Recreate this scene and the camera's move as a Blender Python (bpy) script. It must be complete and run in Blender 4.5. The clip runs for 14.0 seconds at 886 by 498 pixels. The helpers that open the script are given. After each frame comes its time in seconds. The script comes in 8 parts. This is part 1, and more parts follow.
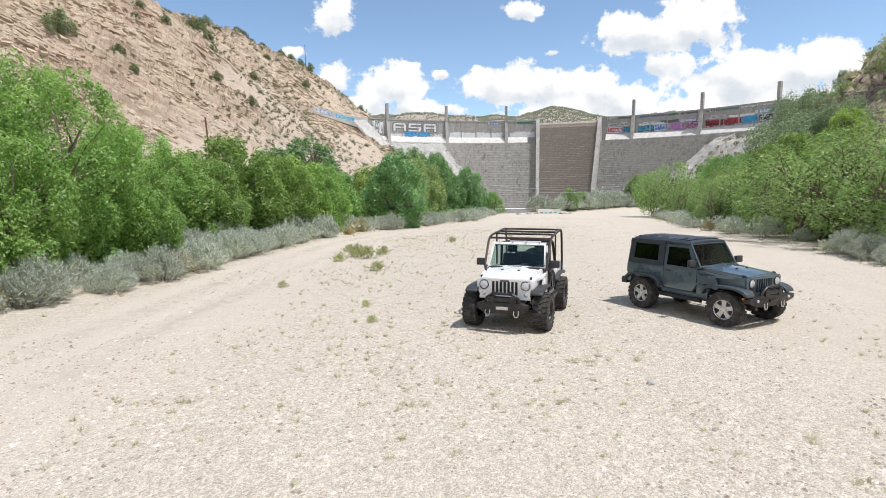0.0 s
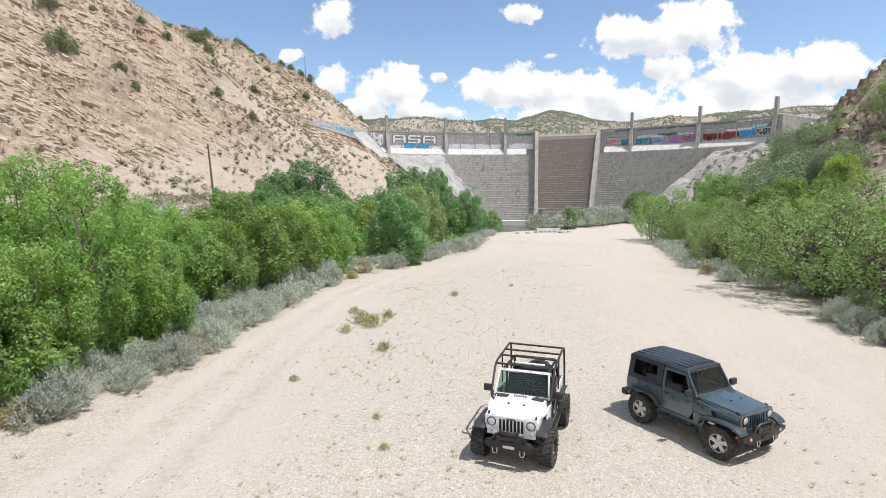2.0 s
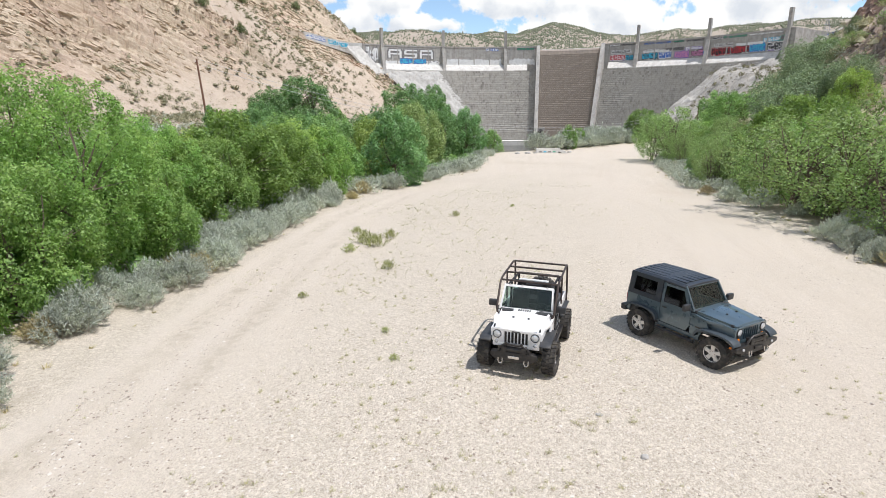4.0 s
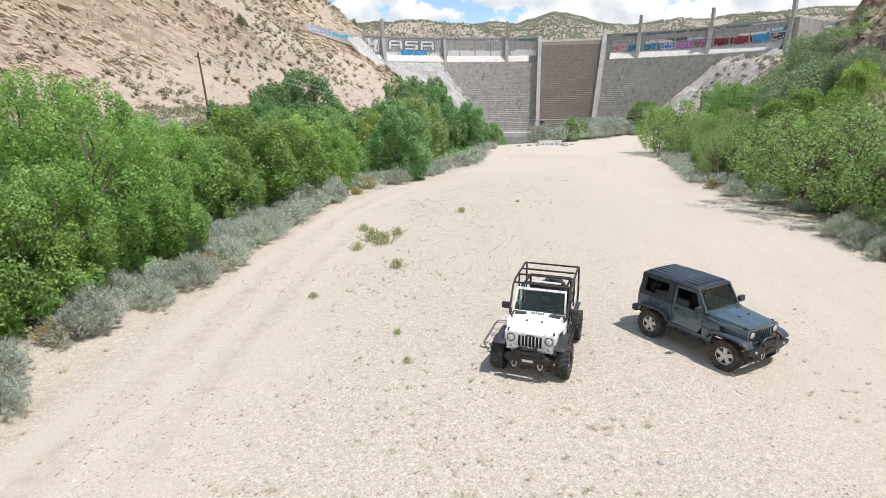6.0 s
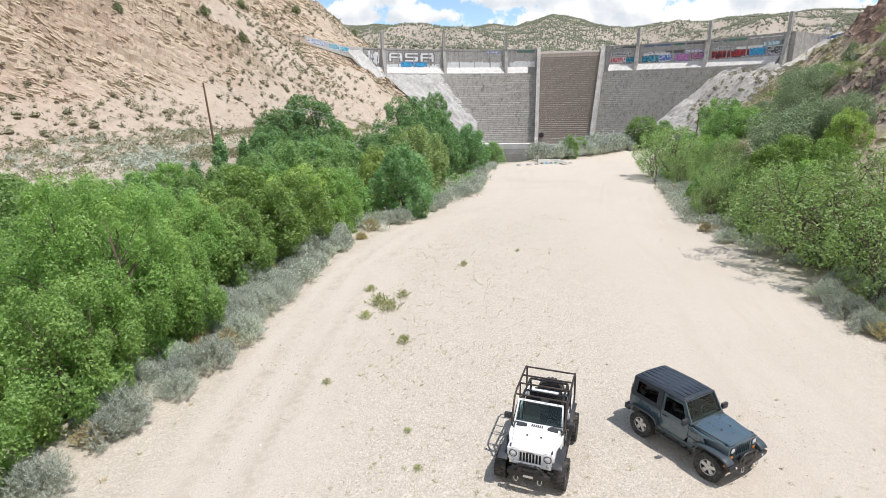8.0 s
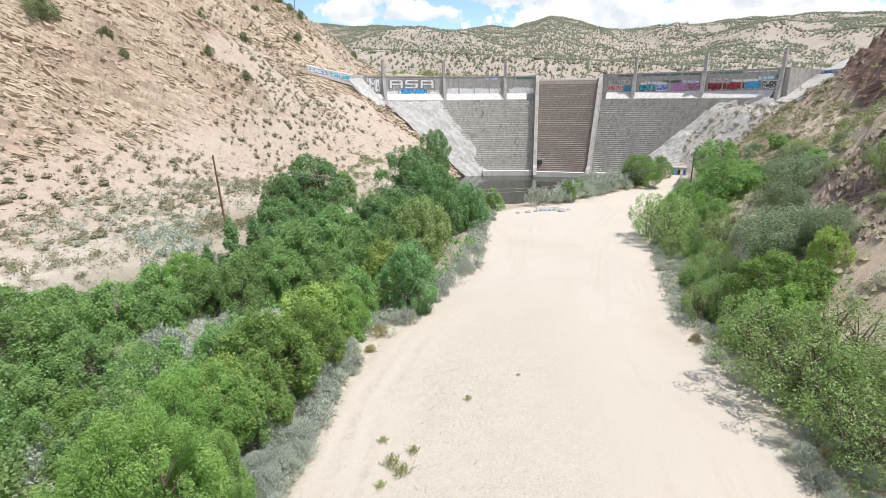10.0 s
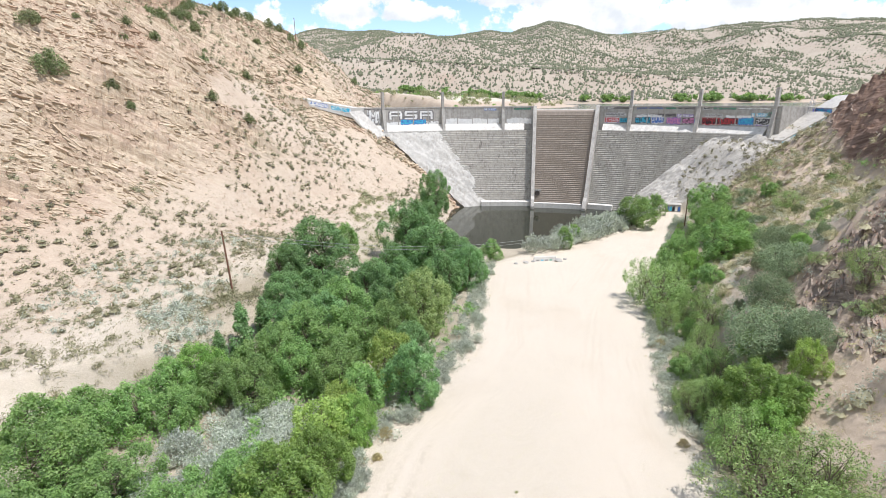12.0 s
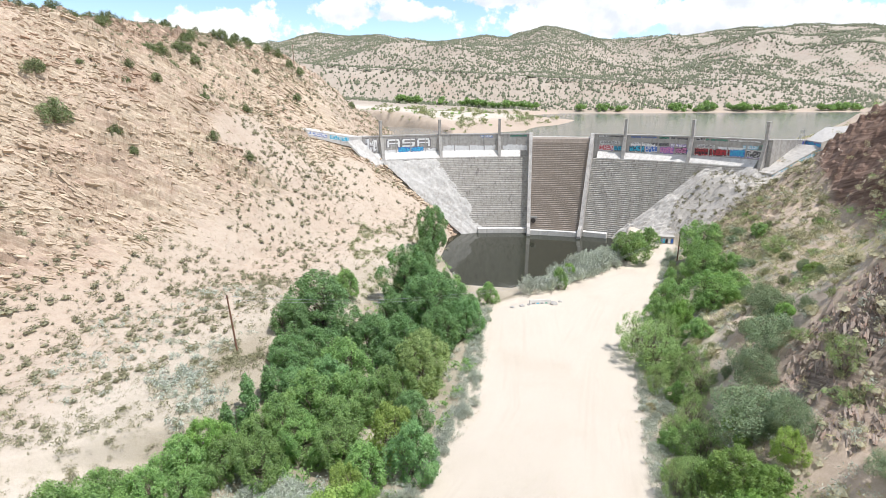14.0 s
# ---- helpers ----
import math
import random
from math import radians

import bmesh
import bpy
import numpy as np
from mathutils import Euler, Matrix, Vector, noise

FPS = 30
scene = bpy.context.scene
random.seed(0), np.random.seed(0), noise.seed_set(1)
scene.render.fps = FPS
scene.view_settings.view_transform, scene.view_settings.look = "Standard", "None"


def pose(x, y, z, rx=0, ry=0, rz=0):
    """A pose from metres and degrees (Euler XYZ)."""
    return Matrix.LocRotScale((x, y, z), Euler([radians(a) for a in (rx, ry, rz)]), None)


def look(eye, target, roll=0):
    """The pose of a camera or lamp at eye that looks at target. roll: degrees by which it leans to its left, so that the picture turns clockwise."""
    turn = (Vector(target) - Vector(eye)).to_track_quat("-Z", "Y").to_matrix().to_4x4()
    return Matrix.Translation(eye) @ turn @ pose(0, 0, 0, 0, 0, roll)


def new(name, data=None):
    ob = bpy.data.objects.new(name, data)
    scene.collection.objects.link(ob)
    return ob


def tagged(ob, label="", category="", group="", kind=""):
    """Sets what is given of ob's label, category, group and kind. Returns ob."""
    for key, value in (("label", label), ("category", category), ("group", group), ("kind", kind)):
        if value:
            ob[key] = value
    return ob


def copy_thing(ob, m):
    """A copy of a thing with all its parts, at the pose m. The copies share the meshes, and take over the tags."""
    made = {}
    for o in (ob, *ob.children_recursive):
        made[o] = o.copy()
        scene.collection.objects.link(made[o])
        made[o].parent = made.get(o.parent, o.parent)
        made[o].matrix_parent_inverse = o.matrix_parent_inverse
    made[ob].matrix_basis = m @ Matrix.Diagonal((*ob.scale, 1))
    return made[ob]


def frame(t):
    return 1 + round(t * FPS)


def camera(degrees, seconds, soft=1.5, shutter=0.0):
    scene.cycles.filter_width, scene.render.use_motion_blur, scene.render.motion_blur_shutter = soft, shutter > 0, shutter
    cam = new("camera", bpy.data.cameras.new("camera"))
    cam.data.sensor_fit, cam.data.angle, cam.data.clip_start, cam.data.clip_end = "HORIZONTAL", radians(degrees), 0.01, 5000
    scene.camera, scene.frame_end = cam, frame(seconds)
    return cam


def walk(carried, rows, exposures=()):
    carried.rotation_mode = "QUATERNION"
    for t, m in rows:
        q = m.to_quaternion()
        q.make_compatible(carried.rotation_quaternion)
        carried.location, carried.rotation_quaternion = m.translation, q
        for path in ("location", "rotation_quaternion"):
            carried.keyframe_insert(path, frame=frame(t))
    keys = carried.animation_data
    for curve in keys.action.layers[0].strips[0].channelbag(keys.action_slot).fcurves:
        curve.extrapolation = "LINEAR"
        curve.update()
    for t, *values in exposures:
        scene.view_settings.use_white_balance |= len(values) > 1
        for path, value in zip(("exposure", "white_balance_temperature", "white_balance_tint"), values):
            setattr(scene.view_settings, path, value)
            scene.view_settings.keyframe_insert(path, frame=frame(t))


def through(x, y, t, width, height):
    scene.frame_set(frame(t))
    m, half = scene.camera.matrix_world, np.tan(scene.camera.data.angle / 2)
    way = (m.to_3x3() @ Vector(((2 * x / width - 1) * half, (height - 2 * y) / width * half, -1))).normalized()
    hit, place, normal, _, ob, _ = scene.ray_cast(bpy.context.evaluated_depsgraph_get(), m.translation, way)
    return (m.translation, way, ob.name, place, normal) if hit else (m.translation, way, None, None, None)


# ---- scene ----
cam = camera(79.9, 14.0, soft=0.45)
PATH = [
    (0, (0.291, -0.048, 3.208), (0.21, 1.938, 2.988), -0.4),
    (0.5, (0.172, -0.125, 3.947), (0.092, 1.861, 3.729), -0.5),
    (1, (0.086, -0.184, 4.887), (0.007, 1.802, 4.671), -0.5),
    (1.5, (0.065, -0.267, 5.893), (-0.011, 1.72, 5.681), -0.4),
    (2, (0.05, -0.357, 6.592), (-0.025, 1.63, 6.381), -0.3),
    (2.5, (-0.003, -0.395, 6.785), (-0.075, 1.589, 6.551), -0.3),
    (3, (-0.075, -0.431, 6.821), (-0.147, 1.552, 6.57), -0.3),
    (3.5, (-0.146, -0.469, 6.739), (-0.217, 1.513, 6.488), -0.3),
    (3.6, (-0.179, -0.518, 6.663), (-0.247, 1.453, 6.335), -0.4),
    (3.7, (-0.187, -0.475, 6.517), (-0.251, 1.465, 6.036), -0.3),
    (5.8, (-0.572, -0.467, 6.808), (-0.635, 1.458, 6.269), -0.3),
    (6, (-0.553, -0.441, 6.857), (-0.619, 1.485, 6.323), -0.5),
    (6.5, (-0.649, -0.541, 7.324), (-0.719, 1.385, 6.79), -0.6),
    (7, (-0.74, -0.644, 8.031), (-0.81, 1.282, 7.499), -0.6),
    (7.5, (-0.782, -0.72, 9.109), (-0.848, 1.207, 8.578), -0.5),
    (8, (-0.738, -0.792, 10.551), (-0.802, 1.135, 10.02), -0.6),
    (8.2, (-0.763, -0.878, 11.223), (-0.823, 1.051, 10.698), -0.5),
    (10.3, (-1.301, -0.377, 22.571), (-1.356, 1.547, 22.029), -0.4),
    (10.5, (-1.316, -0.294, 23.664), (-1.37, 1.63, 23.123), -0.4),
    (11, (-1.401, -0.274, 26.438), (-1.453, 1.65, 25.896), -0.4),
    (11.5, (-1.521, -0.33, 29.035), (-1.572, 1.595, 28.495), -0.4),
    (12, (-1.594, -0.391, 31.719), (-1.642, 1.534, 31.179), -0.4),
    (12.5, (-1.556, -0.396, 34.389), (-1.603, 1.53, 33.848), -0.4),
    (13, (-1.632, -0.405, 37.12), (-1.667, 1.521, 36.579), -0.4),
    (13.5, (-1.697, -0.402, 39.741), (-1.732, 1.524, 39.201), -0.4),
    (14, (-1.818, -0.36, 41.578), (-1.853, 1.566, 41.039), -0.4),
]
walk(cam, [(t, look(eye, target, roll)) for t, eye, target, roll in PATH],
     [(0.0, -0.17), (8.0, -0.15), (10.5, -0.02), (14.0, 0.06)])

# ==== place ====
# ---- world, sun, exposure ----
SUN = Vector((0.36, -0.16, 0.92)).normalized()
sun = new("sun", bpy.data.lights.new("sun", "SUN"))
sun.data.energy, sun.data.angle, sun.data.color = 4.9, radians(0.53), (1.0, 0.97, 0.97)
sun.matrix_world = look(SUN * 100, (0, 0, 0))

world = bpy.data.worlds.new("sky")
scene.world = world
world.use_nodes = True


class Nodes:
    """A short way to write node trees."""

    def __init__(self, tree):
        self.tree = tree
        tree.nodes.clear()

    def __call__(self, kind, inputs=None, **props):
        n = self.tree.nodes.new(kind)
        for k, v in props.items():
            setattr(n, k, v)
        for k, v in (inputs or {}).items():
            if isinstance(v, bpy.types.NodeSocket):
                self.tree.links.new(v, n.inputs[k])
            else:
                n.inputs[k].default_value = v
        return n

    def math(self, op, a, b=0.0, c=0.0, clamp=False):
        return self("ShaderNodeMath", {0: a, 1: b, 2: c}, operation=op, use_clamp=clamp).outputs[0]

    def vec(self, op, a, b=(0, 0, 0)):
        return self("ShaderNodeVectorMath", {0: a, 1: b}, operation=op).outputs[0]

    def mix(self, fac, a, b, blend="MIX"):
        n = self("ShaderNodeMix", data_type="RGBA", blend_type=blend)
        for k, v in ((0, fac), (6, a), (7, b)):
            if isinstance(v, bpy.types.NodeSocket):
                self.tree.links.new(v, n.inputs[k])
            else:
                n.inputs[k].default_value = v if k == 0 or len(v) == 4 else (*v, 1)
        return n.outputs[2]

    def ramp(self, fac, *stops):
        n = self("ShaderNodeValToRGB", {0: fac})
        e = n.color_ramp.elements
        while len(e) < len(stops):
            e.new(0.5)
        for el, (p, c) in zip(e, stops):
            el.position, el.color = p, (c, c, c, 1) if isinstance(c, (int, float)) else (*c, 1)
        return n.outputs[0]

    def noise(self, vector, scale, detail=4.0, rough=0.55, out=0, warp=0.0):
        return self("ShaderNodeTexNoise", {"Vector": vector, "Scale": scale, "Detail": detail, "Roughness": rough, "Distortion": warp}).outputs[out]

    def smooth(self, v, lo, hi):
        return self("ShaderNodeMapRange", {0: v, 1: lo, 2: hi, 3: 0.0, 4: 1.0}, interpolation_type="SMOOTHSTEP").outputs[0]


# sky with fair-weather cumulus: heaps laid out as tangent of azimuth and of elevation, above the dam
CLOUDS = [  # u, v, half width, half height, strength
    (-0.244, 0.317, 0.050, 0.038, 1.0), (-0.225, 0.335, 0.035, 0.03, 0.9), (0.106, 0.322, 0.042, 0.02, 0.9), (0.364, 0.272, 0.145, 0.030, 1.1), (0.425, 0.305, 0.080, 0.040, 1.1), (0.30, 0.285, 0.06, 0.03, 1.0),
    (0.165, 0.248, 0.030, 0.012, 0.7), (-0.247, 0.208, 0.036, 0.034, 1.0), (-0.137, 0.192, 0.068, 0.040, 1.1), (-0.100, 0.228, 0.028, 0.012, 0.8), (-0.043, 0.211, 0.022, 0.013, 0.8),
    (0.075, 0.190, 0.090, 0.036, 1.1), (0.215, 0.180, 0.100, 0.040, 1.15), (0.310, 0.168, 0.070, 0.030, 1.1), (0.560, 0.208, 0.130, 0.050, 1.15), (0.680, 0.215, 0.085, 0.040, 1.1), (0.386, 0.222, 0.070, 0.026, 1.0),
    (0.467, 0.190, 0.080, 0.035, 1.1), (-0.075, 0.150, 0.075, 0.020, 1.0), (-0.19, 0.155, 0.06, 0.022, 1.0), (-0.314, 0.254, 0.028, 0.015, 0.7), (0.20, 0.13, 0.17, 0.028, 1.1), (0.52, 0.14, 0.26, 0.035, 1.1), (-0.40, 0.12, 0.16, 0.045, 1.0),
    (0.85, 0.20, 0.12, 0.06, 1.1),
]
n = Nodes(world.node_tree)
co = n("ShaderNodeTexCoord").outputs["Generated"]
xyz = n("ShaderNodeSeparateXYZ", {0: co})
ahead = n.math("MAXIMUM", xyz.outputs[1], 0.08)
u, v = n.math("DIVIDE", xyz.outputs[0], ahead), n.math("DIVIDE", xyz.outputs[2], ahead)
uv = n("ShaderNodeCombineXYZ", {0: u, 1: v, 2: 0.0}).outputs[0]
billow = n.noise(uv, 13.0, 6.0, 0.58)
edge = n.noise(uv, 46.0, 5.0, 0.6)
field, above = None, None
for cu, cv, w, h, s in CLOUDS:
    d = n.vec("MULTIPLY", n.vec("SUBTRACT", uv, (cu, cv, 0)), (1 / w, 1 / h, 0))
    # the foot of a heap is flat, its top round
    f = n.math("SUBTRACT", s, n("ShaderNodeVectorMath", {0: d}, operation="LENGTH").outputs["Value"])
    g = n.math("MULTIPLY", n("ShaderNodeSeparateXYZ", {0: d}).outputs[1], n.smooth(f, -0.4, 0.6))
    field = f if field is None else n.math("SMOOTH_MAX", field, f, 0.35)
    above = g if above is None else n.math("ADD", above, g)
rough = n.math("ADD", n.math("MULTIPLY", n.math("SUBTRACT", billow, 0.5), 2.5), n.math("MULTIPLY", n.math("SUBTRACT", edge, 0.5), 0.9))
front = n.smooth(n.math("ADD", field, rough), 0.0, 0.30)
# away from the view: the same kind of scattered heaps
behind = n.smooth(n.noise(co, 2.6, 6.0, 0.6), 0.44, 0.60)
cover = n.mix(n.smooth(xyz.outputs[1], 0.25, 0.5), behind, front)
sky = n("ShaderNodeTexSky", sky_type="NISHITA", sun_disc=False, sun_elevation=math.asin(SUN.z),
        sun_rotation=math.atan2(SUN.x, SUN.y), altitude=1900.0, air_density=1.0, dust_density=1.2, ozone_density=1.5).outputs[0]
shade = n.smooth(n.math("ADD", above, n.math("MULTIPLY", n.math("SUBTRACT", n.noise(uv, 16.0, 5.0, 0.55), 0.5), 3.0)), -0.9, 0.25)
white = n.mix(shade, (6.6, 7.0, 7.6), (9.6, 9.6, 9.5))
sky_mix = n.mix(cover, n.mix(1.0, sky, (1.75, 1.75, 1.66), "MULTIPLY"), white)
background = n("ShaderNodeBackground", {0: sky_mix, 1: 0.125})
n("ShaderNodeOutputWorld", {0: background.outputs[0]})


# ---- materials ----
def material(name, build):
    m = bpy.data.materials.new(name)
    m.use_nodes = True
    n = Nodes(m.node_tree)
    n("ShaderNodeOutputMaterial", {0: build(n)})
    return m


def shader(n, colour, rough=0.8, metal=0.0, bump=None, distance=0.02, strength=1.0, **more):
    ins = {"Base Color": colour if isinstance(colour, bpy.types.NodeSocket) else (*colour[:3], 1), "Roughness": rough, "Metallic": metal, **more}
    if bump is not None:
        ins["Normal"] = n("ShaderNodeBump", {"Height": bump, "Distance": distance, "Strength": strength}).outputs[0]
    return n("ShaderNodeBsdfPrincipled", ins).outputs[0]


def worn(name, colour, rough=0.5, metal=0.0, size=6.0, amount=0.25, dust=0.0, bump=0.003, **more):
    """A plain surface with grain, patches and some dust of the place."""

    def build(n):
        p = n("ShaderNodeTexCoord").outputs["Object"]
        big, fine = n.noise(p, size, 4), n.noise(p, size * 14, 3)
        k = n.math("ADD", n.math("MULTIPLY", n.math("SUBTRACT", big, 0.5), amount * 2), n.math("MULTIPLY", n.math("SUBTRACT", fine, 0.5), amount))
        c = n.mix(1.0, (*colour, 1), n("ShaderNodeCombineColor", {0: n.math("ADD", 1.0, k), 1: n.math("ADD", 1.0, k), 2: n.math("ADD", 1.0, k)}).outputs[0], "MULTIPLY")
        r = n.math("ADD", rough, n.math("MULTIPLY", n.math("SUBTRACT", big, 0.5), 0.3), clamp=True)
        if dust:
            d = n.math("MULTIPLY", n.smooth(n.noise(p, size * 0.6, 6, 0.65), 0.42, 0.72), dust)
            c = n.mix(d, c, (0.46, 0.39, 0.30))
            r = n.math("ADD", r, n.math("MULTIPLY", d, 0.5), clamp=True)
        return shader(n, c, r, metal, fine, bump, **more)

    return material(name, build)


def foliage(name, dark, light, tip, gloss=0.5, through=0.48):
    """Leaves: each one and each plant a little different, with light coming through."""

    def build(n):
        leaf = n("ShaderNodeNewGeometry").outputs["Random Per Island"]
        plant = n("ShaderNodeObjectInfo").outputs["Random"]
        c = n.mix(n.smooth(leaf, -0.1, 0.8), dark, light)
        p = n("ShaderNodeTexCoord").outputs["Object"]
        c = n.mix(n.math("MULTIPLY", n.smooth(n.noise(p, 0.7, 3), 0.45, 0.7), 0.55), c, tip)
        c = n("ShaderNodeHueSaturation", {"Hue": n.math("ADD", 0.492, n.math("MULTIPLY", plant, 0.016)), "Saturation": 1.0,
                                          "Value": n.math("ADD", 0.85, n.math("MULTIPLY", plant, 0.32)), "Fac": 1.0, "Color": c}).outputs[0]
        a = shader(n, c, gloss)
        b = n("ShaderNodeBsdfTranslucent", {0: n.mix(1.0, c, (1.1, 1.15, 0.75), "MULTIPLY")}).outputs[0]
        return n("ShaderNodeMixShader", {0: through, 1: a, 2: b}).outputs[0]

    return material(name, build)


def attribute(n, name):
    return n("ShaderNodeAttribute", attribute_name=name).outputs["Fac"]


def build_ground(n):
    p = n("ShaderNodeNewGeometry").outputs["Position"]
    road, rock, red, verge = attribute(n, "road"), attribute(n, "rock"), attribute(n, "red"), attribute(n, "verge")
    far = attribute(n, "far")
    n1, n2, n3, n4 = n.noise(p, 0.16, 5), n.noise(p, 1.3, 5, 0.6), n.noise(p, 9.0, 5, 0.65), n.noise(p, 45.0, 4, 0.7)
    stones = n("ShaderNodeTexVoronoi", {"Vector": p, "Scale": 19.0})
    pebble = n("ShaderNodeTexVoronoi", {"Vector": p, "Scale": 52.0})
    sand = n.mix(n1, (0.45, 0.39, 0.31), (0.54, 0.475, 0.39))
    sand = n.mix(n.math("MULTIPLY", n.smooth(n.noise(p, 0.4, 4, 0.6), 0.48, 0.66), 0.5), sand, (0.39, 0.335, 0.25))
    sand = n.mix(n.math("MULTIPLY", n.smooth(n2, 0.45, 0.7), 0.5), sand, (0.39, 0.335, 0.25))
    gravel = n.mix(n.smooth(stones.outputs["Color"], 0.1, 0.9), (0.36, 0.31, 0.245), (0.78, 0.70, 0.59))
    sand = n.mix(n.math("MULTIPLY", n.smooth(n3, 0.34, 0.58), 0.8), sand, gravel)
    grit = n.mix(n.smooth(pebble.outputs["Color"], 0.05, 0.95), (0.30, 0.255, 0.20), (0.84, 0.765, 0.645))
    sand = n.mix(0.45, sand, grit)
    sand = n.mix(n.math("MULTIPLY", n.smooth(n4, 0.55, 0.75), 0.30), sand, (0.27, 0.22, 0.17))
    dust = n.mix(n2, (0.555, 0.48, 0.395), (0.64, 0.565, 0.475))
    dust = n.mix(n.math("MULTIPLY", n.smooth(n3, 0.5, 0.7), 0.3), dust, (0.50, 0.435, 0.345))
    dust = n.mix(0.22, dust, grit)
    across, along_road = attribute(n, "across"), n("ShaderNodeSeparateXYZ", {0: p}).outputs[1]
    lane = n.noise(n("ShaderNodeCombineXYZ", {0: n.math("ADD", n.math("MULTIPLY", across, 1.1), n.math("MULTIPLY", n1, 1.5)), 1: n.math("MULTIPLY", along_road, 0.035), 2: 0.0}).outputs[0], 1.0, 4, 0.6)
    dust = n.mix(n.math("MULTIPLY", n.smooth(lane, 0.46, 0.72), 0.3), dust, (0.44, 0.375, 0.29))
    dust = n.mix(n.math("MULTIPLY", n.smooth(n.noise(p, 0.07, 4), 0.5, 0.68), 0.4), dust, (0.47, 0.39, 0.295))
    c = n.mix(n.math("MULTIPLY", n.math("ADD", road, n.math("MULTIPLY", n.math("SUBTRACT", lane, 0.5), n.math("MULTIPLY", road, 1.2))), 1.0, clamp=True), sand, dust)
    mid = n.math("ABSOLUTE", n.math("SUBTRACT", n.math("ADD", across, n.math("MULTIPLY", n.math("SUBTRACT", n2, 0.5), 0.5)), 2.3))
    near_part = n.math("MULTIPLY", n.math("SUBTRACT", 1.0, n.smooth(along_road, 34.0, 56.0)), n.smooth(n.noise(p, 0.22, 3), 0.34, 0.56))
    wheel_line = n.math("SUBTRACT", 1.0, n.smooth(n.math("ABSOLUTE", n.math("SUBTRACT", mid, 0.85)), 0.12, 0.5))
    c = n.mix(n.math("MULTIPLY", n.math("MULTIPLY", wheel_line, near_part), 0.5), c, n.mix(n3, (0.57, 0.50, 0.42), (0.66, 0.59, 0.505)))
    crown = n.math("MAXIMUM", n.math("SUBTRACT", 1.0, n.smooth(mid, 0.15, 0.5)), n.math("SUBTRACT", 1.0, n.smooth(n.math("ABSOLUTE", n.math("SUBTRACT", mid, 1.8)), 0.1, 0.55)))
    c = n.mix(n.math("MULTIPLY", n.math("MULTIPLY", crown, near_part), n.math("MULTIPLY", n.smooth(n.noise(p, 2.2, 4, 0.65), 0.40, 0.66), 0.6)), c, n.mix(n3, (0.36, 0.31, 0.235), (0.46, 0.40, 0.315)))
    soil = n.mix(n.smooth(n3, 0.35, 0.65), (0.25, 0.21, 0.15), (0.40, 0.345, 0.25))
    c = n.mix(n.math("MULTIPLY", verge, 0.85), c, soil)
    # slopes: pale scree, ochre and brick-red bedrock in tilted beds
    beds = n("ShaderNodeTexNoise", {"Vector": n.vec("MULTIPLY", n("ShaderNodeVectorRotate", {"Vector": p, "Axis": (0.6, -0.75, 0.0), "Angle": 0.55}).outputs[0],
                                                    (0.16, 0.16, 1.5)), "Scale": 1.0, "Detail": 8.0, "Roughness": 0.72}).outputs[0]
    scree = n.mix(n2, (0.42, 0.345, 0.268), (0.51, 0.43, 0.345))
    scree = n.mix(n.math("MULTIPLY", n.smooth(n.noise(p, 3.2, 6, 0.75), 0.42, 0.62), 0.45), scree, (0.57, 0.475, 0.385))
    scree = n.mix(n.math("MULTIPLY", n.smooth(n.noise(p, 0.5, 5, 0.7), 0.5, 0.62), 0.4), scree, (0.38, 0.29, 0.22))
    scree = n.mix(n.math("MULTIPLY", n.smooth(n3, 0.45, 0.7), 0.4), scree, (0.42, 0.335, 0.25))
    stone = n.mix(n.smooth(beds, 0.36, 0.6), (0.40, 0.315, 0.222), (0.62, 0.52, 0.39))
    stone = n.mix(n.math("MULTIPLY", n.smooth(n1, 0.45, 0.62), 0.5), stone, n.mix(beds, (0.47, 0.335, 0.255), (0.64, 0.51, 0.41)))
    brick = n.mix(n.smooth(beds, 0.35, 0.65), (0.36, 0.225, 0.165), (0.56, 0.41, 0.315))
    stone = n.mix(n.math("MULTIPLY", red, 0.6), stone, brick)
    w1, w2 = n.noise(p, 0.35, 6, 0.65, warp=0.6), n.noise(p, 1.7, 5, 0.7, warp=0.4)
    crack = n.math("MAXIMUM", n.math("SUBTRACT", 1.0, n.smooth(n.math("ABSOLUTE", n.math("SUBTRACT", w1, 0.5)), 0.0, 0.035)), n.math("SUBTRACT", 1.0, n.smooth(n.math("ABSOLUTE", n.math("SUBTRACT", w2, 0.5)), 0.0, 0.05)))
    stone = n.mix(n.math("MULTIPLY", crack, 0.35), stone, (0.28, 0.205, 0.15))
    stone = n.mix(n.math("MULTIPLY", n.smooth(w2, 0.55, 0.75), 0.6), stone, (0.58, 0.50, 0.40))
    sx = n("ShaderNodeSeparateXYZ", {0: p})
    level = n("ShaderNodeVectorMath", {0: p, 1: (0.35, 0.3, 0.85)}, operation="DOT_PRODUCT").outputs["Value"]
    strata = n.noise(n("ShaderNodeCombineXYZ", {0: n.math("MULTIPLY", level, 1.5), 1: n.math("MULTIPLY", sx.outputs[0], 0.16), 2: n.math("MULTIPLY", sx.outputs[1], 0.16)}).outputs[0], 1.0, 6, 0.68, warp=0.25)
    seam = n.math("MULTIPLY", n.math("SUBTRACT", 1.0, n.smooth(n.math("ABSOLUTE", n.math("SUBTRACT", strata, 0.47)), 0.0, 0.035)), n.smooth(n2, 0.36, 0.55))
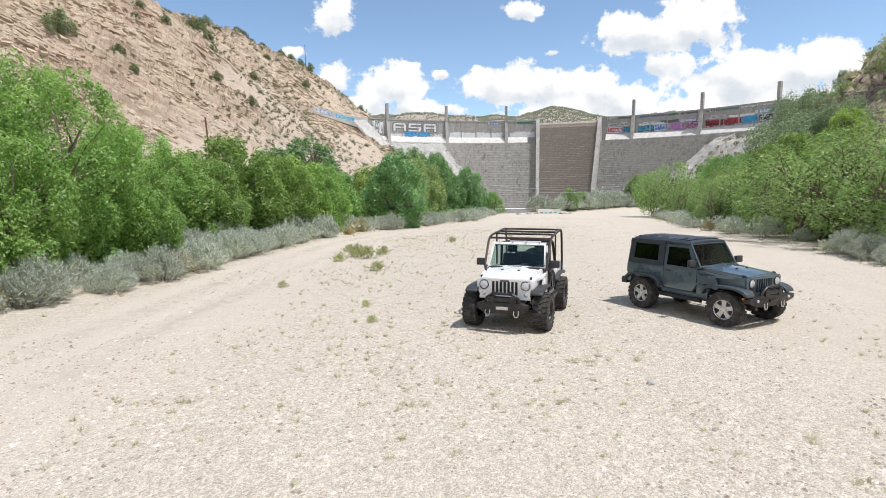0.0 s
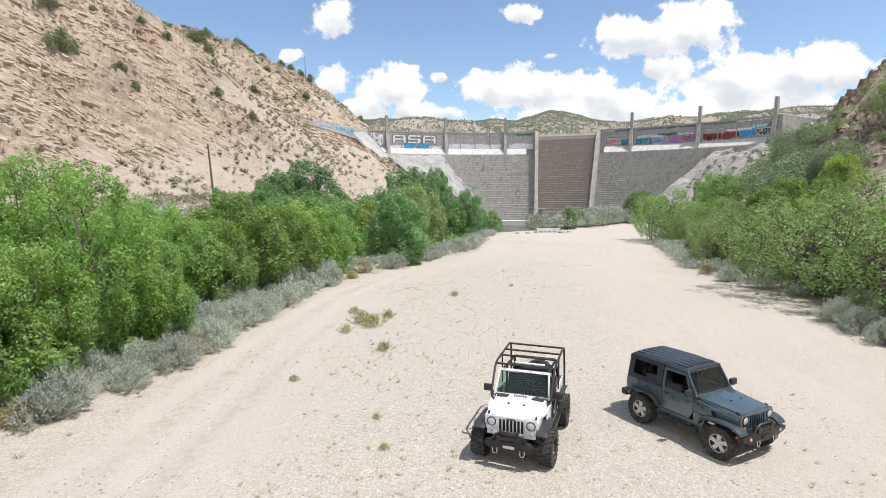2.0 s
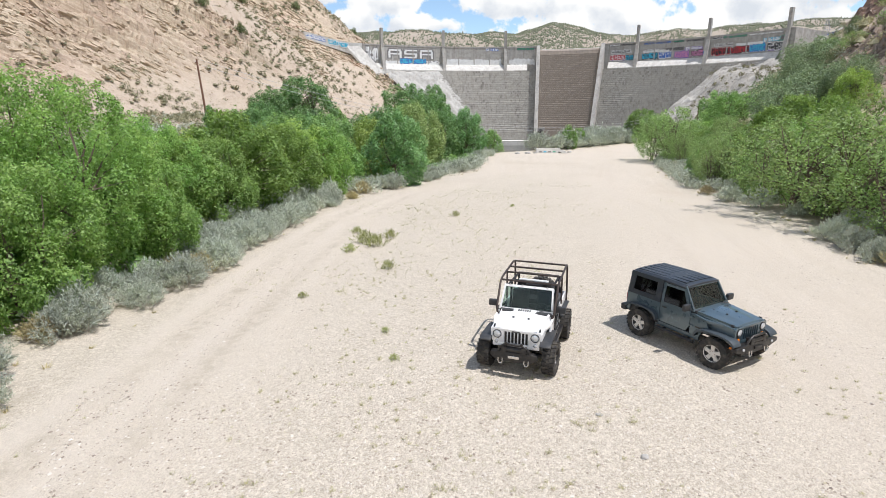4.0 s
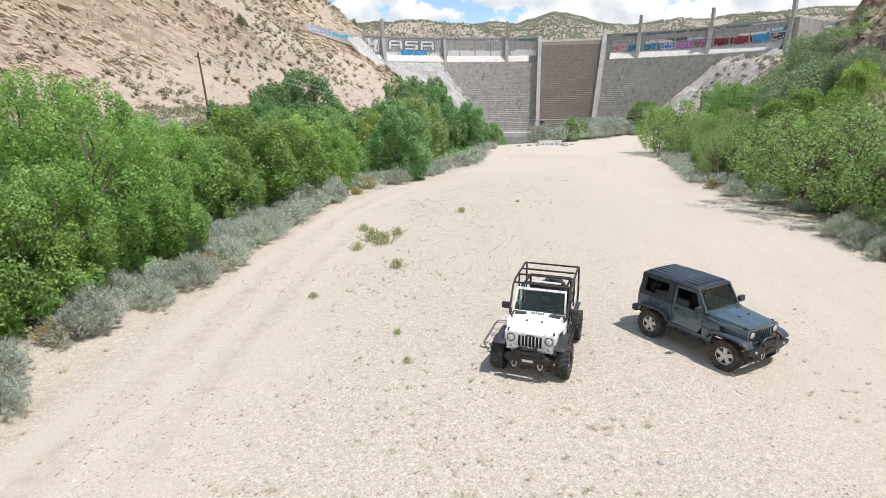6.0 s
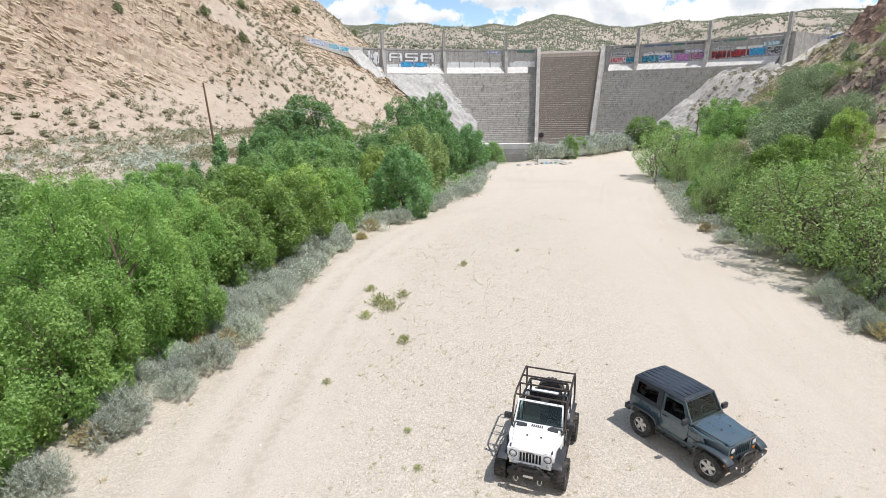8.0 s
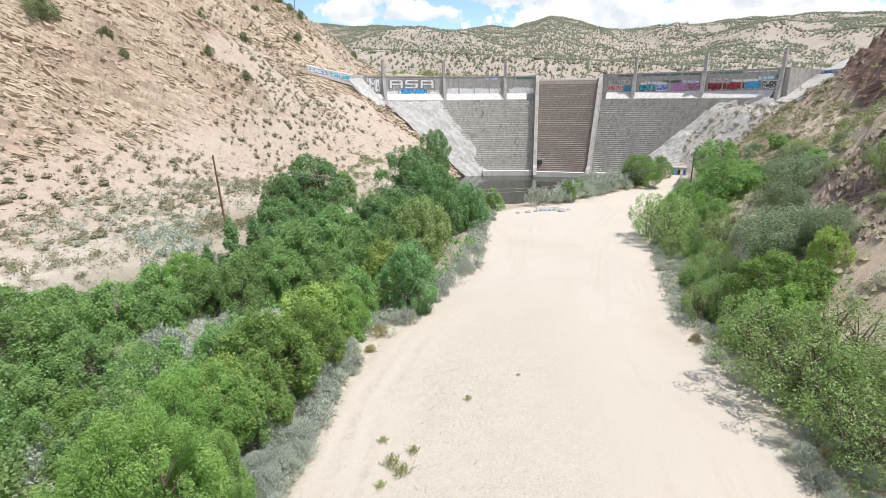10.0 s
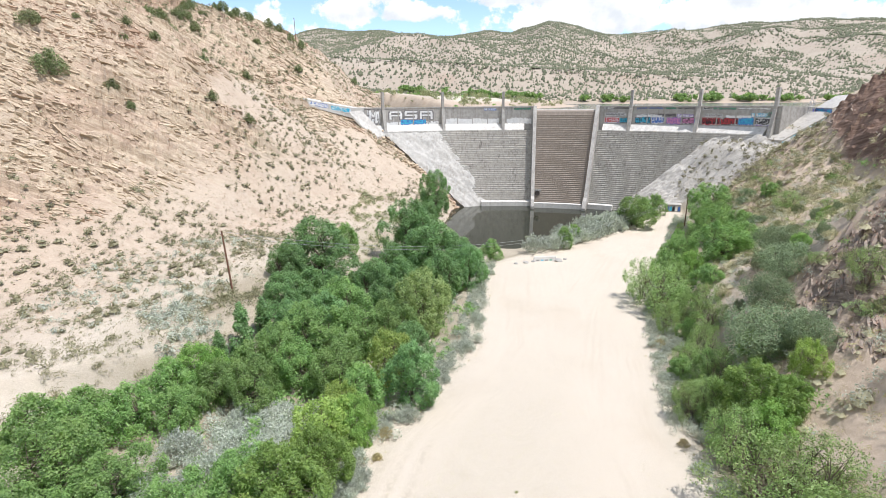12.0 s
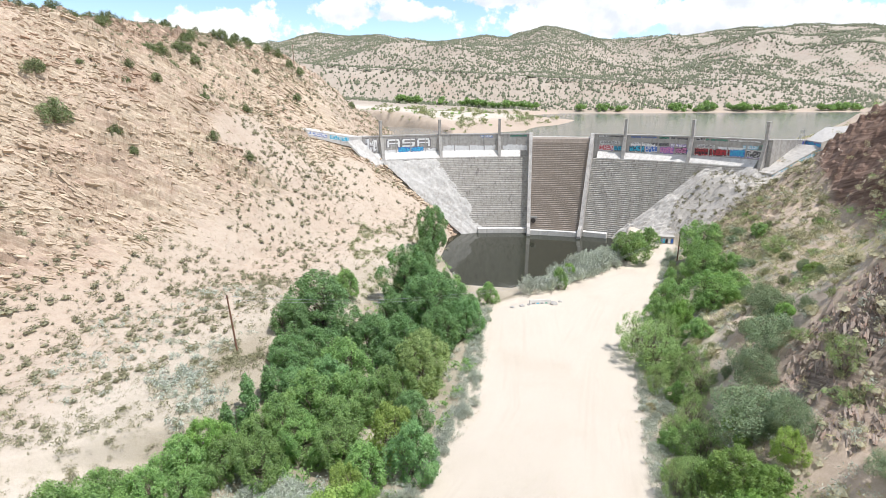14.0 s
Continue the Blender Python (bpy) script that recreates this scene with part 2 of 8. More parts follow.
    stone = n.mix(n.math("MULTIPLY", seam, 0.6), stone, (0.30, 0.205, 0.15))
    specks = n("ShaderNodeTexVoronoi", {"Vector": p, "Scale": 2.6})
    scree = n.mix(n.math("MULTIPLY", n.math("SUBTRACT", 1.0, n.smooth(specks.outputs["Distance"], 0.10, 0.24)), 0.4), scree, (0.33, 0.27, 0.195))
    slope = n.mix(rock, scree, stone)
    slope = n.mix(n.math("MULTIPLY", red, 0.16), slope, (0.42, 0.28, 0.20))
    stone_dark = n.mix(n.smooth(strata, 0.35, 0.62), (0.15, 0.118, 0.094), (0.34, 0.28, 0.23))
    stone_dark = n.mix(n.math("MULTIPLY", n.smooth(red, 0.55, 0.85), 0.85), stone_dark, n.mix(n.smooth(strata, 0.35, 0.62), (0.13, 0.078, 0.058), (0.25, 0.165, 0.125)))
    slope = n.mix(attribute(n, "dark"), slope, stone_dark)
    earth = n.mix(n.smooth(n2, 0.35, 0.65), (0.50, 0.425, 0.33), (0.66, 0.575, 0.455))
    earth = n.mix(n.math("MULTIPLY", n.smooth(n3, 0.45, 0.65), 0.28), earth, (0.28, 0.22, 0.15))
    earth = n.mix(n.math("MULTIPLY", red, 0.9, 0.0, True), earth, n.mix(n2, (0.42, 0.30, 0.225), (0.60, 0.455, 0.36)))
    slope = n.mix(n.math("MULTIPLY", attribute(n, "earth"), n.smooth(n.noise(p, 0.22, 5, 0.65), 0.36, 0.56)), slope, earth)
    hill = attribute(n, "hill")
    c = n.mix(hill, c, slope)
    grey = attribute(n, "grey")
    rubble = n.mix(n2, (0.41, 0.385, 0.345), (0.56, 0.535, 0.485))
    c = n.mix(grey, c, n.mix(n.math("MULTIPLY", n.smooth(n3, 0.5, 0.7), 0.5), rubble, (0.28, 0.255, 0.22)))
    dry = n.mix(n.noise(p, 0.012, 5), (0.31, 0.262, 0.21), (0.45, 0.392, 0.325))
    dry = n.mix(n.math("MULTIPLY", n.smooth(n.noise(p, 0.14, 6, 0.7), 0.46, 0.62), 0.22), dry, (0.25, 0.21, 0.16))
    dry = n.mix(n.math("MULTIPLY", n.smooth(n.noise(p, 0.03, 6, 0.7), 0.5, 0.7), 0.4), dry, (0.36, 0.26, 0.20))
    c = n.mix(far, c, dry)
    shore = attribute(n, "shore")
    c = n.mix(shore, c, n.mix(n2, (0.40, 0.31, 0.235), (0.50, 0.41, 0.325)))
    h = n.math("ADD", n.math("MULTIPLY", n3, 0.6), n.math("MULTIPLY", n.math("SUBTRACT", 1.0, pebble.outputs["Distance"]), 0.5))
    h = n.math("ADD", h, n.math("MULTIPLY", n.math("SUBTRACT", 1.0, stones.outputs["Distance"]), 0.5))
    h = n.math("ADD", h, n.math("MULTIPLY", n.math("MULTIPLY", n.math("SUBTRACT", n.math("ADD", strata, w2), n.math("ADD", n.math("MULTIPLY", crack, 0.3), n.math("MULTIPLY", seam, 0.35))), n.math("MAXIMUM", rock, attribute(n, "grey"))), 2.2))
    return shader(n, c, 0.95, 0.0, h, 0.05, 0.7, **{"Specular IOR Level": 0.2})


M_GROUND = material("ground_gravel_and_rock", build_ground)


def build_concrete(base, light, stain, tint=(0.2, 0.17, 0.14), lifts=0.0):
    def build(n):
        p = n("ShaderNodeNewGeometry").outputs["Position"]
        big, mid, fine = n.noise(p, 0.11, 5), n.noise(p, 0.9, 5, 0.65), n.noise(p, 7.0, 4, 0.7)
        streak = n.noise(n.vec("MULTIPLY", p, (1.1, 1.1, 0.04)), 1.0, 7, 0.72)
        wash = n.noise(n.vec("MULTIPLY", p, (0.55, 0.55, 0.03)), 1.0, 6, 0.7)
        c = n.mix(n.smooth(mid, 0.3, 0.7), base, light)
        c = n.mix(n.math("MULTIPLY", n.smooth(streak, 0.50, 0.68), stain), c, tint)
        c = n.mix(n.math("MULTIPLY", n.smooth(wash, 0.54, 0.70), 0.5), c, [min(0.8, q * 1.25) for q in light])
        c = n.mix(n.math("MULTIPLY", n.smooth(big, 0.45, 0.7), 0.35), c, light)
        c = n.mix(n.math("MULTIPLY", n.smooth(fine, 0.5, 0.75), 0.3), c, tint)
        return shader(n, c, 0.9, 0.0, n.math("ADD", mid, fine), 0.03, 0.6)

    return build


M_CONCRETE = material("weathered_concrete", build_concrete((0.31, 0.298, 0.278), (0.45, 0.432, 0.402), 0.5))
M_STEPS = material("stepped_dam_concrete", build_concrete((0.355, 0.335, 0.30), (0.47, 0.45, 0.41), 0.75, (0.16, 0.145, 0.13)))
M_CHUTE = material("brown_stained_chute_concrete", build_concrete((0.285, 0.24, 0.20), (0.335, 0.29, 0.245), 0.3, (0.17, 0.135, 0.11)))
M_PALE = material("pale_concrete", build_concrete((0.50, 0.48, 0.45), (0.66, 0.64, 0.60), 0.3))
M_SLAB = material("tan_concrete_slab", build_concrete((0.40, 0.378, 0.342), (0.50, 0.475, 0.435), 0.4))
M_RUBBLE = material("grey_rubble_concrete", build_concrete((0.37, 0.35, 0.318), (0.52, 0.495, 0.455), 0.6, (0.24, 0.205, 0.165)))
M_SHOTCRETE = material("sprayed_concrete_slope", build_concrete((0.34, 0.33, 0.305), (0.50, 0.485, 0.455), 0.6, (0.22, 0.185, 0.15)))


def build_water(deep, rough):
    def build(n):
        p = n("ShaderNodeNewGeometry").outputs["Position"]
        w = n.noise(n.vec("MULTIPLY", p, (0.5, 1.0, 1.0)), 1.6, 3)
        return shader(n, n.mix(n.noise(p, 0.02, 3), deep, [x * 1.3 for x in deep]), rough, 0.0, w, 0.02, 0.35, **{"IOR": 1.33})

    return build


M_POOL = material("still_olive_pool_water", build_water((0.030, 0.032, 0.022), 0.04))
M_LAKE = material("grey_green_lake_water", build_water((0.17, 0.178, 0.165), 0.12))
M_BARK = worn("grey_brown_bark", (0.16, 0.125, 0.095), 0.9, size=8, amount=0.5, bump=0.02)
M_TWIG = worn("dry_grey_twigs", (0.38, 0.345, 0.295), 0.9, size=8, amount=0.4, bump=0.01)
M_POLEWOOD = worn("reddish_weathered_pole_wood", (0.19, 0.10, 0.065), 0.85, size=3, amount=0.5, bump=0.01)
M_WIRE = worn("dull_aluminium_wire", (0.45, 0.45, 0.45), 0.5, 0.6)
M_STEELDARK = worn("dark_rusty_steel", (0.07, 0.06, 0.055), 0.7, 0.3, amount=0.4)


def build_rock(n):
    p = n("ShaderNodeNewGeometry").outputs["Position"]
    each = n("ShaderNodeNewGeometry").outputs["Random Per Island"]
    g = n.noise(p, 2.5, 5, 0.65)
    c = n.mix(n.smooth(each, 0.0, 0.9), (0.38, 0.295, 0.205), (0.57, 0.468, 0.345))
    c = n.mix(n.smooth(n.noise(p, 0.05, 3), 0.50, 0.64), c, n.mix(each, (0.39, 0.265, 0.185), (0.54, 0.405, 0.30)))
    c = n.mix(n.math("MULTIPLY", n.smooth(g, 0.45, 0.7), 0.3), c, (0.30, 0.225, 0.165))
    return shader(n, c, 0.92, 0.0, g, 0.12, 0.7)


M_ROCK = material("ochre_bedrock", build_rock)


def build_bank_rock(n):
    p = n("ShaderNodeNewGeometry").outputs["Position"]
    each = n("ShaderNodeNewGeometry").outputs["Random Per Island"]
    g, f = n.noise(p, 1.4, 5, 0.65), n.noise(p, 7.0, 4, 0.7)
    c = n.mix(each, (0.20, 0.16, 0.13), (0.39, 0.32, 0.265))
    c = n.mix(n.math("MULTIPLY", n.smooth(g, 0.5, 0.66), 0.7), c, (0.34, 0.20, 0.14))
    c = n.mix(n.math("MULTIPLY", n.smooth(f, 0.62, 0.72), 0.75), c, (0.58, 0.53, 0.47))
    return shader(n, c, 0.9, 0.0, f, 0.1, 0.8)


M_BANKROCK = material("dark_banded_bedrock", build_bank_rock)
L_BRIGHT = foliage("bright_green_boxelder_leaves", (0.12, 0.21, 0.055), (0.30, 0.47, 0.135), (0.40, 0.55, 0.17), 0.5, 0.45)
L_GREEN = foliage("green_willow_leaves", (0.118, 0.207, 0.073), (0.302, 0.465, 0.168), (0.403, 0.549, 0.202), 0.5, 0.45)
L_WILLOW = foliage("pale_olive_willow_leaves", (0.15, 0.225, 0.085), (0.345, 0.485, 0.19), (0.43, 0.545, 0.225), 0.5, 0.46)
L_LIME = foliage("yellow_green_leaves", (0.19, 0.28, 0.07), (0.40, 0.53, 0.155), (0.48, 0.58, 0.19), 0.5, 0.45)
L_DARK = foliage("dark_green_cottonwood_leaves", (0.095, 0.185, 0.076), (0.241, 0.403, 0.168), (0.314, 0.482, 0.196), 0.42, 0.42)
L_OAK = foliage("grey_green_oak_leaves", (0.115, 0.162, 0.092), (0.262, 0.335, 0.196), (0.315, 0.382, 0.216), 0.6, 0.34)
L_OLIVE = foliage("yellowing_olive_leaves", (0.165, 0.235, 0.085), (0.36, 0.47, 0.185), (0.44, 0.515, 0.215), 0.5, 0.42)
L_SAGE = foliage("silver_grey_sage_leaves", (0.31, 0.335, 0.295), (0.54, 0.575, 0.52), (0.52, 0.535, 0.43), 0.8, 0.3)
L_DRY = foliage("straw_coloured_dry_stems", (0.324, 0.270, 0.149), (0.540, 0.459, 0.270), (0.405, 0.419, 0.176), 0.8, 0.2)
L_TUFT = foliage("pale_green_weed_leaves", (0.22, 0.25, 0.085), (0.42, 0.455, 0.18), (0.46, 0.46, 0.21), 0.8, 0.3)
L_BANK = foliage("olive_bank_shrub_leaves", (0.17, 0.19, 0.095), (0.34, 0.36, 0.20), (0.40, 0.40, 0.23), 0.7, 0.3)
L_WISP = foliage("grey_olive_grass_blades", (0.30, 0.275, 0.17), (0.47, 0.435, 0.29), (0.49, 0.45, 0.29), 0.8, 0.3)
L_JUNIPER = foliage("dark_juniper_needles", (0.10, 0.13, 0.06), (0.23, 0.275, 0.13), (0.27, 0.30, 0.15), 0.8, 0.3)
L_PINYON = foliage("olive_pinyon_needles", (0.085, 0.100, 0.058), (0.150, 0.165, 0.100), (0.170, 0.180, 0.110), 0.8, 0.1)
L_TAN = foliage("tan_olive_scrub_leaves", (0.31, 0.29, 0.19), (0.55, 0.51, 0.36), (0.58, 0.53, 0.37), 0.8, 0.25)
L_SCRUB = foliage("dusty_olive_scrub_leaves", (0.15, 0.145, 0.085), (0.29, 0.275, 0.175), (0.33, 0.30, 0.19), 0.8, 0.2)

# ---- numbers of the land ----


def hash2(ix, iy, seed):
    h = np.sin(ix * 127.1 + iy * 311.7 + seed * 74.7) * 43758.5453
    return h - np.floor(h)


def vnoise(x, y, seed=0):
    ix, iy = np.floor(x), np.floor(y)
    fx, fy = x - ix, y - iy
    fx, fy = fx * fx * (3 - 2 * fx), fy * fy * (3 - 2 * fy)
    a, b = hash2(ix, iy, seed), hash2(ix + 1, iy, seed)
    c, d = hash2(ix, iy + 1, seed), hash2(ix + 1, iy + 1, seed)
    return (a + (b - a) * fx) * (1 - fy) + (c + (d - c) * fx) * fy - 0.5


def fbm(x, y, size, octaves=4, seed=0, gain=0.5):
    out, amp, k = 0.0, 1.0, 1.0 / size
    for i in range(octaves):
        out = out + amp * vnoise(x * k + 17.3 * i, y * k - 9.1 * i, seed + i)
        amp, k = amp * gain, k * 2.03
    return out


def sstep(v, lo, hi):
    k = np.clip((v - lo) / (hi - lo), 0, 1)
    return k * k * (3 - 2 * k)


def smax(a, b, k):
    h = np.clip(0.5 + 0.5 * (a - b) / k, 0, 1)
    return b + (a - b) * h + k * h * (1 - h)


def smin(a, b, k):
    return -smax(-a, -b, k)


def along(y, ys, xs):
    return np.interp(y, ys, xs)


def road_left(y):
    return along(y, (-40, 10, 22, 34, 44, 53, 67, 86, 106, 112, 130, 200), (-12, -11.0, -11.0, -10.4, -8.2, -3.6, 2.0, 4.0, 6.5, 14, 40, 68))


def road_right(y):
    return along(y, (-40, 20, 31, 47, 61, 80, 98, 127, 154, 166, 200), (17, 17.6, 19.2, 19.6, 23, 28.5, 36.5, 50, 63, 67, 70))


def pool_depth(x, y):
    """More than zero inside the stilling pool under the dam."""
    near = along(x, (-8, 0, 13, 44, 52, 62), (160, 128, 125, 149, 164, 190))
    left = along(y, (118, 128, 154, 180, 200), (4, 0, -6, -3, 4))
    right = along(y, (118, 149, 164, 190), (30, 45, 53, 62))
    return np.minimum(np.minimum(y - near, x - left), np.minimum(right - x, 214 - y))


DAM = (15.8, 110.0, 96.8)  # the dam's circle: centre and radius of the crest's downstream face
POOL_Z, LAKE_Z = -5.0, 27.4


def land(x, y):
    """Height of the ground, and the shares of its kinds."""
    x, y = np.asarray(x, float), np.asarray(y, float)
    floor = along(y, (-300, 0, 36, 55, 108, 125, 160, 200), (1.5, 0, -0.1, -0.4, -1.75, -1.6, -0.6, 0))
    floor = floor + 0.10 * fbm(x, y, 9, 3, 3) * sstep(np.hypot(x - 4, y - 12), 5, 14) + 0.03 * fbm(x, y, 1.2, 2, 5)
    # wheel ruts of the two tracks
    lx = x - (road_left(y) + 2.3)
    rut = np.exp(-((np.abs(lx) - 0.85) / 0.28) ** 2) * sstep(y, 2, 12) * (1 - sstep(y, 95, 105))
    floor = floor - 0.05 * rut
    off_left, off_right = road_left(y) - x, x - road_right(y)
    floor = floor - 1.3 * sstep(off_left, 3, 10) * (1 - sstep(x, 6, 30)) + 0.12 * sstep(off_left, 0, 2)
    # sandy shelf between the thicket and the left hill
    edge = along(y, (30, 45, 52, 57, 62, 66, 75, 84, 95, 110), (-66, -60, -48, -36, -30, -28, -28, -31, -34, -36))
    shelf = along(y, (30, 48, 60, 75, 92, 110), (1.6, 2.6, 3.1, 4.2, 6.0, 5.0)) + 0.35 * fbm(x, y, 7, 3, 15)
    floor = floor + (shelf - floor) * sstep(edge - x + 3 * fbm(x, y, 12, 2, 17), -5, 3) * sstep(y, 26, 44) * (1 - sstep(y, 100, 118))
    # left hill: apron, slope, rounded top
    foot = along(y, (-100, 50, 71, 92, 122, 142, 154, 166, 182, 195, 225, 255, 290, 330, 420), (-84, -76, -67, -56, -48, -37, -30, -24, -14, -6, -2, -2, -16, -50, -140))
    grade = along(y, (40, 92, 102, 122, 138, 170, 250, 330), (0.50, 0.60, 0.68, 1.0, 1.02, 0.72, 0.78, 0.5))
    t = foot - x + 5 * fbm(x, y, 26, 3, 11)
    hill = 5 + grade * t
    top = 64 + 0.10 * np.maximum(t - 70, 0)
    hill = np.where(t > 0, smin(hill, top, 14), hill)
    apron = 5 + 0.17 * t
    left = np.where(t > 0, smax(hill, apron, 1.5), np.where(t > -60, apron, -6))
    rocky = sstep(t, 4, 22) * sstep(fbm(x, y, 30, 4, 21) + 0.22 * fbm(x, y, 6, 3, 23) + 0.35 * sstep(x, -60, -75) - 0.25 * sstep(y, 130, 165) * (1 - sstep(t, 40, 60)), -0.34, 0.16)
    # right hill: a bank, then cliffs
    foot_r = along(y, (-100, 20, 45, 60, 80, 100, 127, 150, 165, 176, 192, 230, 300), (22, 23, 25.5, 29, 36, 44, 56, 66, 66.5, 63, 58, 80, 120))
    g1 = along(y, (0, 44, 53, 62, 72, 92, 120, 150, 180), (0.8, 0.8, 1.05, 1.1, 0.9, 0.52, 0.55, 0.9, 1.12))
    tr = x - foot_r + 2.5 * fbm(x, y, 15, 3, 31)
    cliff = along(y, (0, 60, 85, 100, 118, 130, 140, 150), (26, 26, 31, 33, 32, 31, 30.5, 33))
    right = floor + np.where(tr > 0, g1 * np.minimum(tr, cliff) + along(y, (60, 90, 120, 150), (2.0, 1.7, 1.35, 1.15)) * np.maximum(tr - cliff, 0), 0)
    right = np.where(tr > 0, smin(right, 42 + 0.12 * np.maximum(tr - 45, 0), 10), right)
    ledge = 18.0 + 0.42 * np.maximum(x - 93, 0) + 2.4 * np.maximum(150 - y, 0)
    right = np.where((tr > 0) & (y > 126), smin(right, ledge, 2.5), right)
    rocky_r = (1 - sstep(y, 148, 153)) * np.maximum(sstep(tr, cliff, cliff + 2.5) * (1 - sstep(tr, cliff + 22, cliff + 30)) * (1 - sstep(y, 148, 153)), np.exp(-((y - 53) / 9) ** 2) * sstep(tr + 6 * fbm(x, y, 9, 3, 43), 6, 10))
    rocky_r = np.maximum(rocky_r, 0.5 * sstep(fbm(x, y, 10, 4, 41), 0.12, 0.25) * sstep(tr, 5, 9))
    right = right + 0.9 * fbm(x, y, 2.6, 3, 45, 0.6) * sstep(tr, 1, 4) * (y > 143)
    rocky_r = np.maximum(rocky_r, 0.85 * sstep(y, 118, 128) * (1 - sstep(y, 145, 149)) * sstep(x - along(y, (118, 147), (90, 98)) + 3 * fbm(x, y, 6, 3, 47), -1, 4))
    z = smax(floor, left, 1.2)
    z = np.maximum(z, right)
    hilly = np.maximum(sstep(t, -32, -6) * (x < 6), sstep(tr, 1.5, 6))
    rock = np.where(x < 10, rocky, rocky_r)
    # broken tilted beds
    dip = z * 0.85 + x * 0.35 + y * 0.30 + 2.2 * fbm(x, y, 11, 3, 51)
    saw = 1 - (dip / 2.3 - np.floor(dip / 2.3))
    saw2 = 1 - (dip / 0.83 - np.floor(dip / 0.83))
    run = x * 0.62 - y * 0.55 + z * 0.3 + 2.5 * fbm(x, y, 7, 2, 53)
    block = hash2(np.floor(dip / 1.15), np.floor(run / 2.3), 7) + 0.6 * hash2(np.floor(dip / 0.55), np.floor(run / 1.1 + 0.4), 9) - 0.8
    crag = np.clip(0.25 + 2.2 * fbm(x, y, 16, 3, 65), 0, 1)
    z = z + rock * ((saw ** 2 - 0.3) * 2.0 * np.clip(0.5 + 1.6 * fbm(x, y, 13, 2, 63), 0, 1.2) + (saw2 ** 2 - 0.3) * 0.7 + 1.8 * block * crag + 1.6 * fbm(x, y, 4.5, 4, 61, 0.6)) + hilly * (0.7 * fbm(x, y, 5, 4, 71, 0.6) + 1.6 * fbm(x, y, 22, 2, 73) * sstep(np.maximum(t, tr), 8, 30))
    # stilling pool
    inside = pool_depth(x, y) + 0.8 * fbm(x, y, 5, 3, 81)
    z = np.where(inside > -25, smin(z, np.maximum(POOL_Z - np.where(inside > 0, 0.55, 1.15) * inside, POOL_Z - 4), 1.5), z)
    # the lake behind the dam, its shores, and the far range
    cx, cy, R = DAM
    r, a = np.hypot(x - cx, y - cy), np.degrees(np.arctan2(x - cx, y - cy))
    behind = np.maximum(sstep(r, R + 1.0, R + 4.0) * (y > 150) * (a > -33) * (a < 64) * (y > cy), sstep(y, 255, 300))
    bank = along(y, (215, 240, 290, 330, 400, 430, 520, 640, 700), (-30, 20, 45, 62, 90, 40, 60, 150, 800))
    bank_r = along(y, (150, 200, 300, 400, 600, 700), (125, 150, 330, 540, 950, 1100))
    wet = np.minimum(x - bank, bank_r - x) + 16 * fbm(x, y, 60, 3, 91)
    wet = np.minimum(wet, (600 + 40 * fbm(x, y, 120, 3, 95) - y) * 0.8)
    bed = LAKE_Z + np.clip(-wet * 0.09, -3, 5) + np.maximum(-wet - 60, 0) * 0.06 + 2.0 * fbm(x, y, 40, 4, 97) * sstep(-wet, 10, 60)
    uu = x / np.maximum(y, 100.0)
    ridge = along(uu, (-2, -0.6, -0.36, -0.24, -0.15, -0.05, 0.02, 0.10, 0.16, 0.28, 0.40, 0.52, 0.68, 0.85, 1.2, 2), (215, 220, 205, 232, 235, 212, 226, 222, 248, 214, 220, 238, 240, 214, 235, 215))
    gully = fbm(x, y, 420, 5, 101, 0.52)
    climb = np.clip((y - 610) / 900, 0, 1.6)
    up = np.where(climb < 1, climb * (1.45 - 0.45 * climb), 1 - 0.35 * (climb - 1))
    range_z = LAKE_Z + (ridge - 22 - LAKE_Z) * up + 60 * gully * sstep(climb, 0.03, 0.35) * (1 - 0.9 * sstep(climb, 0.6, 0.95) * (climb < 1.3)) + 14 * fbm(x, y, 90, 3, 105) * sstep(climb, 0.02, 0.1)
    beyond = np.where(y > 605, np.maximum(range_z, bed), bed)
    keep = np.maximum(sstep(tr, 25, 45) * (x > 60) * (1 - sstep(y - 0.35 * (x - 110), 178, 194)), sstep(t, -2, 14) * (x < 5) * (1 - sstep(y, 300, 420)))
    mixed = np.where(keep > 0, np.maximum(z * keep + bed * (1 - keep), np.minimum(z, bed)), bed)
    z = np.where(behind > 0, z * (1 - behind) + np.where(y > 420, beyond, mixed) * behind, z)
    # the hillside is cut back along the wing wall
    wall = along(a, (-44, -38, -33.5, -30.5), (32.8, 31.0, 29.6, 29.5))
    cut = wall + np.where(r < R + 4, -2.2 - 0.70 * (R + 4 - r), -0.3 + 0.9 * np.maximum(r - (R + 9), 0))
    share = sstep(a, -49, -45) * (1 - sstep(a, -31, -28)) * sstep(r, R - 26, R - 18) * (1 - sstep(r, R + 20, R + 30)) * (y > cy)
    z = z * (1 - share) + np.minimum(z, cut + 0.25 * fbm(x, y, 3, 3, 99)) * share
    # ring of hills to the sides and behind
    ring = np.hypot(x, y - 100)
    z = z + sstep(ring, 330, 1500) * (y < 300) * (40 + 60 * (fbm(x, y, 500, 4, 111) + 0.3))
    far = np.maximum(sstep(y, 420, 600), sstep(ring, 300, 420) * (y < 400))
    shore = behind * sstep(-wet, -6, 0) * (1 - sstep(-wet, 26, 50)) * (1 - sstep(keep, 0.3, 0.7)) * (1 - sstep(y, 612, 630))
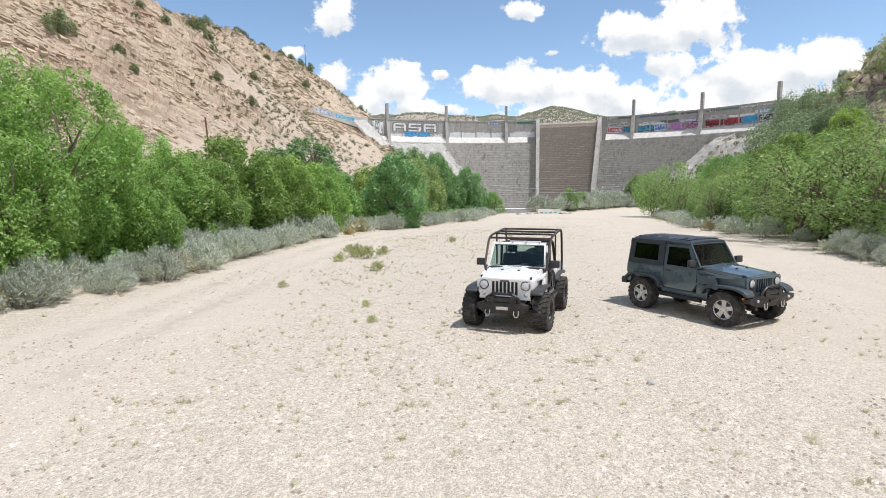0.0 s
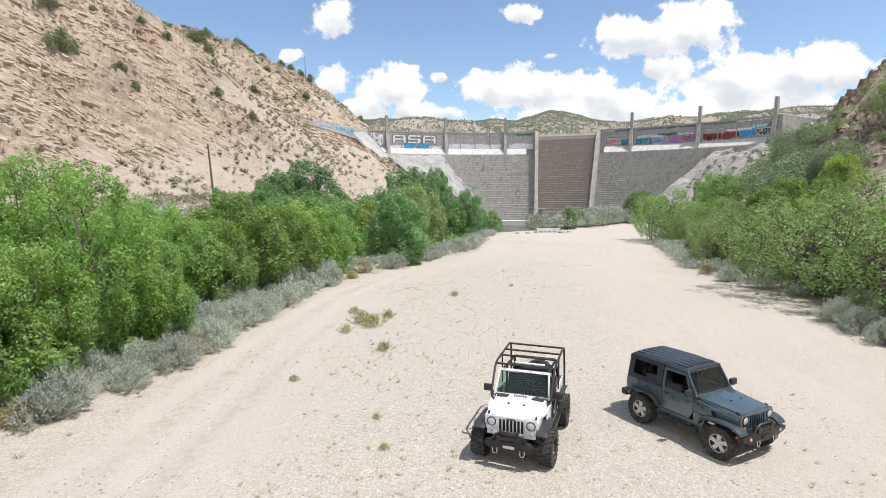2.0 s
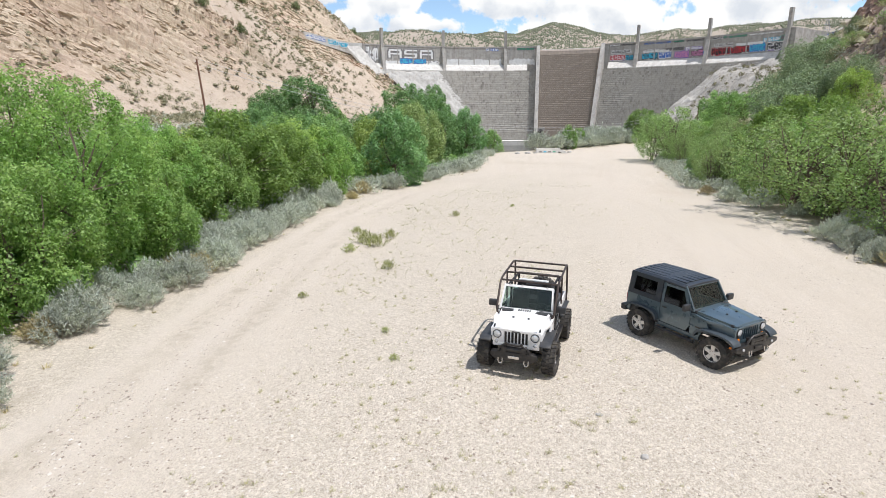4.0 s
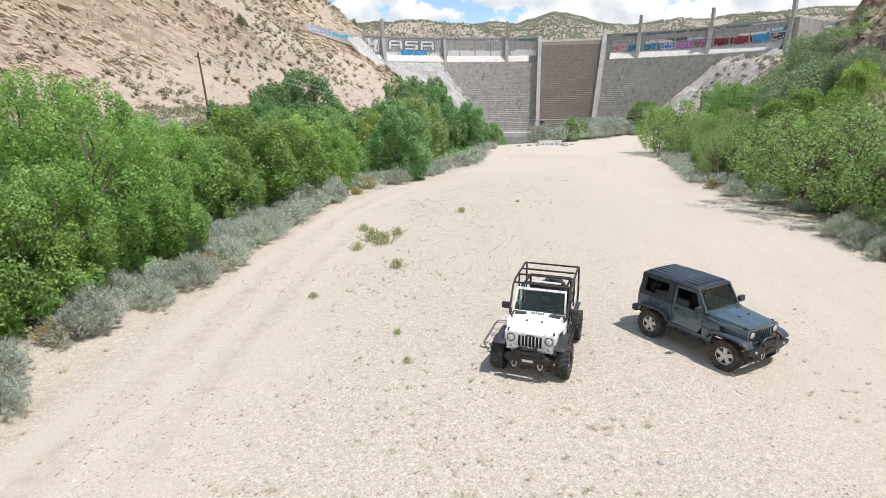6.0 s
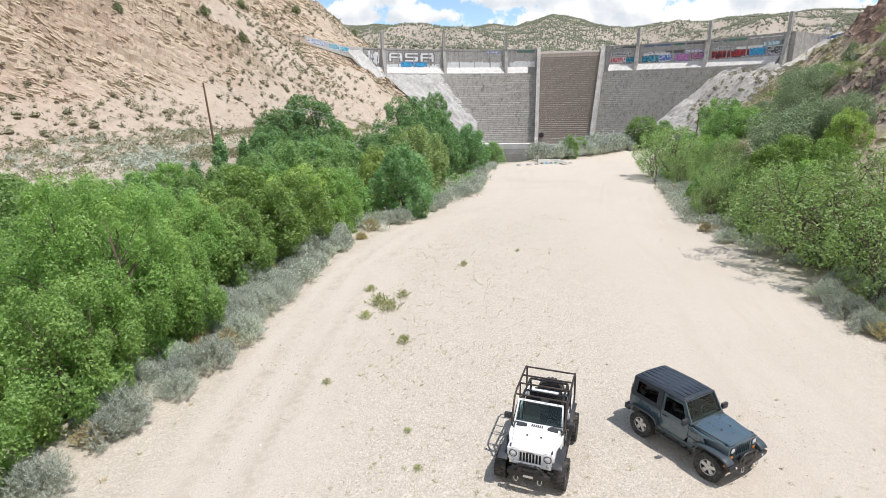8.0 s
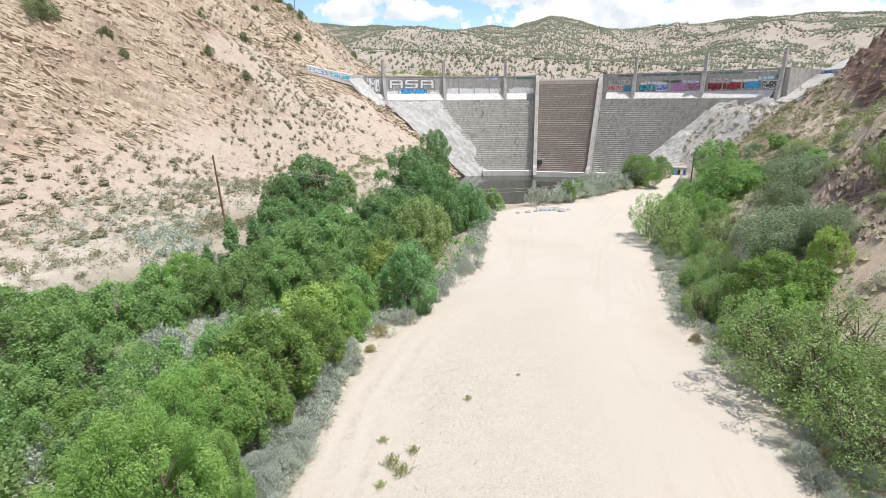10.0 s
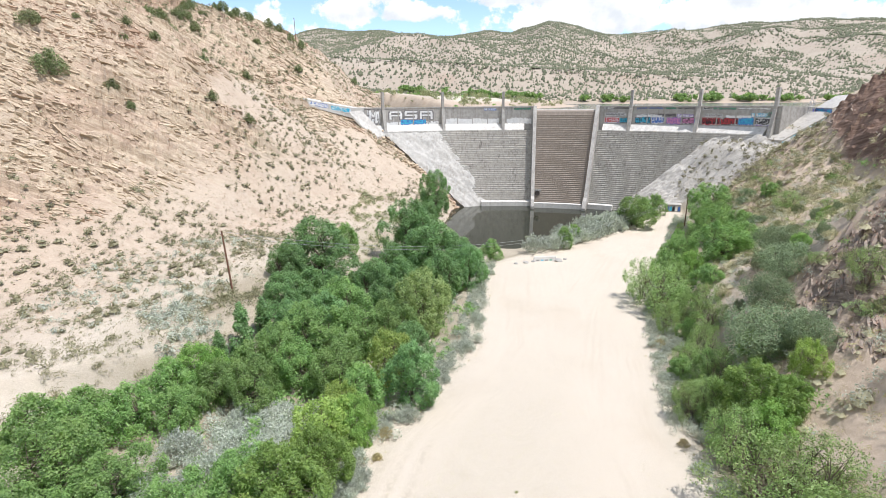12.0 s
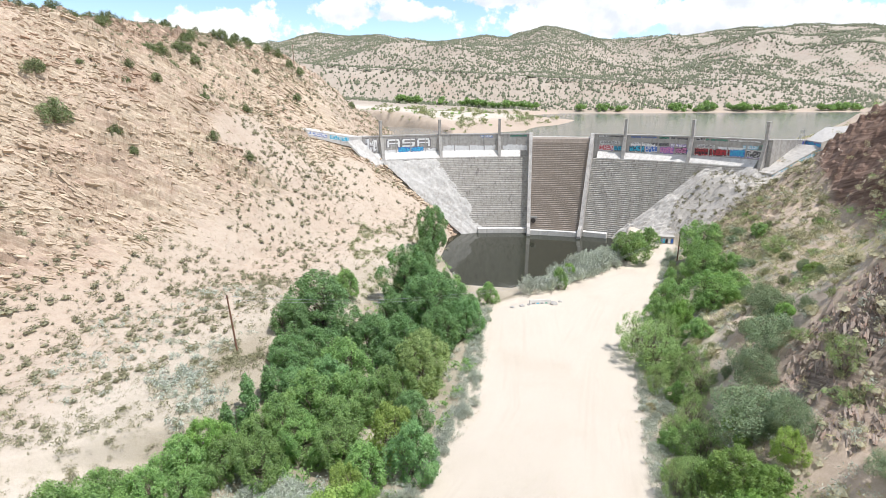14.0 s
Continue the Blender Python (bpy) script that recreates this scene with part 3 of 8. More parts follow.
    track = sstep(-off_left, 0.5, 2.0) * (1 - sstep(-off_left, 3.8, 8.0)) * sstep(y, -30, 0)
    track = np.maximum(track, sstep(-off_right, 0.3, 1.5) * (1 - sstep(-off_right, 8, 13)))
    track = np.maximum(track, sstep(y, 44, 70)) * (off_left < 0.6) * (off_right < 0.6)
    track = track * (0.75 + 0.5 * fbm(x, y, 5, 3, 121))
    verge = np.maximum(sstep(off_left, 1.5, 4.0) * sstep(x + 6 * fbm(x, y, 9, 3, 141), -50, -34) * (y < 185) * (0.75 + 0.8 * fbm(x, y, 6, 3, 143)), sstep(off_right, 0.8, 3.0) * (tr < 4)) * (1 - behind)
    red = sstep(fbm(x, y, 38, 3, 131), 0.02, 0.28) * 0.8
    red = np.where(x > 20, np.maximum(np.maximum(red * 0.5, sstep(tr, cliff, cliff + 3) * 0.9 * (1 - sstep(y, 148, 153))), 0.55 * sstep(fbm(x, y, 18, 3, 133), -0.15, 0.1) * (tr > 3) * (1 - sstep(y, 55, 75))), red)
    grey = 0.9 * sstep(tr, 0.0, 4) * (1 - sstep(tr, 26, 36)) * sstep(y, 143, 158) * (x > 30) * (1 - behind)
    masks = dict(dark=(x > 26) * np.maximum(np.exp(-((y - 53) / 9) ** 2) * sstep(rocky_r, 0.2, 0.6), sstep(tr, cliff, cliff + 3) * sstep(y, 78, 88) * (1 - sstep(y, 148, 153))), earth=(x > 18) * sstep(tr, 0, 3) * (1 - rocky_r) * (1 - sstep(y, 140, 150)), road=np.clip(track, 0, 1), rock=rock * (1 - behind * 0.5), red=red, verge=verge * (1 - hilly), hill=hilly * (1 - far), far=far * 1.0, shore=np.clip(shore, 0, 1), grey=grey, across=np.where(x - road_left(y) < road_right(y) - x, x - road_left(y), 60 + road_right(y) - x))
    return z, masks


def height(x, y):
    return float(land(np.array([x]), np.array([y]))[0][0])


# ---- building helpers ----
def mesh_arrays(name, verts, faces, mats, material_index=None, smooth=False):
    """A mesh from arrays of corners and of faces with one number of sides."""
    me = bpy.data.meshes.new(name)
    verts, faces = np.asarray(verts, np.float32), np.asarray(faces, np.int32)
    me.vertices.add(len(verts))
    me.vertices.foreach_set("co", verts.ravel())
    k = faces.shape[1]
    me.loops.add(faces.size)
    me.loops.foreach_set("vertex_index", faces.ravel())
    me.polygons.add(len(faces))
    me.polygons.foreach_set("loop_start", np.arange(0, faces.size, k, dtype=np.int32))
    if material_index is not None:
        me.polygons.foreach_set("material_index", np.asarray(material_index, np.int32))
    me.update(calc_edges=True)
    me.polygons.foreach_set("use_smooth", np.full(len(faces), smooth))
    for m in mats:
        me.materials.append(m)
    return me


def part(name, bm, mat, parent=None, label="", smooth=None):
    """Links a bmesh as one mesh object under a thing or a part."""
    me = bpy.data.meshes.new(name)
    bmesh.ops.recalc_face_normals(bm, faces=bm.faces[:])
    bm.to_mesh(me)
    bm.free()
    for m in mat if isinstance(mat, (list, tuple)) else [mat]:
        me.materials.append(m)
    if smooth is not None:
        me.polygons.foreach_set("use_smooth", np.full(len(me.polygons), True))
        me.set_sharp_from_angle(angle=radians(smooth))
    ob = new(name, me)
    if parent is not None:
        ob.parent = parent
    if label:
        ob["label"] = label
    return ob


def empty(name, m, label, category, group="", kind=""):
    ob = new(name)
    ob.empty_display_size = 0.2
    ob.matrix_basis = m
    return tagged(ob, label, category, group, kind)


def box(bm, lo, hi, bevel=0.0, m=None):
    """A box from corner to corner, bevelled, with an optional pose."""
    lo, hi = Vector(lo), Vector(hi)
    r = bmesh.ops.create_cube(bm, size=1.0)
    vs = r["verts"]
    for vert in vs:
        vert.co = Vector(((lo[i] + hi[i]) / 2 + vert.co[i] * (hi[i] - lo[i]) for i in range(3)))
    if bevel:
        es = list({e for vert in vs for e in vert.link_edges})
        vs = list({q for f in bmesh.ops.bevel(bm, geom=es, offset=bevel, segments=2, affect="EDGES", profile=0.6)["faces"] for q in f.verts} | {q for q in vs if q.is_valid})
    if m is not None:
        bmesh.ops.transform(bm, matrix=m, verts=[q for q in vs if q.is_valid])
    return vs


def tube(bm, points, radius, sides=8, closed=False, cap=True):
    """A pipe along points; radius: one number or one for each point."""
    pts = [Vector(p) for p in points]
    k = len(pts)
    rad = radius if isinstance(radius, (list, tuple)) else [radius] * k
    rings, up = [], None
    for i, p in enumerate(pts):
        a = pts[(i - 1) % k] if closed or i else p
        b = pts[(i + 1) % k] if closed or i < k - 1 else p
        d = (b - a).normalized()
        if up is None:
            up = d.orthogonal().normalized()
        up = (up - d * up.dot(d)).normalized() if (up - d * up.dot(d)).length > 1e-4 else d.orthogonal().normalized()
        side = d.cross(up)
        rings.append([bm.verts.new(p + (up * math.cos(q) + side * math.sin(q)) * rad[i]) for q in (2 * math.pi * j / sides for j in range(sides))])
    for i in range(k if closed else k - 1):
        r0, r1 = rings[i], rings[(i + 1) % k]
        for j in range(sides):
            bm.faces.new((r0[j], r0[(j + 1) % sides], r1[(j + 1) % sides], r1[j]))
    if cap and not closed:
        bm.faces.new(rings[0][::-1])
        bm.faces.new(rings[-1])


def lathe(bm, profile, sides=24, m=None):
    """Turns a profile of (radius, height) round z."""
    rings = []
    for r, z in profile:
        rings.append([bm.verts.new((r * math.cos(q), r * math.sin(q), z)) for q in (2 * math.pi * j / sides for j in range(sides))])
    for r0, r1 in zip(rings, rings[1:]):
        for j in range(sides):
            bm.faces.new((r0[j], r0[(j + 1) % sides], r1[(j + 1) % sides], r1[j]))
    vs = [q for ring in rings for q in ring]
    if m is not None:
        bmesh.ops.transform(bm, matrix=m, verts=vs)
    return vs


def prism(bm, outline, lo, hi, axis="y", bevel=0.0):
    """An outline pushed along an axis from lo to hi. Outline in the two other axes, in their order."""
    def at(p, h):
        return {"x": (h, p[0], p[1]), "y": (p[0], h, p[1]), "z": (p[0], p[1], h)}[axis]
    a = [bm.verts.new(at(p, lo)) for p in outline]
    b = [bm.verts.new(at(p, hi)) for p in outline]
    k = len(outline)
    fs = [bm.faces.new(a[::-1]), bm.faces.new(b)]
    for i in range(k):
        fs.append(bm.faces.new((a[i], a[(i + 1) % k], b[(i + 1) % k], b[i])))
    if bevel:
        es = list({e for f in fs for e in f.edges})
        bmesh.ops.bevel(bm, geom=es, offset=bevel, segments=2, affect="EDGES", profile=0.6)
    return a + b


# ---- the ground: one sheet to the horizon ----
def tail(start, step, reach, growth, most=1e9):
    """Grid lines that lie wider and wider apart from start out to reach."""
    out, p, way = [], start, 1 if reach > start else -1
    while (reach - p) * way > 0:
        step = min(step * growth, most)
        p += way * step
        out.append(p)
    return np.array(out)


def make_ground():
    gx = np.concatenate([tail(-112, 0.5, -3800, 1.11)[::-1], np.arange(-112, -16, 0.5), np.arange(-16, 26, 0.74), np.arange(26, 72, 0.6), np.arange(72, 112, 0.74), tail(112, 0.74, 3800, 1.10)])
    gy = np.concatenate([tail(-6, 0.74, -3000, 1.12)[::-1], np.arange(-6, 44, 0.74), np.arange(44, 224, 0.55), np.arange(224, 262, 0.74), tail(262, 0.74, 1700, 1.06, 17), tail(1700, 20, 4200, 1.2, 200)])
    X, Y = np.meshgrid(gx, gy)
    Z, masks = land(X.ravel(), Y.ravel())
    nx, ny = len(gx), len(gy)
    i = np.arange(nx * ny).reshape(ny, nx)
    faces = np.stack([i[:-1, :-1], i[:-1, 1:], i[1:, 1:], i[1:, :-1]], -1).reshape(-1, 4)
    me = mesh_arrays("ground", np.stack([X.ravel(), Y.ravel(), Z], -1), faces, [M_GROUND], smooth=True)
    rocky = masks["rock"][faces[:, 0]] > 0.25
    me.polygons.foreach_set("use_smooth", ~rocky)
    for k, v in masks.items():
        me.attributes.new(k, "FLOAT", "POINT").data.foreach_set("value", (v if k == "across" else np.clip(v, 0, 1)).astype(np.float32))
    return tagged(new("ground", me), "pale gravel valley floor with rocky ochre hillsides and dry hills", "ground", kind="structure")


make_ground()


def sheet(name, x0, x1, y0, y1, z, mat, label, keep):
    bm = bmesh.new()
    k = 40
    g = [[bm.verts.new((x0 + (x1 - x0) * i / k, y0 + (y1 - y0) * j / k, z)) for i in range(k + 1)] for j in range(k + 1)]
    for j in range(k):
        for i in range(k):
            if keep((x0 + (x1 - x0) * (i + 0.5) / k, y0 + (y1 - y0) * (j + 0.5) / k)):
                bm.faces.new((g[j][i], g[j][i + 1], g[j + 1][i + 1], g[j + 1][i]))
    bmesh.ops.delete(bm, geom=[q for q in bm.verts if not q.link_faces], context="VERTS")
    return tagged(part(name, bm, mat), label, "water", kind="structure")


sheet("water_pool", -12, 66, 116, 204, POOL_Z, M_POOL, "still dark olive pool below the dam", lambda p: True)


def make_lake():
    bm = bmesh.new()
    radii = [DAM[2] + 1.2, 102, 107, 112, 118, 126, 136, 150, 220, 330, 480, 720, 1100]
    grid = [[bm.verts.new((DAM[0] + r * math.sin(radians(q)), DAM[1] + r * math.cos(radians(q)), LAKE_Z)) for q in range(-30, 81, 2)] for r in radii]
    for g0, g1 in zip(grid, grid[1:]):
        for i in range(len(g0) - 1):
            ring = (g0[i], g0[i + 1], g1[i + 1], g1[i])
            if all(q.co.x < 94 or q.co.y > 166.5 + 0.53 * (q.co.x - 95.6) for q in ring):
                bm.faces.new(ring)
    bmesh.ops.delete(bm, geom=[q for q in bm.verts if not q.link_faces], context="VERTS")
    tagged(part("water_lake", bm, M_LAKE), "grey-green reservoir lake behind the dam", "water", kind="structure")


make_lake()

# ---- the dam ----
def polar(r, a, z):
    return Vector((DAM[0] + r * math.sin(radians(a)), DAM[1] + r * math.cos(radians(a)), z))


R = DAM[2]
CREST, BENCH, FILLET, LIP = 29.5, 20.8, 23.2, 28.3
SPILL = (7.4, 20.9)
RISE, RUN = 0.64, 0.369


def sweep(bm, profile, a0, a1, step=1.0):
    """A closed outline of (radius, z) carried round the dam's centre."""
    k = max(1, int(math.ceil((a1 - a0) / step)))
    rings = [[bm.verts.new(polar(r, a0 + (a1 - a0) * i / k, z)) for r, z in profile] for i in range(k + 1)]
    m = len(profile)
    for g0, g1 in zip(rings, rings[1:]):
        for j in range(m):
            bm.faces.new((g0[j], g0[(j + 1) % m], g1[(j + 1) % m], g1[j]))
    bm.faces.new(rings[0][::-1])
    bm.faces.new(rings[-1])


def stairs(r0, z0, z1):
    """The stepped downstream outline from the top inwards to the foot."""
    pts, r, z = [(r0, z0)], r0, z0
    while z - RISE > z1:
        pts += [(r, z - RISE + 0.05), (r - 0.04, z - RISE)]
        r, z = r - RUN, z - RISE
        pts.append((r, z))
    pts.append((r, z1))
    return pts


dam = empty("dam", Matrix(), "curved grey concrete dam with stepped face, pillars and graffiti", "dam")


def make_dam():
    for name, a0, a1 in (("stepped_face", -19, SPILL[0] - 0.3), ("stepped_face", SPILL[1] + 0.3, 52)):
        bm = bmesh.new()
        sweep(bm, stairs(R - 2.9, BENCH, -9.5) + [(R - 1, -9.5), (R - 1, BENCH)], a0, a1)
        part(name, bm, M_STEPS, dam, "weathered grey stepped concrete face")
    bm = bmesh.new()
    lip = [(R + 1.5, LIP - 0.5), (R + 0.8, LIP), (R - 0.3, LIP - 0.1), (R - 1.1, LIP - 0.7)]
    sweep(bm, lip + stairs(R - 1.4, LIP - 1.3, -3.6)[1:] + [(76.8, -3.6), (76.4, -4.0), (76.4, -9.5), (R + 1.5, -9.5)], SPILL[0] + 0.2, SPILL[1] - 0.2)
    part("spillway_chute", bm, M_CHUTE, dam, "brown stepped spillway chute")
    bm = bmesh.new()
    sweep(bm, [(R + 0.9, LIP + 0.02), (R - 0.25, LIP + 0.0), (R - 0.35, LIP - 0.16), (R + 0.7, LIP - 0.16)], SPILL[0] + 0.3, SPILL[1] - 0.3)
    part("spillway_lip", bm, M_PALE, dam, "pale rounded spillway lip")
    bm = bmesh.new()
    sweep(bm, [(77.0, -3.25), (75.6, -3.35), (75.3, -9), (77.0, -9)], SPILL[0] + 0.4, SPILL[1] - 0.4)
    part("end_sill", bm, M_PALE, dam, "pale concrete end sill")
    for a0, a1 in ((-6.0, SPILL[0] - 0.6), (SPILL[1] + 0.6, 27.5)):
        bm = bmesh.new()
        sweep(bm, [(79.6, -3.2), (77.9, -3.4), (77.6, -9), (79.6, -9)], a0, a1)
        part("toe_block", bm, M_PALE, dam, "pale concrete toe block")
    # training walls beside the chute
    for a in SPILL:
        bm = bmesh.new()
        half = 0.62
        prof = [(R + 1.6, CREST + 0.2), (R - 1.0, CREST + 0.1), (R - 3.4, 26.6), (77.6, -1.2), (75.2, -2.0), (73.6, -4.2), (73.6, -9.5), (R + 1.6, -9.5)]
        side = polar(1, a + 90, 0) - polar(0, 0, 0)
        rings = []
        for s in (-half, half):
            rings.append([bm.verts.new(polar(r, a, z) + side * s) for r, z in prof])
        m = len(prof)
        bm.faces.new(rings[0])
        bm.faces.new(rings[1][::-1])
        for j in range(m):
            bm.faces.new((rings[0][j], rings[0][(j + 1) % m], rings[1][(j + 1) % m], rings[1][j]))
        part("training_wall", bm, M_CONCRETE, dam, "grey concrete training wall beside the chute")
    # crest walls, with a lip, ribs and a sloping foot
    for a0, a1 in ((-31.0, SPILL[0] - 0.3), (SPILL[1] + 0.3, 55.6)):
        bm = bmesh.new()
        sweep(bm, [(R + 2.2, CREST), (R - 0.12, CREST), (R - 0.12, CREST - 0.45), (R, CREST - 0.55), (R, 18), (R + 2.2, 18)], a0, a1)
        part("crest_wall", bm, M_CONCRETE, dam, "stained concrete crest wall")
        bm = bmesh.new()
        sweep(bm, [(R + 0.1, FILLET), (R - 0.25, FILLET), (R - 2.6, BENCH + 0.25), (R - 2.6, BENCH - 0.3), (R + 0.1, BENCH - 0.3)], a0 + 1, a1 - 2)
        part("wall_footing", bm, M_PALE, dam, "pale sloping concrete footing")
    for a0 in [q + s * 3.4 for q in (-26.8, -13.3, 27.7, 41.0) for s in (1, 2, 3)]:
        bm = bmesh.new()
        sweep(bm, [(R, CREST - 0.6), (R - 0.14, CREST - 0.6), (R - 0.14, FILLET), (R, FILLET)], a0 - 0.11, a0 + 0.11)
        part("wall_rib", bm, M_CONCRETE, dam)
    for i, a in enumerate((-26.8, -13.3, 0.3, 27.7, 41.0, 54.5)):
        bm = bmesh.new()
        side, out = polar(1, a + 90, 0) - polar(0, 0, 0), polar(1, a, 0) - polar(0, 0, 0)
        base = polar(R, a, 0)

        def block(pairs, half):
            rr = [[bm.verts.new(base + out * r + side * s + Vector((0, 0, z))) for r, z in pairs] for s in (-half, half)]
            k = len(pairs)
            fs = [bm.faces.new(rr[0]), bm.faces.new(rr[1][::-1])]
            for j in range(k):
                fs.append(bm.faces.new((rr[0][j], rr[0][(j + 1) % k], rr[1][(j + 1) % k], rr[1][j])))
            bmesh.ops.bevel(bm, geom=list({e for f in fs for e in f.edges}), offset=0.05, segments=1, affect="EDGES")

        block([(-0.62, 34.9), (-0.62, 27.9), (0.7, 27.9), (0.7, 34.9)], 0.46)
        block([(-0.75, 28.6), (-2.75, BENCH - 0.2), (0.3, BENCH - 0.2), (0.3, 28.6)], 0.56)
        part("pillar", bm, M_CONCRETE, dam, "square concrete crest pillar with buttress foot")
    # low-level outlet
    a = SPILL[0] + 1.2
    d = polar(1, a, 0) - polar(0, 0, 0)
    bm = bmesh.new()
    o = polar(79.3, a, -0.4)
    bmesh.ops.create_cone(bm, cap_ends=True, segments=20, radius1=0.85, radius2=0.85, depth=1.6, matrix=Matrix.Translation(o) @ d.to_track_quat("Z", "Y").to_matrix().to_4x4())
    outlet = part("outlet_pipe", bm, M_STEELDARK, dam, "dark round steel outlet pipe")
    bm = bmesh.new()
    box(bm, (-1.35, -0.4, -1.3), (1.35, 0.7, 1.3), 0.06, Matrix.Translation(polar(80.3, a, -0.4)) @ Matrix.Rotation(-radians(a), 4, "Z"))
    part("outlet_block", bm, M_CONCRETE, dam)


make_dam()


def slab(bm, corners, thick):
    """A thick sloping slab under four corners."""
    top = [bm.verts.new(c) for c in corners]
    low = [bm.verts.new(Vector(c) - Vector((0, 0, thick))) for c in corners]
    k = len(corners)
    bm.faces.new(top)
    bm.faces.new(low[::-1])
    for i in range(k):
        bm.faces.new((top[i], low[i], low[(i + 1) % k], top[(i + 1) % k]))


def rough_slab(bm, a, b, c, d, ku, kv, amp, seed):
    """An uneven sprayed surface between four corners, thick towards the ground."""
    g = []
    for j in range(kv + 1):
        row = []
        for i in range(ku + 1):
            u, v = i / ku, j / kv
            p = (Vector(a) * (1 - u) + Vector(b) * u) * (1 - v) + (Vector(d) * (1 - u) + Vector(c) * u) * v
            w = (noise.fractal(p * 0.16 + Vector((seed, 0, 0)), 1.0, 2.1, 4) + 0.45 * noise.fractal(p * 0.9, 0.6, 2.1, 3)) * amp
            row.append(bm.verts.new(p + Vector((0.3 * w, -0.7 * w, w))))
        g.append(row)
    for j in range(kv):
        for i in range(ku):
            bm.faces.new((g[j][i], g[j][i + 1], g[j + 1][i + 1], g[j + 1][i]))
    rim = [g[0][i] for i in range(ku + 1)] + [g[j][ku] for j in range(1, kv + 1)] + [g[kv][i] for i in range(ku - 1, -1, -1)] + [g[j][0] for j in range(kv - 1, 0, -1)]
    low = [bm.verts.new(q.co + Vector((0, 7, -6))) for q in rim]
    for i in range(len(rim)):
        j = (i + 1) % len(rim)
        bm.faces.new((rim[i], low[i], low[j], rim[j]))


def make_abutments():
    bm = bmesh.new()
    a, b = polar(R - 2.6, -27.5, BENCH - 0.2), polar(R - 2.7, -14.5, BENCH - 0.1)
    c, d = polar(79.8, -2.0, -5.9), polar(77.0, -10.0, -5.8)
    rough_slab(bm, a, b, c, d, 30, 40, 0.55, 3)
    tagged(part("abutment_left", bm, M_SHOTCRETE, None, smooth=50), "pale sprayed concrete slope beside the dam", "abutment", kind="structure")
    bm = bmesh.new()
    rough_slab(bm, polar(R - 2.8, 45.5, BENCH - 0.1), Vector((97.0, 160.0, 20.2)), Vector((67.5, 158.0, -0.4)), polar(79.0, 27.2, -5.8), 60, 66, 0.9, 9)
    tagged(part("abutment_right", bm, M_RUBBLE, None, smooth=30), "grey rubble and concrete slope beside the dam", "abutment", kind="structure")
    # straight end of the crest wall behind the ramp
    bm = bmesh.new()
    p0, p1, back = polar(R - 0.02, 55.5, 0), Vector((111.0, 173.0, 0)), Vector((-0.9, 2.0, 0))
    ring = [(p0, 18.0), (p1, 22.0), (p1, CREST - 0.5), (p0, CREST)]
    f0 = [bm.verts.new(q + Vector((0, 0, z))) for q, z in ring]
    f1 = [bm.verts.new(q + back + Vector((0, 0, z))) for q, z in ring]
    bm.faces.new(f0)
    bm.faces.new(f1[::-1])
    for i in range(4):
        bm.faces.new((f0[i], f1[i], f1[(i + 1) % 4], f0[(i + 1) % 4]))
    part("crest_wall", bm, M_CONCRETE, dam, "stained concrete crest wall")
    # wing wall along the hillside, with its ramp
    bm = bmesh.new()
    p = [polar(R, -30.5, CREST), polar(R + 1, -33.5, CREST + 0.1), polar(R + 2.5, -38.0, 31.0), polar(R + 4.5, -43.0, 32.8)]
    for q0, q1, h0, h1 in zip(p, p[1:], (4, 3.6, 2.8), (3.6, 2.8, 2.0)):
        back = Vector((1.2, 4.5, 0))
        t0 = [bm.verts.new(v) for v in (q0, q1, q1 + back, q0 + back)]
        t1 = [bm.verts.new(v) for v in (q0 - Vector((0, 0, h0)), q1 - Vector((0, 0, h1)), q1 + back - Vector((0, 0, h1)), q0 + back - Vector((0, 0, h0)))]
        bm.faces.new(t0)
        bm.faces.new(t1[::-1])
        for i in range(4):
            bm.faces.new((t0[i], t1[i], t1[(i + 1) % 4], t0[(i + 1) % 4]))
    bmesh.ops.remove_doubles(bm, verts=bm.verts[:], dist=0.01)
    wing = tagged(part("wing_wall", bm, M_PALE), "long pale concrete wing wall along the hillside", "wall", kind="structure")
    bm = bmesh.new()
    slab(bm, (polar(R - 0.4, -34.5, 28.2), polar(R - 0.6, -31.8, 28.6), polar(R - 3.4, -27.2, 20.0), polar(R - 4.2, -30.3, 19.2)), 0.9)
    tagged(part("ramp_slab", bm, M_PALE), "pale sloping concrete slab beside the crest", "slab", kind="structure")
    bm = bmesh.new()
    slab(bm, (Vector((94.5, 160.5, 19.8)), Vector((91.5, 166.0, 20.0)), Vector((107.5, 171.0, 27.7)), Vector((110.0, 163.0, 27.9))), 4.0)
    tagged(part("ramp_slab", bm, M_SLAB), "pale sloping concrete slab up the right bank", "slab", kind="structure")
    bm = bmesh.new()
    slab(bm, (Vector((108.5, 162.0, 28.9)), Vector((110.5, 172.5, 28.9)), Vector((121.0, 180.0, 32.4)), Vector((126.0, 172.0, 33.4))), 2.0)
    tagged(part("ramp_slab", bm, M_SLAB), "pale concrete roadway slab above the ramp", "slab", kind="structure")


make_abutments()


# painted lettering on the dam: rows of plain bars and blocks in their colours
def paint(name, colour):
    return worn(name, colour, 0.75, size=1.2, amount=0.3, bump=0.002)


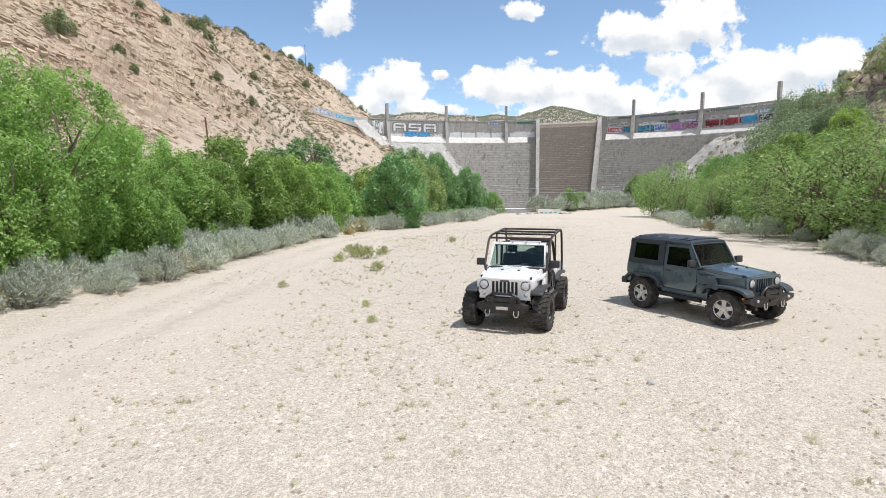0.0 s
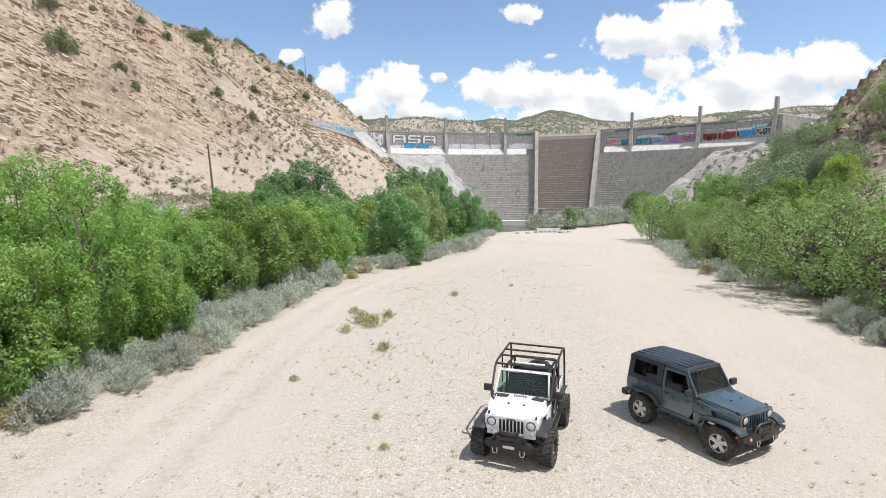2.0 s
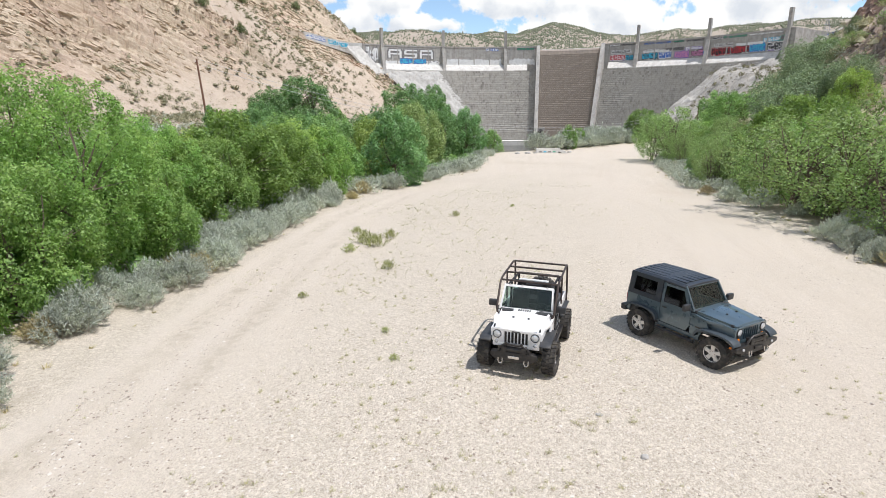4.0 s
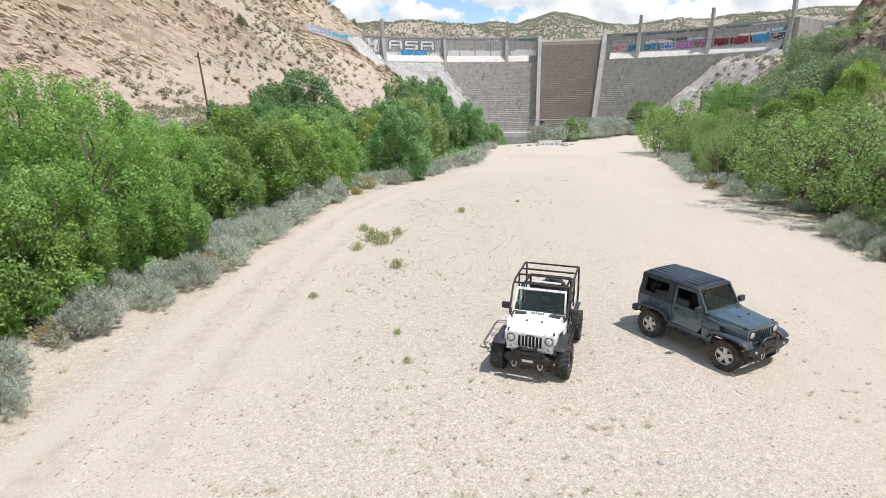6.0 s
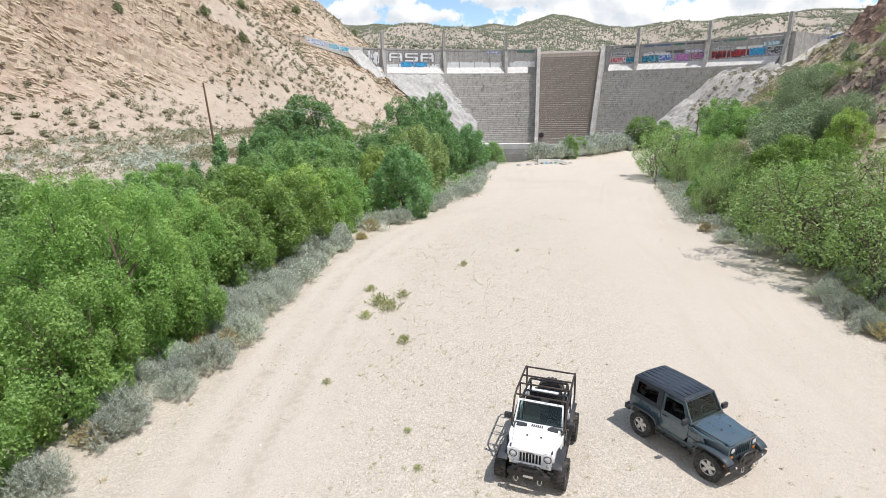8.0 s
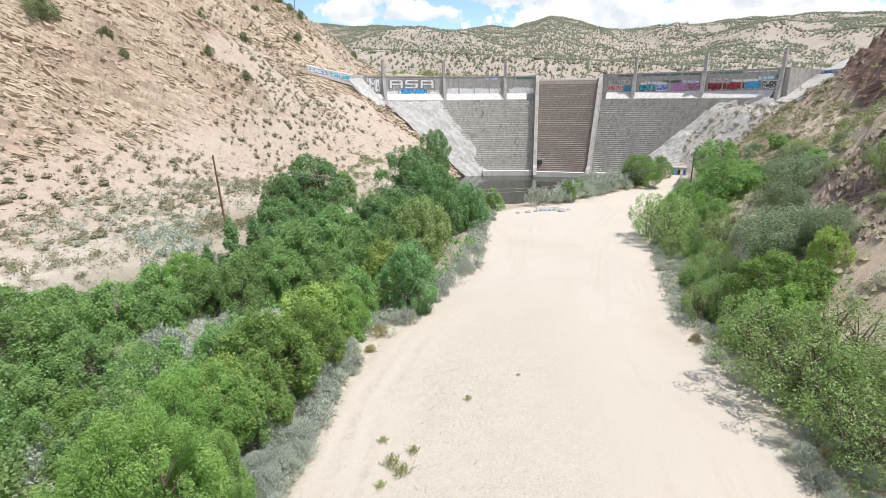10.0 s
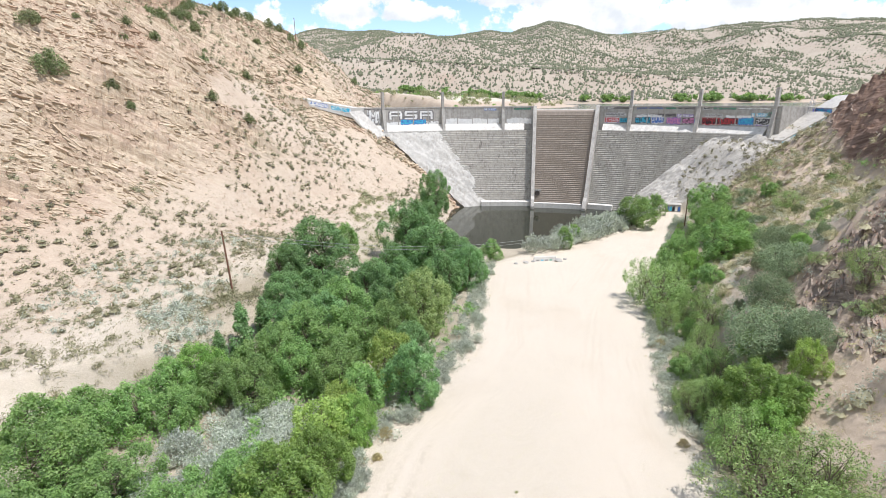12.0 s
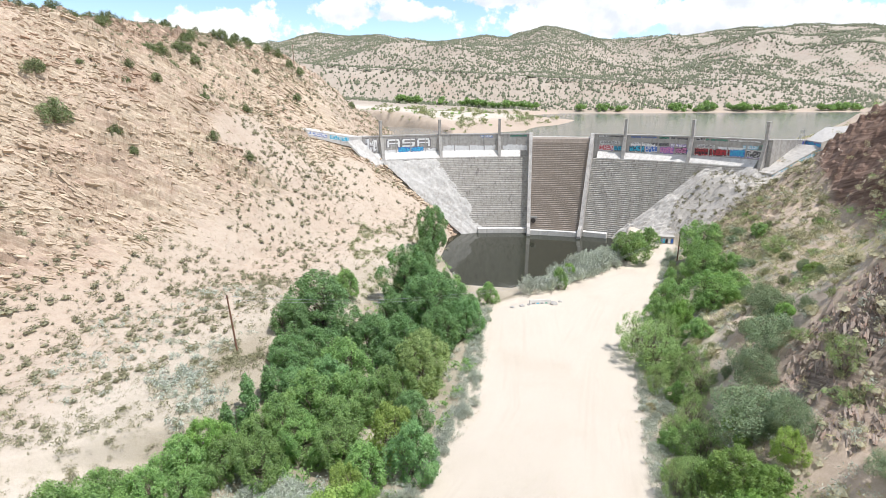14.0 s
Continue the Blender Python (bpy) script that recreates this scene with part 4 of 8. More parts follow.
PAINTS = dict(white=paint("white_spray_paint", (0.74, 0.74, 0.73)), black=paint("black_spray_paint", (0.03, 0.03, 0.035)), cyan=paint("cyan_spray_paint", (0.06, 0.42, 0.62)),
              blue=paint("blue_spray_paint", (0.06, 0.16, 0.50)), red=paint("red_spray_paint", (0.50, 0.05, 0.06)), pink=paint("pink_spray_paint", (0.60, 0.25, 0.42)),
              purple=paint("purple_spray_paint", (0.20, 0.12, 0.42)), green=paint("green_spray_paint", (0.08, 0.30, 0.20)), grey=paint("grey_spray_paint", (0.20, 0.19, 0.19)))


def graffiti(a0, a1, z0, z1, fill, line, seed, letters=None, backing=None, where=None):
    """A row of block shapes with darker strokes over them, on the wall's curve."""
    rnd = random.Random(seed)
    spot = where or (lambda s, z, off: polar(R - off, a0 + (a1 - a0) * s, z))
    length = (spot(1, z0, 0) - spot(0, z0, 0)).length
    count = letters or max(2, int(length / 1.05))
    bms = {fill: bmesh.new(), line: bmesh.new()}
    if backing and backing not in bms:
        bms[backing] = bmesh.new()

    def poly(key, pts, off):
        bms[key].faces.new([bms[key].verts.new(spot(s, z, off)) for s, z in pts])

    h = z1 - z0
    if backing:
        k = count * 3
        top = [1 - 0.35 * rnd.random() for _ in range(k + 1)]
        for i in range(k):
            poly(backing, [(i / k, z0 + 0.1 * h * rnd.random() * 0), ((i + 1) / k, z0), ((i + 1) / k, z0 + h * top[i + 1]), (i / k, z0 + h * top[i])], 0.012)
    for i in range(count):
        s0, s1 = (i - 0.02 + 0.1 * rnd.random()) / count, (i + 1.02 - 0.1 * rnd.random()) / count
        lo, hi = z0 + h * 0.12 * rnd.random(), z1 - h * 0.18 * rnd.random()
        tilt = (rnd.random() - 0.5) * 0.15 / count
        m = (s0 + s1) / 2
        w = (s1 - s0)
        j = [0.25 * rnd.random() for _ in range(4)]
        # outline, fill, then strokes
        def blob(grow, key, off):
            g, gz = grow * w, grow * h
            pts = [(s0 - g, lo + j[0] * h - gz), (s0 + 0.3 * w, lo - gz), (s1 - 0.3 * w, lo - gz + j[1] * h), (s1 + g, lo - gz), (s1 + g + tilt, hi - j[2] * h), (s1 - 0.2 * w + tilt, hi + gz), (s0 + 0.45 * w + tilt, hi + gz * 0.8 - j[3] * h), (s0 - g + tilt, hi + gz * 0.5)]
            poly(key, pts, off)
        blob(0.10, line, 0.02)
        blob(-0.02, fill, 0.03)
        for _ in range(rnd.randint(3, 5)):
            q, zz = s0 + w * (0.25 + 0.5 * rnd.random()), lo + (hi - lo) * (0.2 + 0.5 * rnd.random())
            if rnd.random() < 0.5:
                poly(line, [(q, zz), (q + 0.10 * w, zz), (q + 0.10 * w + tilt, zz + 0.34 * h), (q + tilt, zz + 0.34 * h)], 0.04)
            else:
                poly(line, [(q - 0.2 * w, zz), (q + 0.25 * w, zz), (q + 0.25 * w, zz + 0.11 * h), (q - 0.2 * w, zz + 0.11 * h)], 0.04)
    for key, bm in bms.items():
        part("graffiti", bm, PAINTS[key], dam, f"{key} sprayed lettering")


def big_letters():
    """Three tall outlined block capitals: strokes as bars, white inside and dark round them."""
    bm_w, bm_k = bmesh.new(), bmesh.new()
    A = [(0, 0, 0.16, 0.8), (0.05, 0.8, 0.95, 1.0), (0.84, 0, 1.0, 0.8), (0.16, 0.38, 0.84, 0.56)]
    S = [(0.05, 0.82, 1, 1.0), (0, 0.5, 0.2, 0.85), (0.0, 0.42, 1.0, 0.58), (0.8, 0.12, 1.0, 0.46), (0, 0, 0.95, 0.18)]
    for k, letter in enumerate((A + [(0.84, 0.38, 0.98, 0.6)], S, A)):
        s = -25.4 + 3.45 * k
        for grow, bm, off in ((0.09, bm_k, 0.02), (0.0, bm_w, 0.05)):
            for x0, y0, x1, y1 in letter:
                pts = [(x0 - grow, y0 - grow), (x1 + grow, y0 - grow), (x1 + grow, y1 + grow), (x0 - grow, y1 + grow)]
                bm.faces.new([bm.verts.new(polar(R - off - 0.002 * len(bm.faces), s + 2.9 * x, 25.2 + 2.9 * y)) for x, y in pts])
    part("graffiti", bm_k, PAINTS["grey"], dam, "dark outline of tall block capitals")
    part("graffiti", bm_w, PAINTS["white"], dam, "tall white block capitals")


big_letters()
for row in ((-26.0, -14.4, 22.9, 24.4, "white", "white", 1, 6, "white"), (-22.9, -17.2, 23.3, 25.1, "cyan", "blue", 2, 6, None, lambda s, z, off: polar(R - off - 0.06, -22.9 + 5.7 * s, z)), (-17.4, -14.4, 23.3, 24.6, "white", "grey", 3),
            (-12.5, -0.6, 23.0, 25.2, "white", "white", 4, 12, "white"), (1.2, 6.6, 23.2, 25.3, "white", "white", 5, 5, None), (-3.9, -1.2, 28.0, 29.1, "white", "blue", 6),
            (2.8, 6.5, 28.2, 29.2, "green", "grey", 7), (22.4, 25.4, 23.6, 25.7, "red", "white", 8, None, "purple"), (28.8, 31.8, 23.5, 25.7, "cyan", "black", 9, None, "white"), (32.0, 34.6, 23.6, 25.9, "blue", "white", 10, None, "purple"),
            (35.0, 37.6, 23.5, 25.8, "pink", "purple", 11, None, "white"), (37.8, 40.2, 23.5, 25.6, "pink", "black", 12, None, "white"), (41.8, 45.0, 23.5, 25.9, "black", "red", 13, None, "white"), (45.2, 48.2, 23.6, 26.0, "red", "black", 14, None, "white"),
            (48.4, 51.0, 23.7, 26.2, "cyan", "blue", 15, None, "white"), (51.2, 53.8, 23.6, 26.0, "black", "white", 16, None, "purple"), (24.5, 27.2, 28.5, 29.2, "grey", "black", 17), (29.0, 34.0, 28.4, 29.2, "grey", "blue", 18),
            (34.3, 36.5, 28.4, 29.2, "green", "black", 19), (37.0, 40.2, 28.4, 29.2, "grey", "black", 20), (43.6, 47.6, 28.3, 29.2, "green", "grey", 21), (53.0, 54.1, 26.2, 27.8, "grey", "green", 22),
            (-30.4, -27.6, 23.5, 28.8, "white", "grey", 23, 3), (29.2, 33.0, 25.9, 27.0, "white", "grey", 41), (33.2, 36.6, 26.0, 26.9, "grey", "black", 42), (37.0, 40.0, 25.8, 26.8, "white", "purple", 43), (42.2, 45.4, 26.1, 27.0, "grey", "white", 44), (50.6, 53.4, 26.2, 27.4, "white", "cyan", 45), (22.6, 26.6, 26.0, 27.2, "grey", "white", 46), (25.6, 27.0, 23.5, 25.4, "cyan", "black", 47, None, "white"), (40.2, 40.7, 23.5, 25.4, "blue", "white", 48, 1), (41.8, 43.4, 28.4, 29.2, "black", "white", 49), (48.0, 53.6, 28.4, 29.2, "white", "grey", 50), (22.2, 24.3, 28.4, 29.2, "white", "black", 51), (29.0, 34.0, 25.6, 26.5, "white", "white", 24), (46.0, 50.5, 25.7, 26.6, "white", "white", 25)):
    graffiti(*row)


def on_line(p0, p1):
    out = Vector((p1[1] - p0[1], -(p1[0] - p0[0]), 0)).normalized()
    return lambda s, z, off: Vector((p0[0] + (p1[0] - p0[0]) * s, p0[1] + (p1[1] - p0[1]) * s, z + p0[2] + (p1[2] - p0[2]) * s)) + out * (off + 0.03)


graffiti(0, 1, -1.9, -0.2, "cyan", "white", 31, 5, None, on_line(polar(R + 2.4, -37.6, 30.8), polar(R + 1, -33.8, 29.5)))
graffiti(0, 1, -1.6, -0.2, "white", "blue", 32, 5, None, on_line(polar(R + 4.0, -41.8, 32.3), polar(R + 2.6, -38.2, 31.0)))
graffiti(0, 1, -1.5, -0.2, "cyan", "purple", 33, 6, None, on_line((110.4, 172.3, 28.9), (108.5, 162.0, 28.9)))
graffiti(0, 1, -3.4, -0.4, "white", "grey", 36, 8, None, on_line((97.0, 166.5, 29.3), (104.0, 169.7, 29.2)))
graffiti(0, 1, -1.8, -0.4, "purple", "blue", 37, 5, None, on_line((103.0, 169.2, 29.3), (110.0, 172.5, 29.0)))
graffiti(0, 1, -1.8, -0.3, "white", "cyan", 34, 8, None, on_line((94.6, 160.5, 19.8), (110.0, 163.0, 27.9)))

# ---- plants ----
def leaf_cloud(rng, centres, radii, per, size, flat=0.75, up=1.0, long=1.6, sides=4):
    """Small pointed leaves round the given centres: corners of quads."""
    n = len(centres) * per
    c = np.repeat(centres, per, 0)
    r = np.repeat(radii, per)[:, None]
    d = rng.normal(size=(n, 3))
    d /= np.linalg.norm(d, axis=1)[:, None]
    k = rng.random((n, 1)) ** 0.45
    p = c + d * k * r * np.array([1, 1, flat])
    nrm = rng.normal(size=(n, 3)) + d * 0.6 + np.array([0, 0, up])
    nrm /= np.linalg.norm(nrm, axis=1)[:, None]
    a = np.cross(nrm, rng.normal(size=(n, 3)))
    a /= np.linalg.norm(a, axis=1)[:, None] + 1e-6
    b = np.cross(nrm, a)
    s = size * (0.6 + 0.8 * rng.random((n, 1)))
    v = np.stack([p - a * s * long * 0.5, p + b * s * 0.42, p + a * s * long * 0.5 - nrm * s * 0.12, p - b * s * 0.42], 1)
    v = v if sides == 4 else p[:, None] + (v[:, :3] - p[:, None]) * np.array([1.15, 1.5, 1.15])[:, None]
    return v.reshape(-1, 3), np.arange(n * sides).reshape(-1, sides)


def make_tree(name, seed, h, w, leaf_mat, label, lobes=30, per=260, size=0.25, stems=3, low=0.06, lobe=0.20, peak=0.0, airy=0.0, category="tree"):
    """A tree at the origin: trunks with limbs, and a crown of leafy masses with gaps between them.
    peak: 0 for a round crown, 1 for a pointed one; airy: the share of leaves that stray from their mass."""
    rng = np.random.default_rng(seed)
    rnd = random.Random(seed)
    root = empty(name, Matrix(), label, category)
    root["size"] = (w, h)
    bm = bmesh.new()
    axes = []
    for k in range(stems):
        q = 2 * math.pi * (k + rnd.random() * 0.6) / stems
        tip = Vector((math.cos(q) * w * 0.24 * (0.4 + rnd.random()), math.sin(q) * w * 0.24 * (0.4 + rnd.random()), h * (0.68 + 0.2 * rnd.random())))
        b = Vector((math.cos(q) * 0.12 * stems ** 0.5, math.sin(q) * 0.12 * stems ** 0.5, -0.4))
        pts = [b.lerp(tip, i / 6) + Vector((rnd.uniform(-1, 1), rnd.uniform(-1, 1), 0)) * (0.03 * h * (i > 0)) for i in range(7)]
        r0 = 0.012 * h + 0.02
        tube(bm, pts, [r0 * (1 - 0.13 * i) for i in range(7)], 5)
        axes.append(pts)
    phase = [rnd.uniform(0, 6.28) for _ in range(3)]
    centres, radii = [], []
    for i in range(lobes):
        q = 2.399963 * i + rnd.uniform(-0.5, 0.5)
        f = min(1.0, max(0.0, (i + 0.5) / lobes + rnd.uniform(-0.10, 0.10)))  # from the skirt to the top
        env = (1 - peak) * math.sin(math.pi * (0.20 + 0.70 * f)) ** 0.75 + peak * (1.02 - f) ** 0.8
        env *= 1 + 0.20 * math.sin(2 * q + phase[0] + 2.5 * f) + 0.16 * math.sin(3 * q + phase[1] - 4 * f)
        r = lobe * w * rnd.uniform(0.62, 1.15) * (0.75 if f > 0.85 else 1.0)
        d = max(0.0, w / 2 * env - 0.6 * r) * (1.0 if rnd.random() < 0.75 else rnd.uniform(0.2, 0.7))
        centres.append((math.cos(q) * d, math.sin(q) * d, h * low + r * 0.5 + (h * (1 - low) - 1.25 * r) * f))
        radii.append(r)
    for p in centres[::2]:
        p = Vector(p)
        ax = axes[rnd.randrange(stems)]
        base = min(ax, key=lambda o: abs(o.z - p.z * 0.62))
        tube(bm, [base, base.lerp(p, 0.5) + Vector((0, 0, 0.04 * h)), p], [0.007 * h, 0.004 * h, 0.004], 3, cap=False)
    part("trunk", bm, M_BARK, root)
    c, r = np.array(centres), np.array(radii)
    count = np.maximum(20, per * (r / r.mean()) ** 2).astype(int)
    cc, rr = np.repeat(c, count, 0), np.repeat(r, count)[:, None]
    n = len(cc)
    out = cc * np.array([1, 1, 0])
    out /= np.linalg.norm(out, axis=1)[:, None] + 0.3
    d = rng.normal(size=(n, 3)) + 0.45 * out + np.array([0, 0, 0.22])
    d /= np.linalg.norm(d, axis=1)[:, None]
    k = 1 - 0.42 * rng.random((n, 1)) ** 2
    ripple = 1 + 0.16 * np.sin(5 * d[:, :1] + 7 * d[:, 1:2] + cc[:, :1] * 9) + 0.12 * np.sin(9 * d[:, 2:] - 6 * d[:, :1] + cc[:, 1:2] * 7)
    stray = np.where(rng.random((n, 1)) < 0.10 + airy, 1 + (0.25 + 0.5 * airy) * rng.random((n, 1)), 1.0)
    p = cc + d * k * ripple * stray * rr * np.array([1, 1, 1.45])
    p[:, 2] = np.maximum(p[:, 2], 0.05 + 0.1 * rng.random(n))
    nrm = d * 0.7 + 0.62 * rng.normal(size=(n, 3)) + np.array([0.12, -0.06, 0.5])
    v = leaf_corners(rng, p, nrm, size)
    crown = new("crown", mesh_arrays("crown", v.reshape(-1, 3), np.arange(n * 3).reshape(-1, 3), [leaf_mat]))
    crown.parent = root
    return root


def leaf_corners(rng, p, nrm, size):
    """A pointed leaf at each place, square to its direction."""
    n = len(p)
    nrm = nrm / (np.linalg.norm(nrm, axis=1)[:, None] + 1e-6)
    a = np.cross(nrm, rng.normal(size=(n, 3)))
    a /= np.linalg.norm(a, axis=1)[:, None] + 1e-6
    b = np.cross(nrm, a)
    s = size * (0.6 + 0.8 * rng.random((n, 1)))
    return np.stack([p - a * s * 0.62, p + b * s * 0.62, p + a * s * 0.70 - b * s * 0.15], 1)


def make_bush(name, seed, h, w, leaf_mat, label, stems=80, per=34, size=0.045, category="bush", long=3.0, upright=1.0):
    """A low bush: a dome of thin stems, each with a spray of narrow leaves along its upper half."""
    rng = np.random.default_rng(seed)
    rnd = random.Random(seed)
    root = empty(name, Matrix(), label, category)
    root["size"] = (w, h)
    bm = bmesh.new()
    foot, tip = [], []
    for i in range(stems):
        q, k = 2.399963 * i + rnd.uniform(-0.4, 0.4), ((i + 0.5) / stems) ** 0.6
        wave = 1 + 0.22 * math.sin(3 * q + seed) + 0.15 * math.sin(5 * q + 2 * seed)
        t = Vector((math.cos(q) * k * wave * w / 2, math.sin(q) * k * wave * w / 2, h * (1 - 0.62 * k ** 2.2) * rnd.uniform(0.72, 1.08)))
        f = Vector((t.x * 0.35, t.y * 0.35, -0.08))
        if i % 3 == 0:
            tube(bm, [f, f.lerp(t, 0.55), t], [0.012, 0.008, 0.003], 3, cap=False)
        foot.append(f[:])
        tip.append(t[:])
    part("stem_fan", bm, M_TWIG, root)
    n = stems * per
    f, t = np.repeat(np.array(foot), per, 0), np.repeat(np.array(tip), per, 0)
    k = 0.35 + 0.68 * rng.random((n, 1)) ** 0.6
    p = f + (t - f) * k + rng.normal(size=(n, 3)) * 0.055 * w ** 0.5 * (1.25 - 0.7 * k)
    p[:, 2] = np.maximum(p[:, 2], 0.02)
    axis = (t - f) / np.linalg.norm(t - f, axis=1)[:, None] * upright + 0.75 * rng.normal(size=(n, 3))
    axis /= np.linalg.norm(axis, axis=1)[:, None]
    side = np.cross(axis, rng.normal(size=(n, 3)))
    side /= np.linalg.norm(side, axis=1)[:, None] + 1e-6
    sz = size * (0.6 + 0.8 * rng.random((n, 1)))
    v = np.stack([p - side * sz * 0.5, p + side * sz * 0.5, p + axis * sz * long], 1)
    crown = new("leaves", mesh_arrays("leaves", v.reshape(-1, 3), np.arange(n * 3).reshape(-1, 3), [leaf_mat]))
    crown.parent = root
    return root


def put(kind, x, y, scale=1.0, turn=None, rnd=random, wide=1.0, sink=0.05):
    """A copy of a plant on the ground."""
    m = Matrix.Translation((x, y, height(x, y) - sink * scale)) @ Matrix.Rotation(rnd.random() * 6.28 if turn is None else turn, 4, "Z")
    c = copy_thing(kind, m)
    c.scale = (scale * wide, scale * wide, scale)
    return c


# master plants; each stands at a place of its own
T_BIG = make_tree("boxelder_tree", 11, 7.9, 6.8, L_BRIGHT, "tall bright green boxelder tree beside the gravel track", 120, 680, 0.082, 4, 0.04, 0.098, airy=0.06)
T_BRIGHT = make_tree("boxelder_tree", 12, 5.0, 4.8, L_BRIGHT, "bright green boxelder tree in the thicket", 100, 240, 0.110, 4, 0.03, 0.095, 0.15, airy=0.1)
T_NEAR = make_tree("boxelder_tree", 13, 4.8, 4.6, L_BRIGHT, "low bright green boxelder tree at the track's edge", 80, 430, 0.082, 5, 0.02, 0.108, airy=0.06)
T_GREEN = [make_tree("willow_tree", 21, 6.4, 5.4, L_GREEN, "full green willow tree in the thicket", 96, 165, 0.142, 5, 0.03, 0.10, airy=0.22),
           make_tree("willow_tree", 22, 5.0, 4.4, L_GREEN, "young green willow tree in the thicket", 78, 135, 0.135, 5, 0.03, 0.105, 0.35, airy=0.22)]
T_DARK = [make_tree("cottonwood_tree", 31, 12.0, 9.0, L_DARK, "tall dark green cottonwood tree", 130, 180, 0.21, 3, 0.04, 0.085, 0.1, airy=0.16),
          make_tree("cottonwood_tree", 32, 8.0, 6.6, L_DARK, "dense dark green cottonwood tree", 100, 156, 0.178, 3, 0.04, 0.098, 0.3, airy=0.16)]
T_CONE = make_tree("poplar_tree", 35, 7.0, 2.6, L_DARK, "narrow dark green young poplar tree", 22, 150, 0.22, 1, 0.04, 0.24, 0.8, airy=0.06)
T_OLIVE = make_tree("cottonwood_tree", 41, 9.5, 8.4, L_OLIVE, "cottonwood tree with yellowing olive crown", 130, 160, 0.19, 3, 0.05, 0.088, airy=0.16)
T_LIME = make_tree("boxelder_tree", 47, 6.6, 6.0, L_LIME, "yellow-green boxelder tree at the thicket's edge", 100, 104, 0.18, 4, 0.04, 0.098, 0.1, airy=0.2)
T_AIRY = [make_tree("willow_tree", 45, 6.4, 6.4, L_WILLOW, "thin open willow tree with stems showing", 80, 68, 0.130, 8, 0.14, 0.092, airy=0.22),
          make_tree("willow_tree", 46, 7.2, 6.6, L_WILLOW, "airy olive willow tree leaning over the road's edge", 80, 86, 0.145, 7, 0.10, 0.094, airy=0.2)]
T_OAK = make_tree("oak_tree", 48, 5.5, 8.0, L_OAK, "low spreading grey-green scrub oak on the bank", 66, 240, 0.150, 5, 0.02, 0.115, airy=0.25)
B_SAGE = [make_bush("sagebrush", 51, 1.0, 1.6, L_SAGE, "silver-grey sagebrush at the edge of the gravel", 84, 26, 0.040),
          make_bush("sagebrush", 52, 1.3, 1.9, L_SAGE, "tall silver-grey sagebrush on the verge", 96, 26, 0.042),
          make_bush("sagebrush", 53, 0.75, 1.3, L_SAGE, "small grey sagebrush on the verge", 64, 26, 0.038)]
B_SAGE_FINE = [make_bush("sagebrush", 54, 1.1, 1.9, L_SAGE, "full silver-grey sagebrush at the edge of the gravel", 130, 62, 0.022, long=4.0),
               make_bush("sagebrush", 58, 0.85, 1.6, L_SAGE, "low spreading silver-grey sagebrush on the verge", 120, 56, 0.022, long=4.0)]
B_DRY = [make_bush("rabbitbrush", 55, 0.8, 1.2, L_DRY, "straw-coloured dry rabbitbrush on the verge", 60, 26, 0.028, long=5.0)]
B_WEED = [make_bush("weed_tuft", 57, 0.55, 0.9, L_TUFT, "pale green weed tuft on the gravel", 34, 18, 0.020, "weed", 6.0)]
B_JUNIPER = [make_tree("juniper", 61, 2.6, 2.8, L_JUNIPER, "round dark green juniper on the rocky slope", 22, 150, 0.13, 2, 0.0, 0.2, 0.3),
             make_tree("juniper", 62, 2.0, 2.8, L_JUNIPER, "low dark juniper on the hillside", 20, 140, 0.13, 3, 0.0, 0.2, 0.1)]


def at_home(ob, x, y, scale=1.0, turn=0.0, group=""):
    """Puts a master plant itself at its place."""
    ob.matrix_basis = Matrix.Translation((x, y, height(x, y) - 0.05)) @ Matrix.Rotation(turn, 4, "Z") @ Matrix.Scale(scale, 4)
    if group:
        ob["group"] = group


PLACED = set()


def grow(kind, x, y, h, r, group):
    """A plant of that height and crown radius; the first of a kind is the master itself."""
    w0, h0 = kind["size"]
    m = Matrix.Translation((x, y, height(x, y) - 0.08)) @ Matrix.Rotation(rnd.random() * 6.28, 4, "Z")
    if kind.name in PLACED:
        ob = copy_thing(kind, m)
    else:
        ob = kind
        PLACED.add(kind.name)
        ob.matrix_basis = m
    ob.scale = (2 * r / w0, 2 * r / w0, h / h0)
    ob["group"] = group


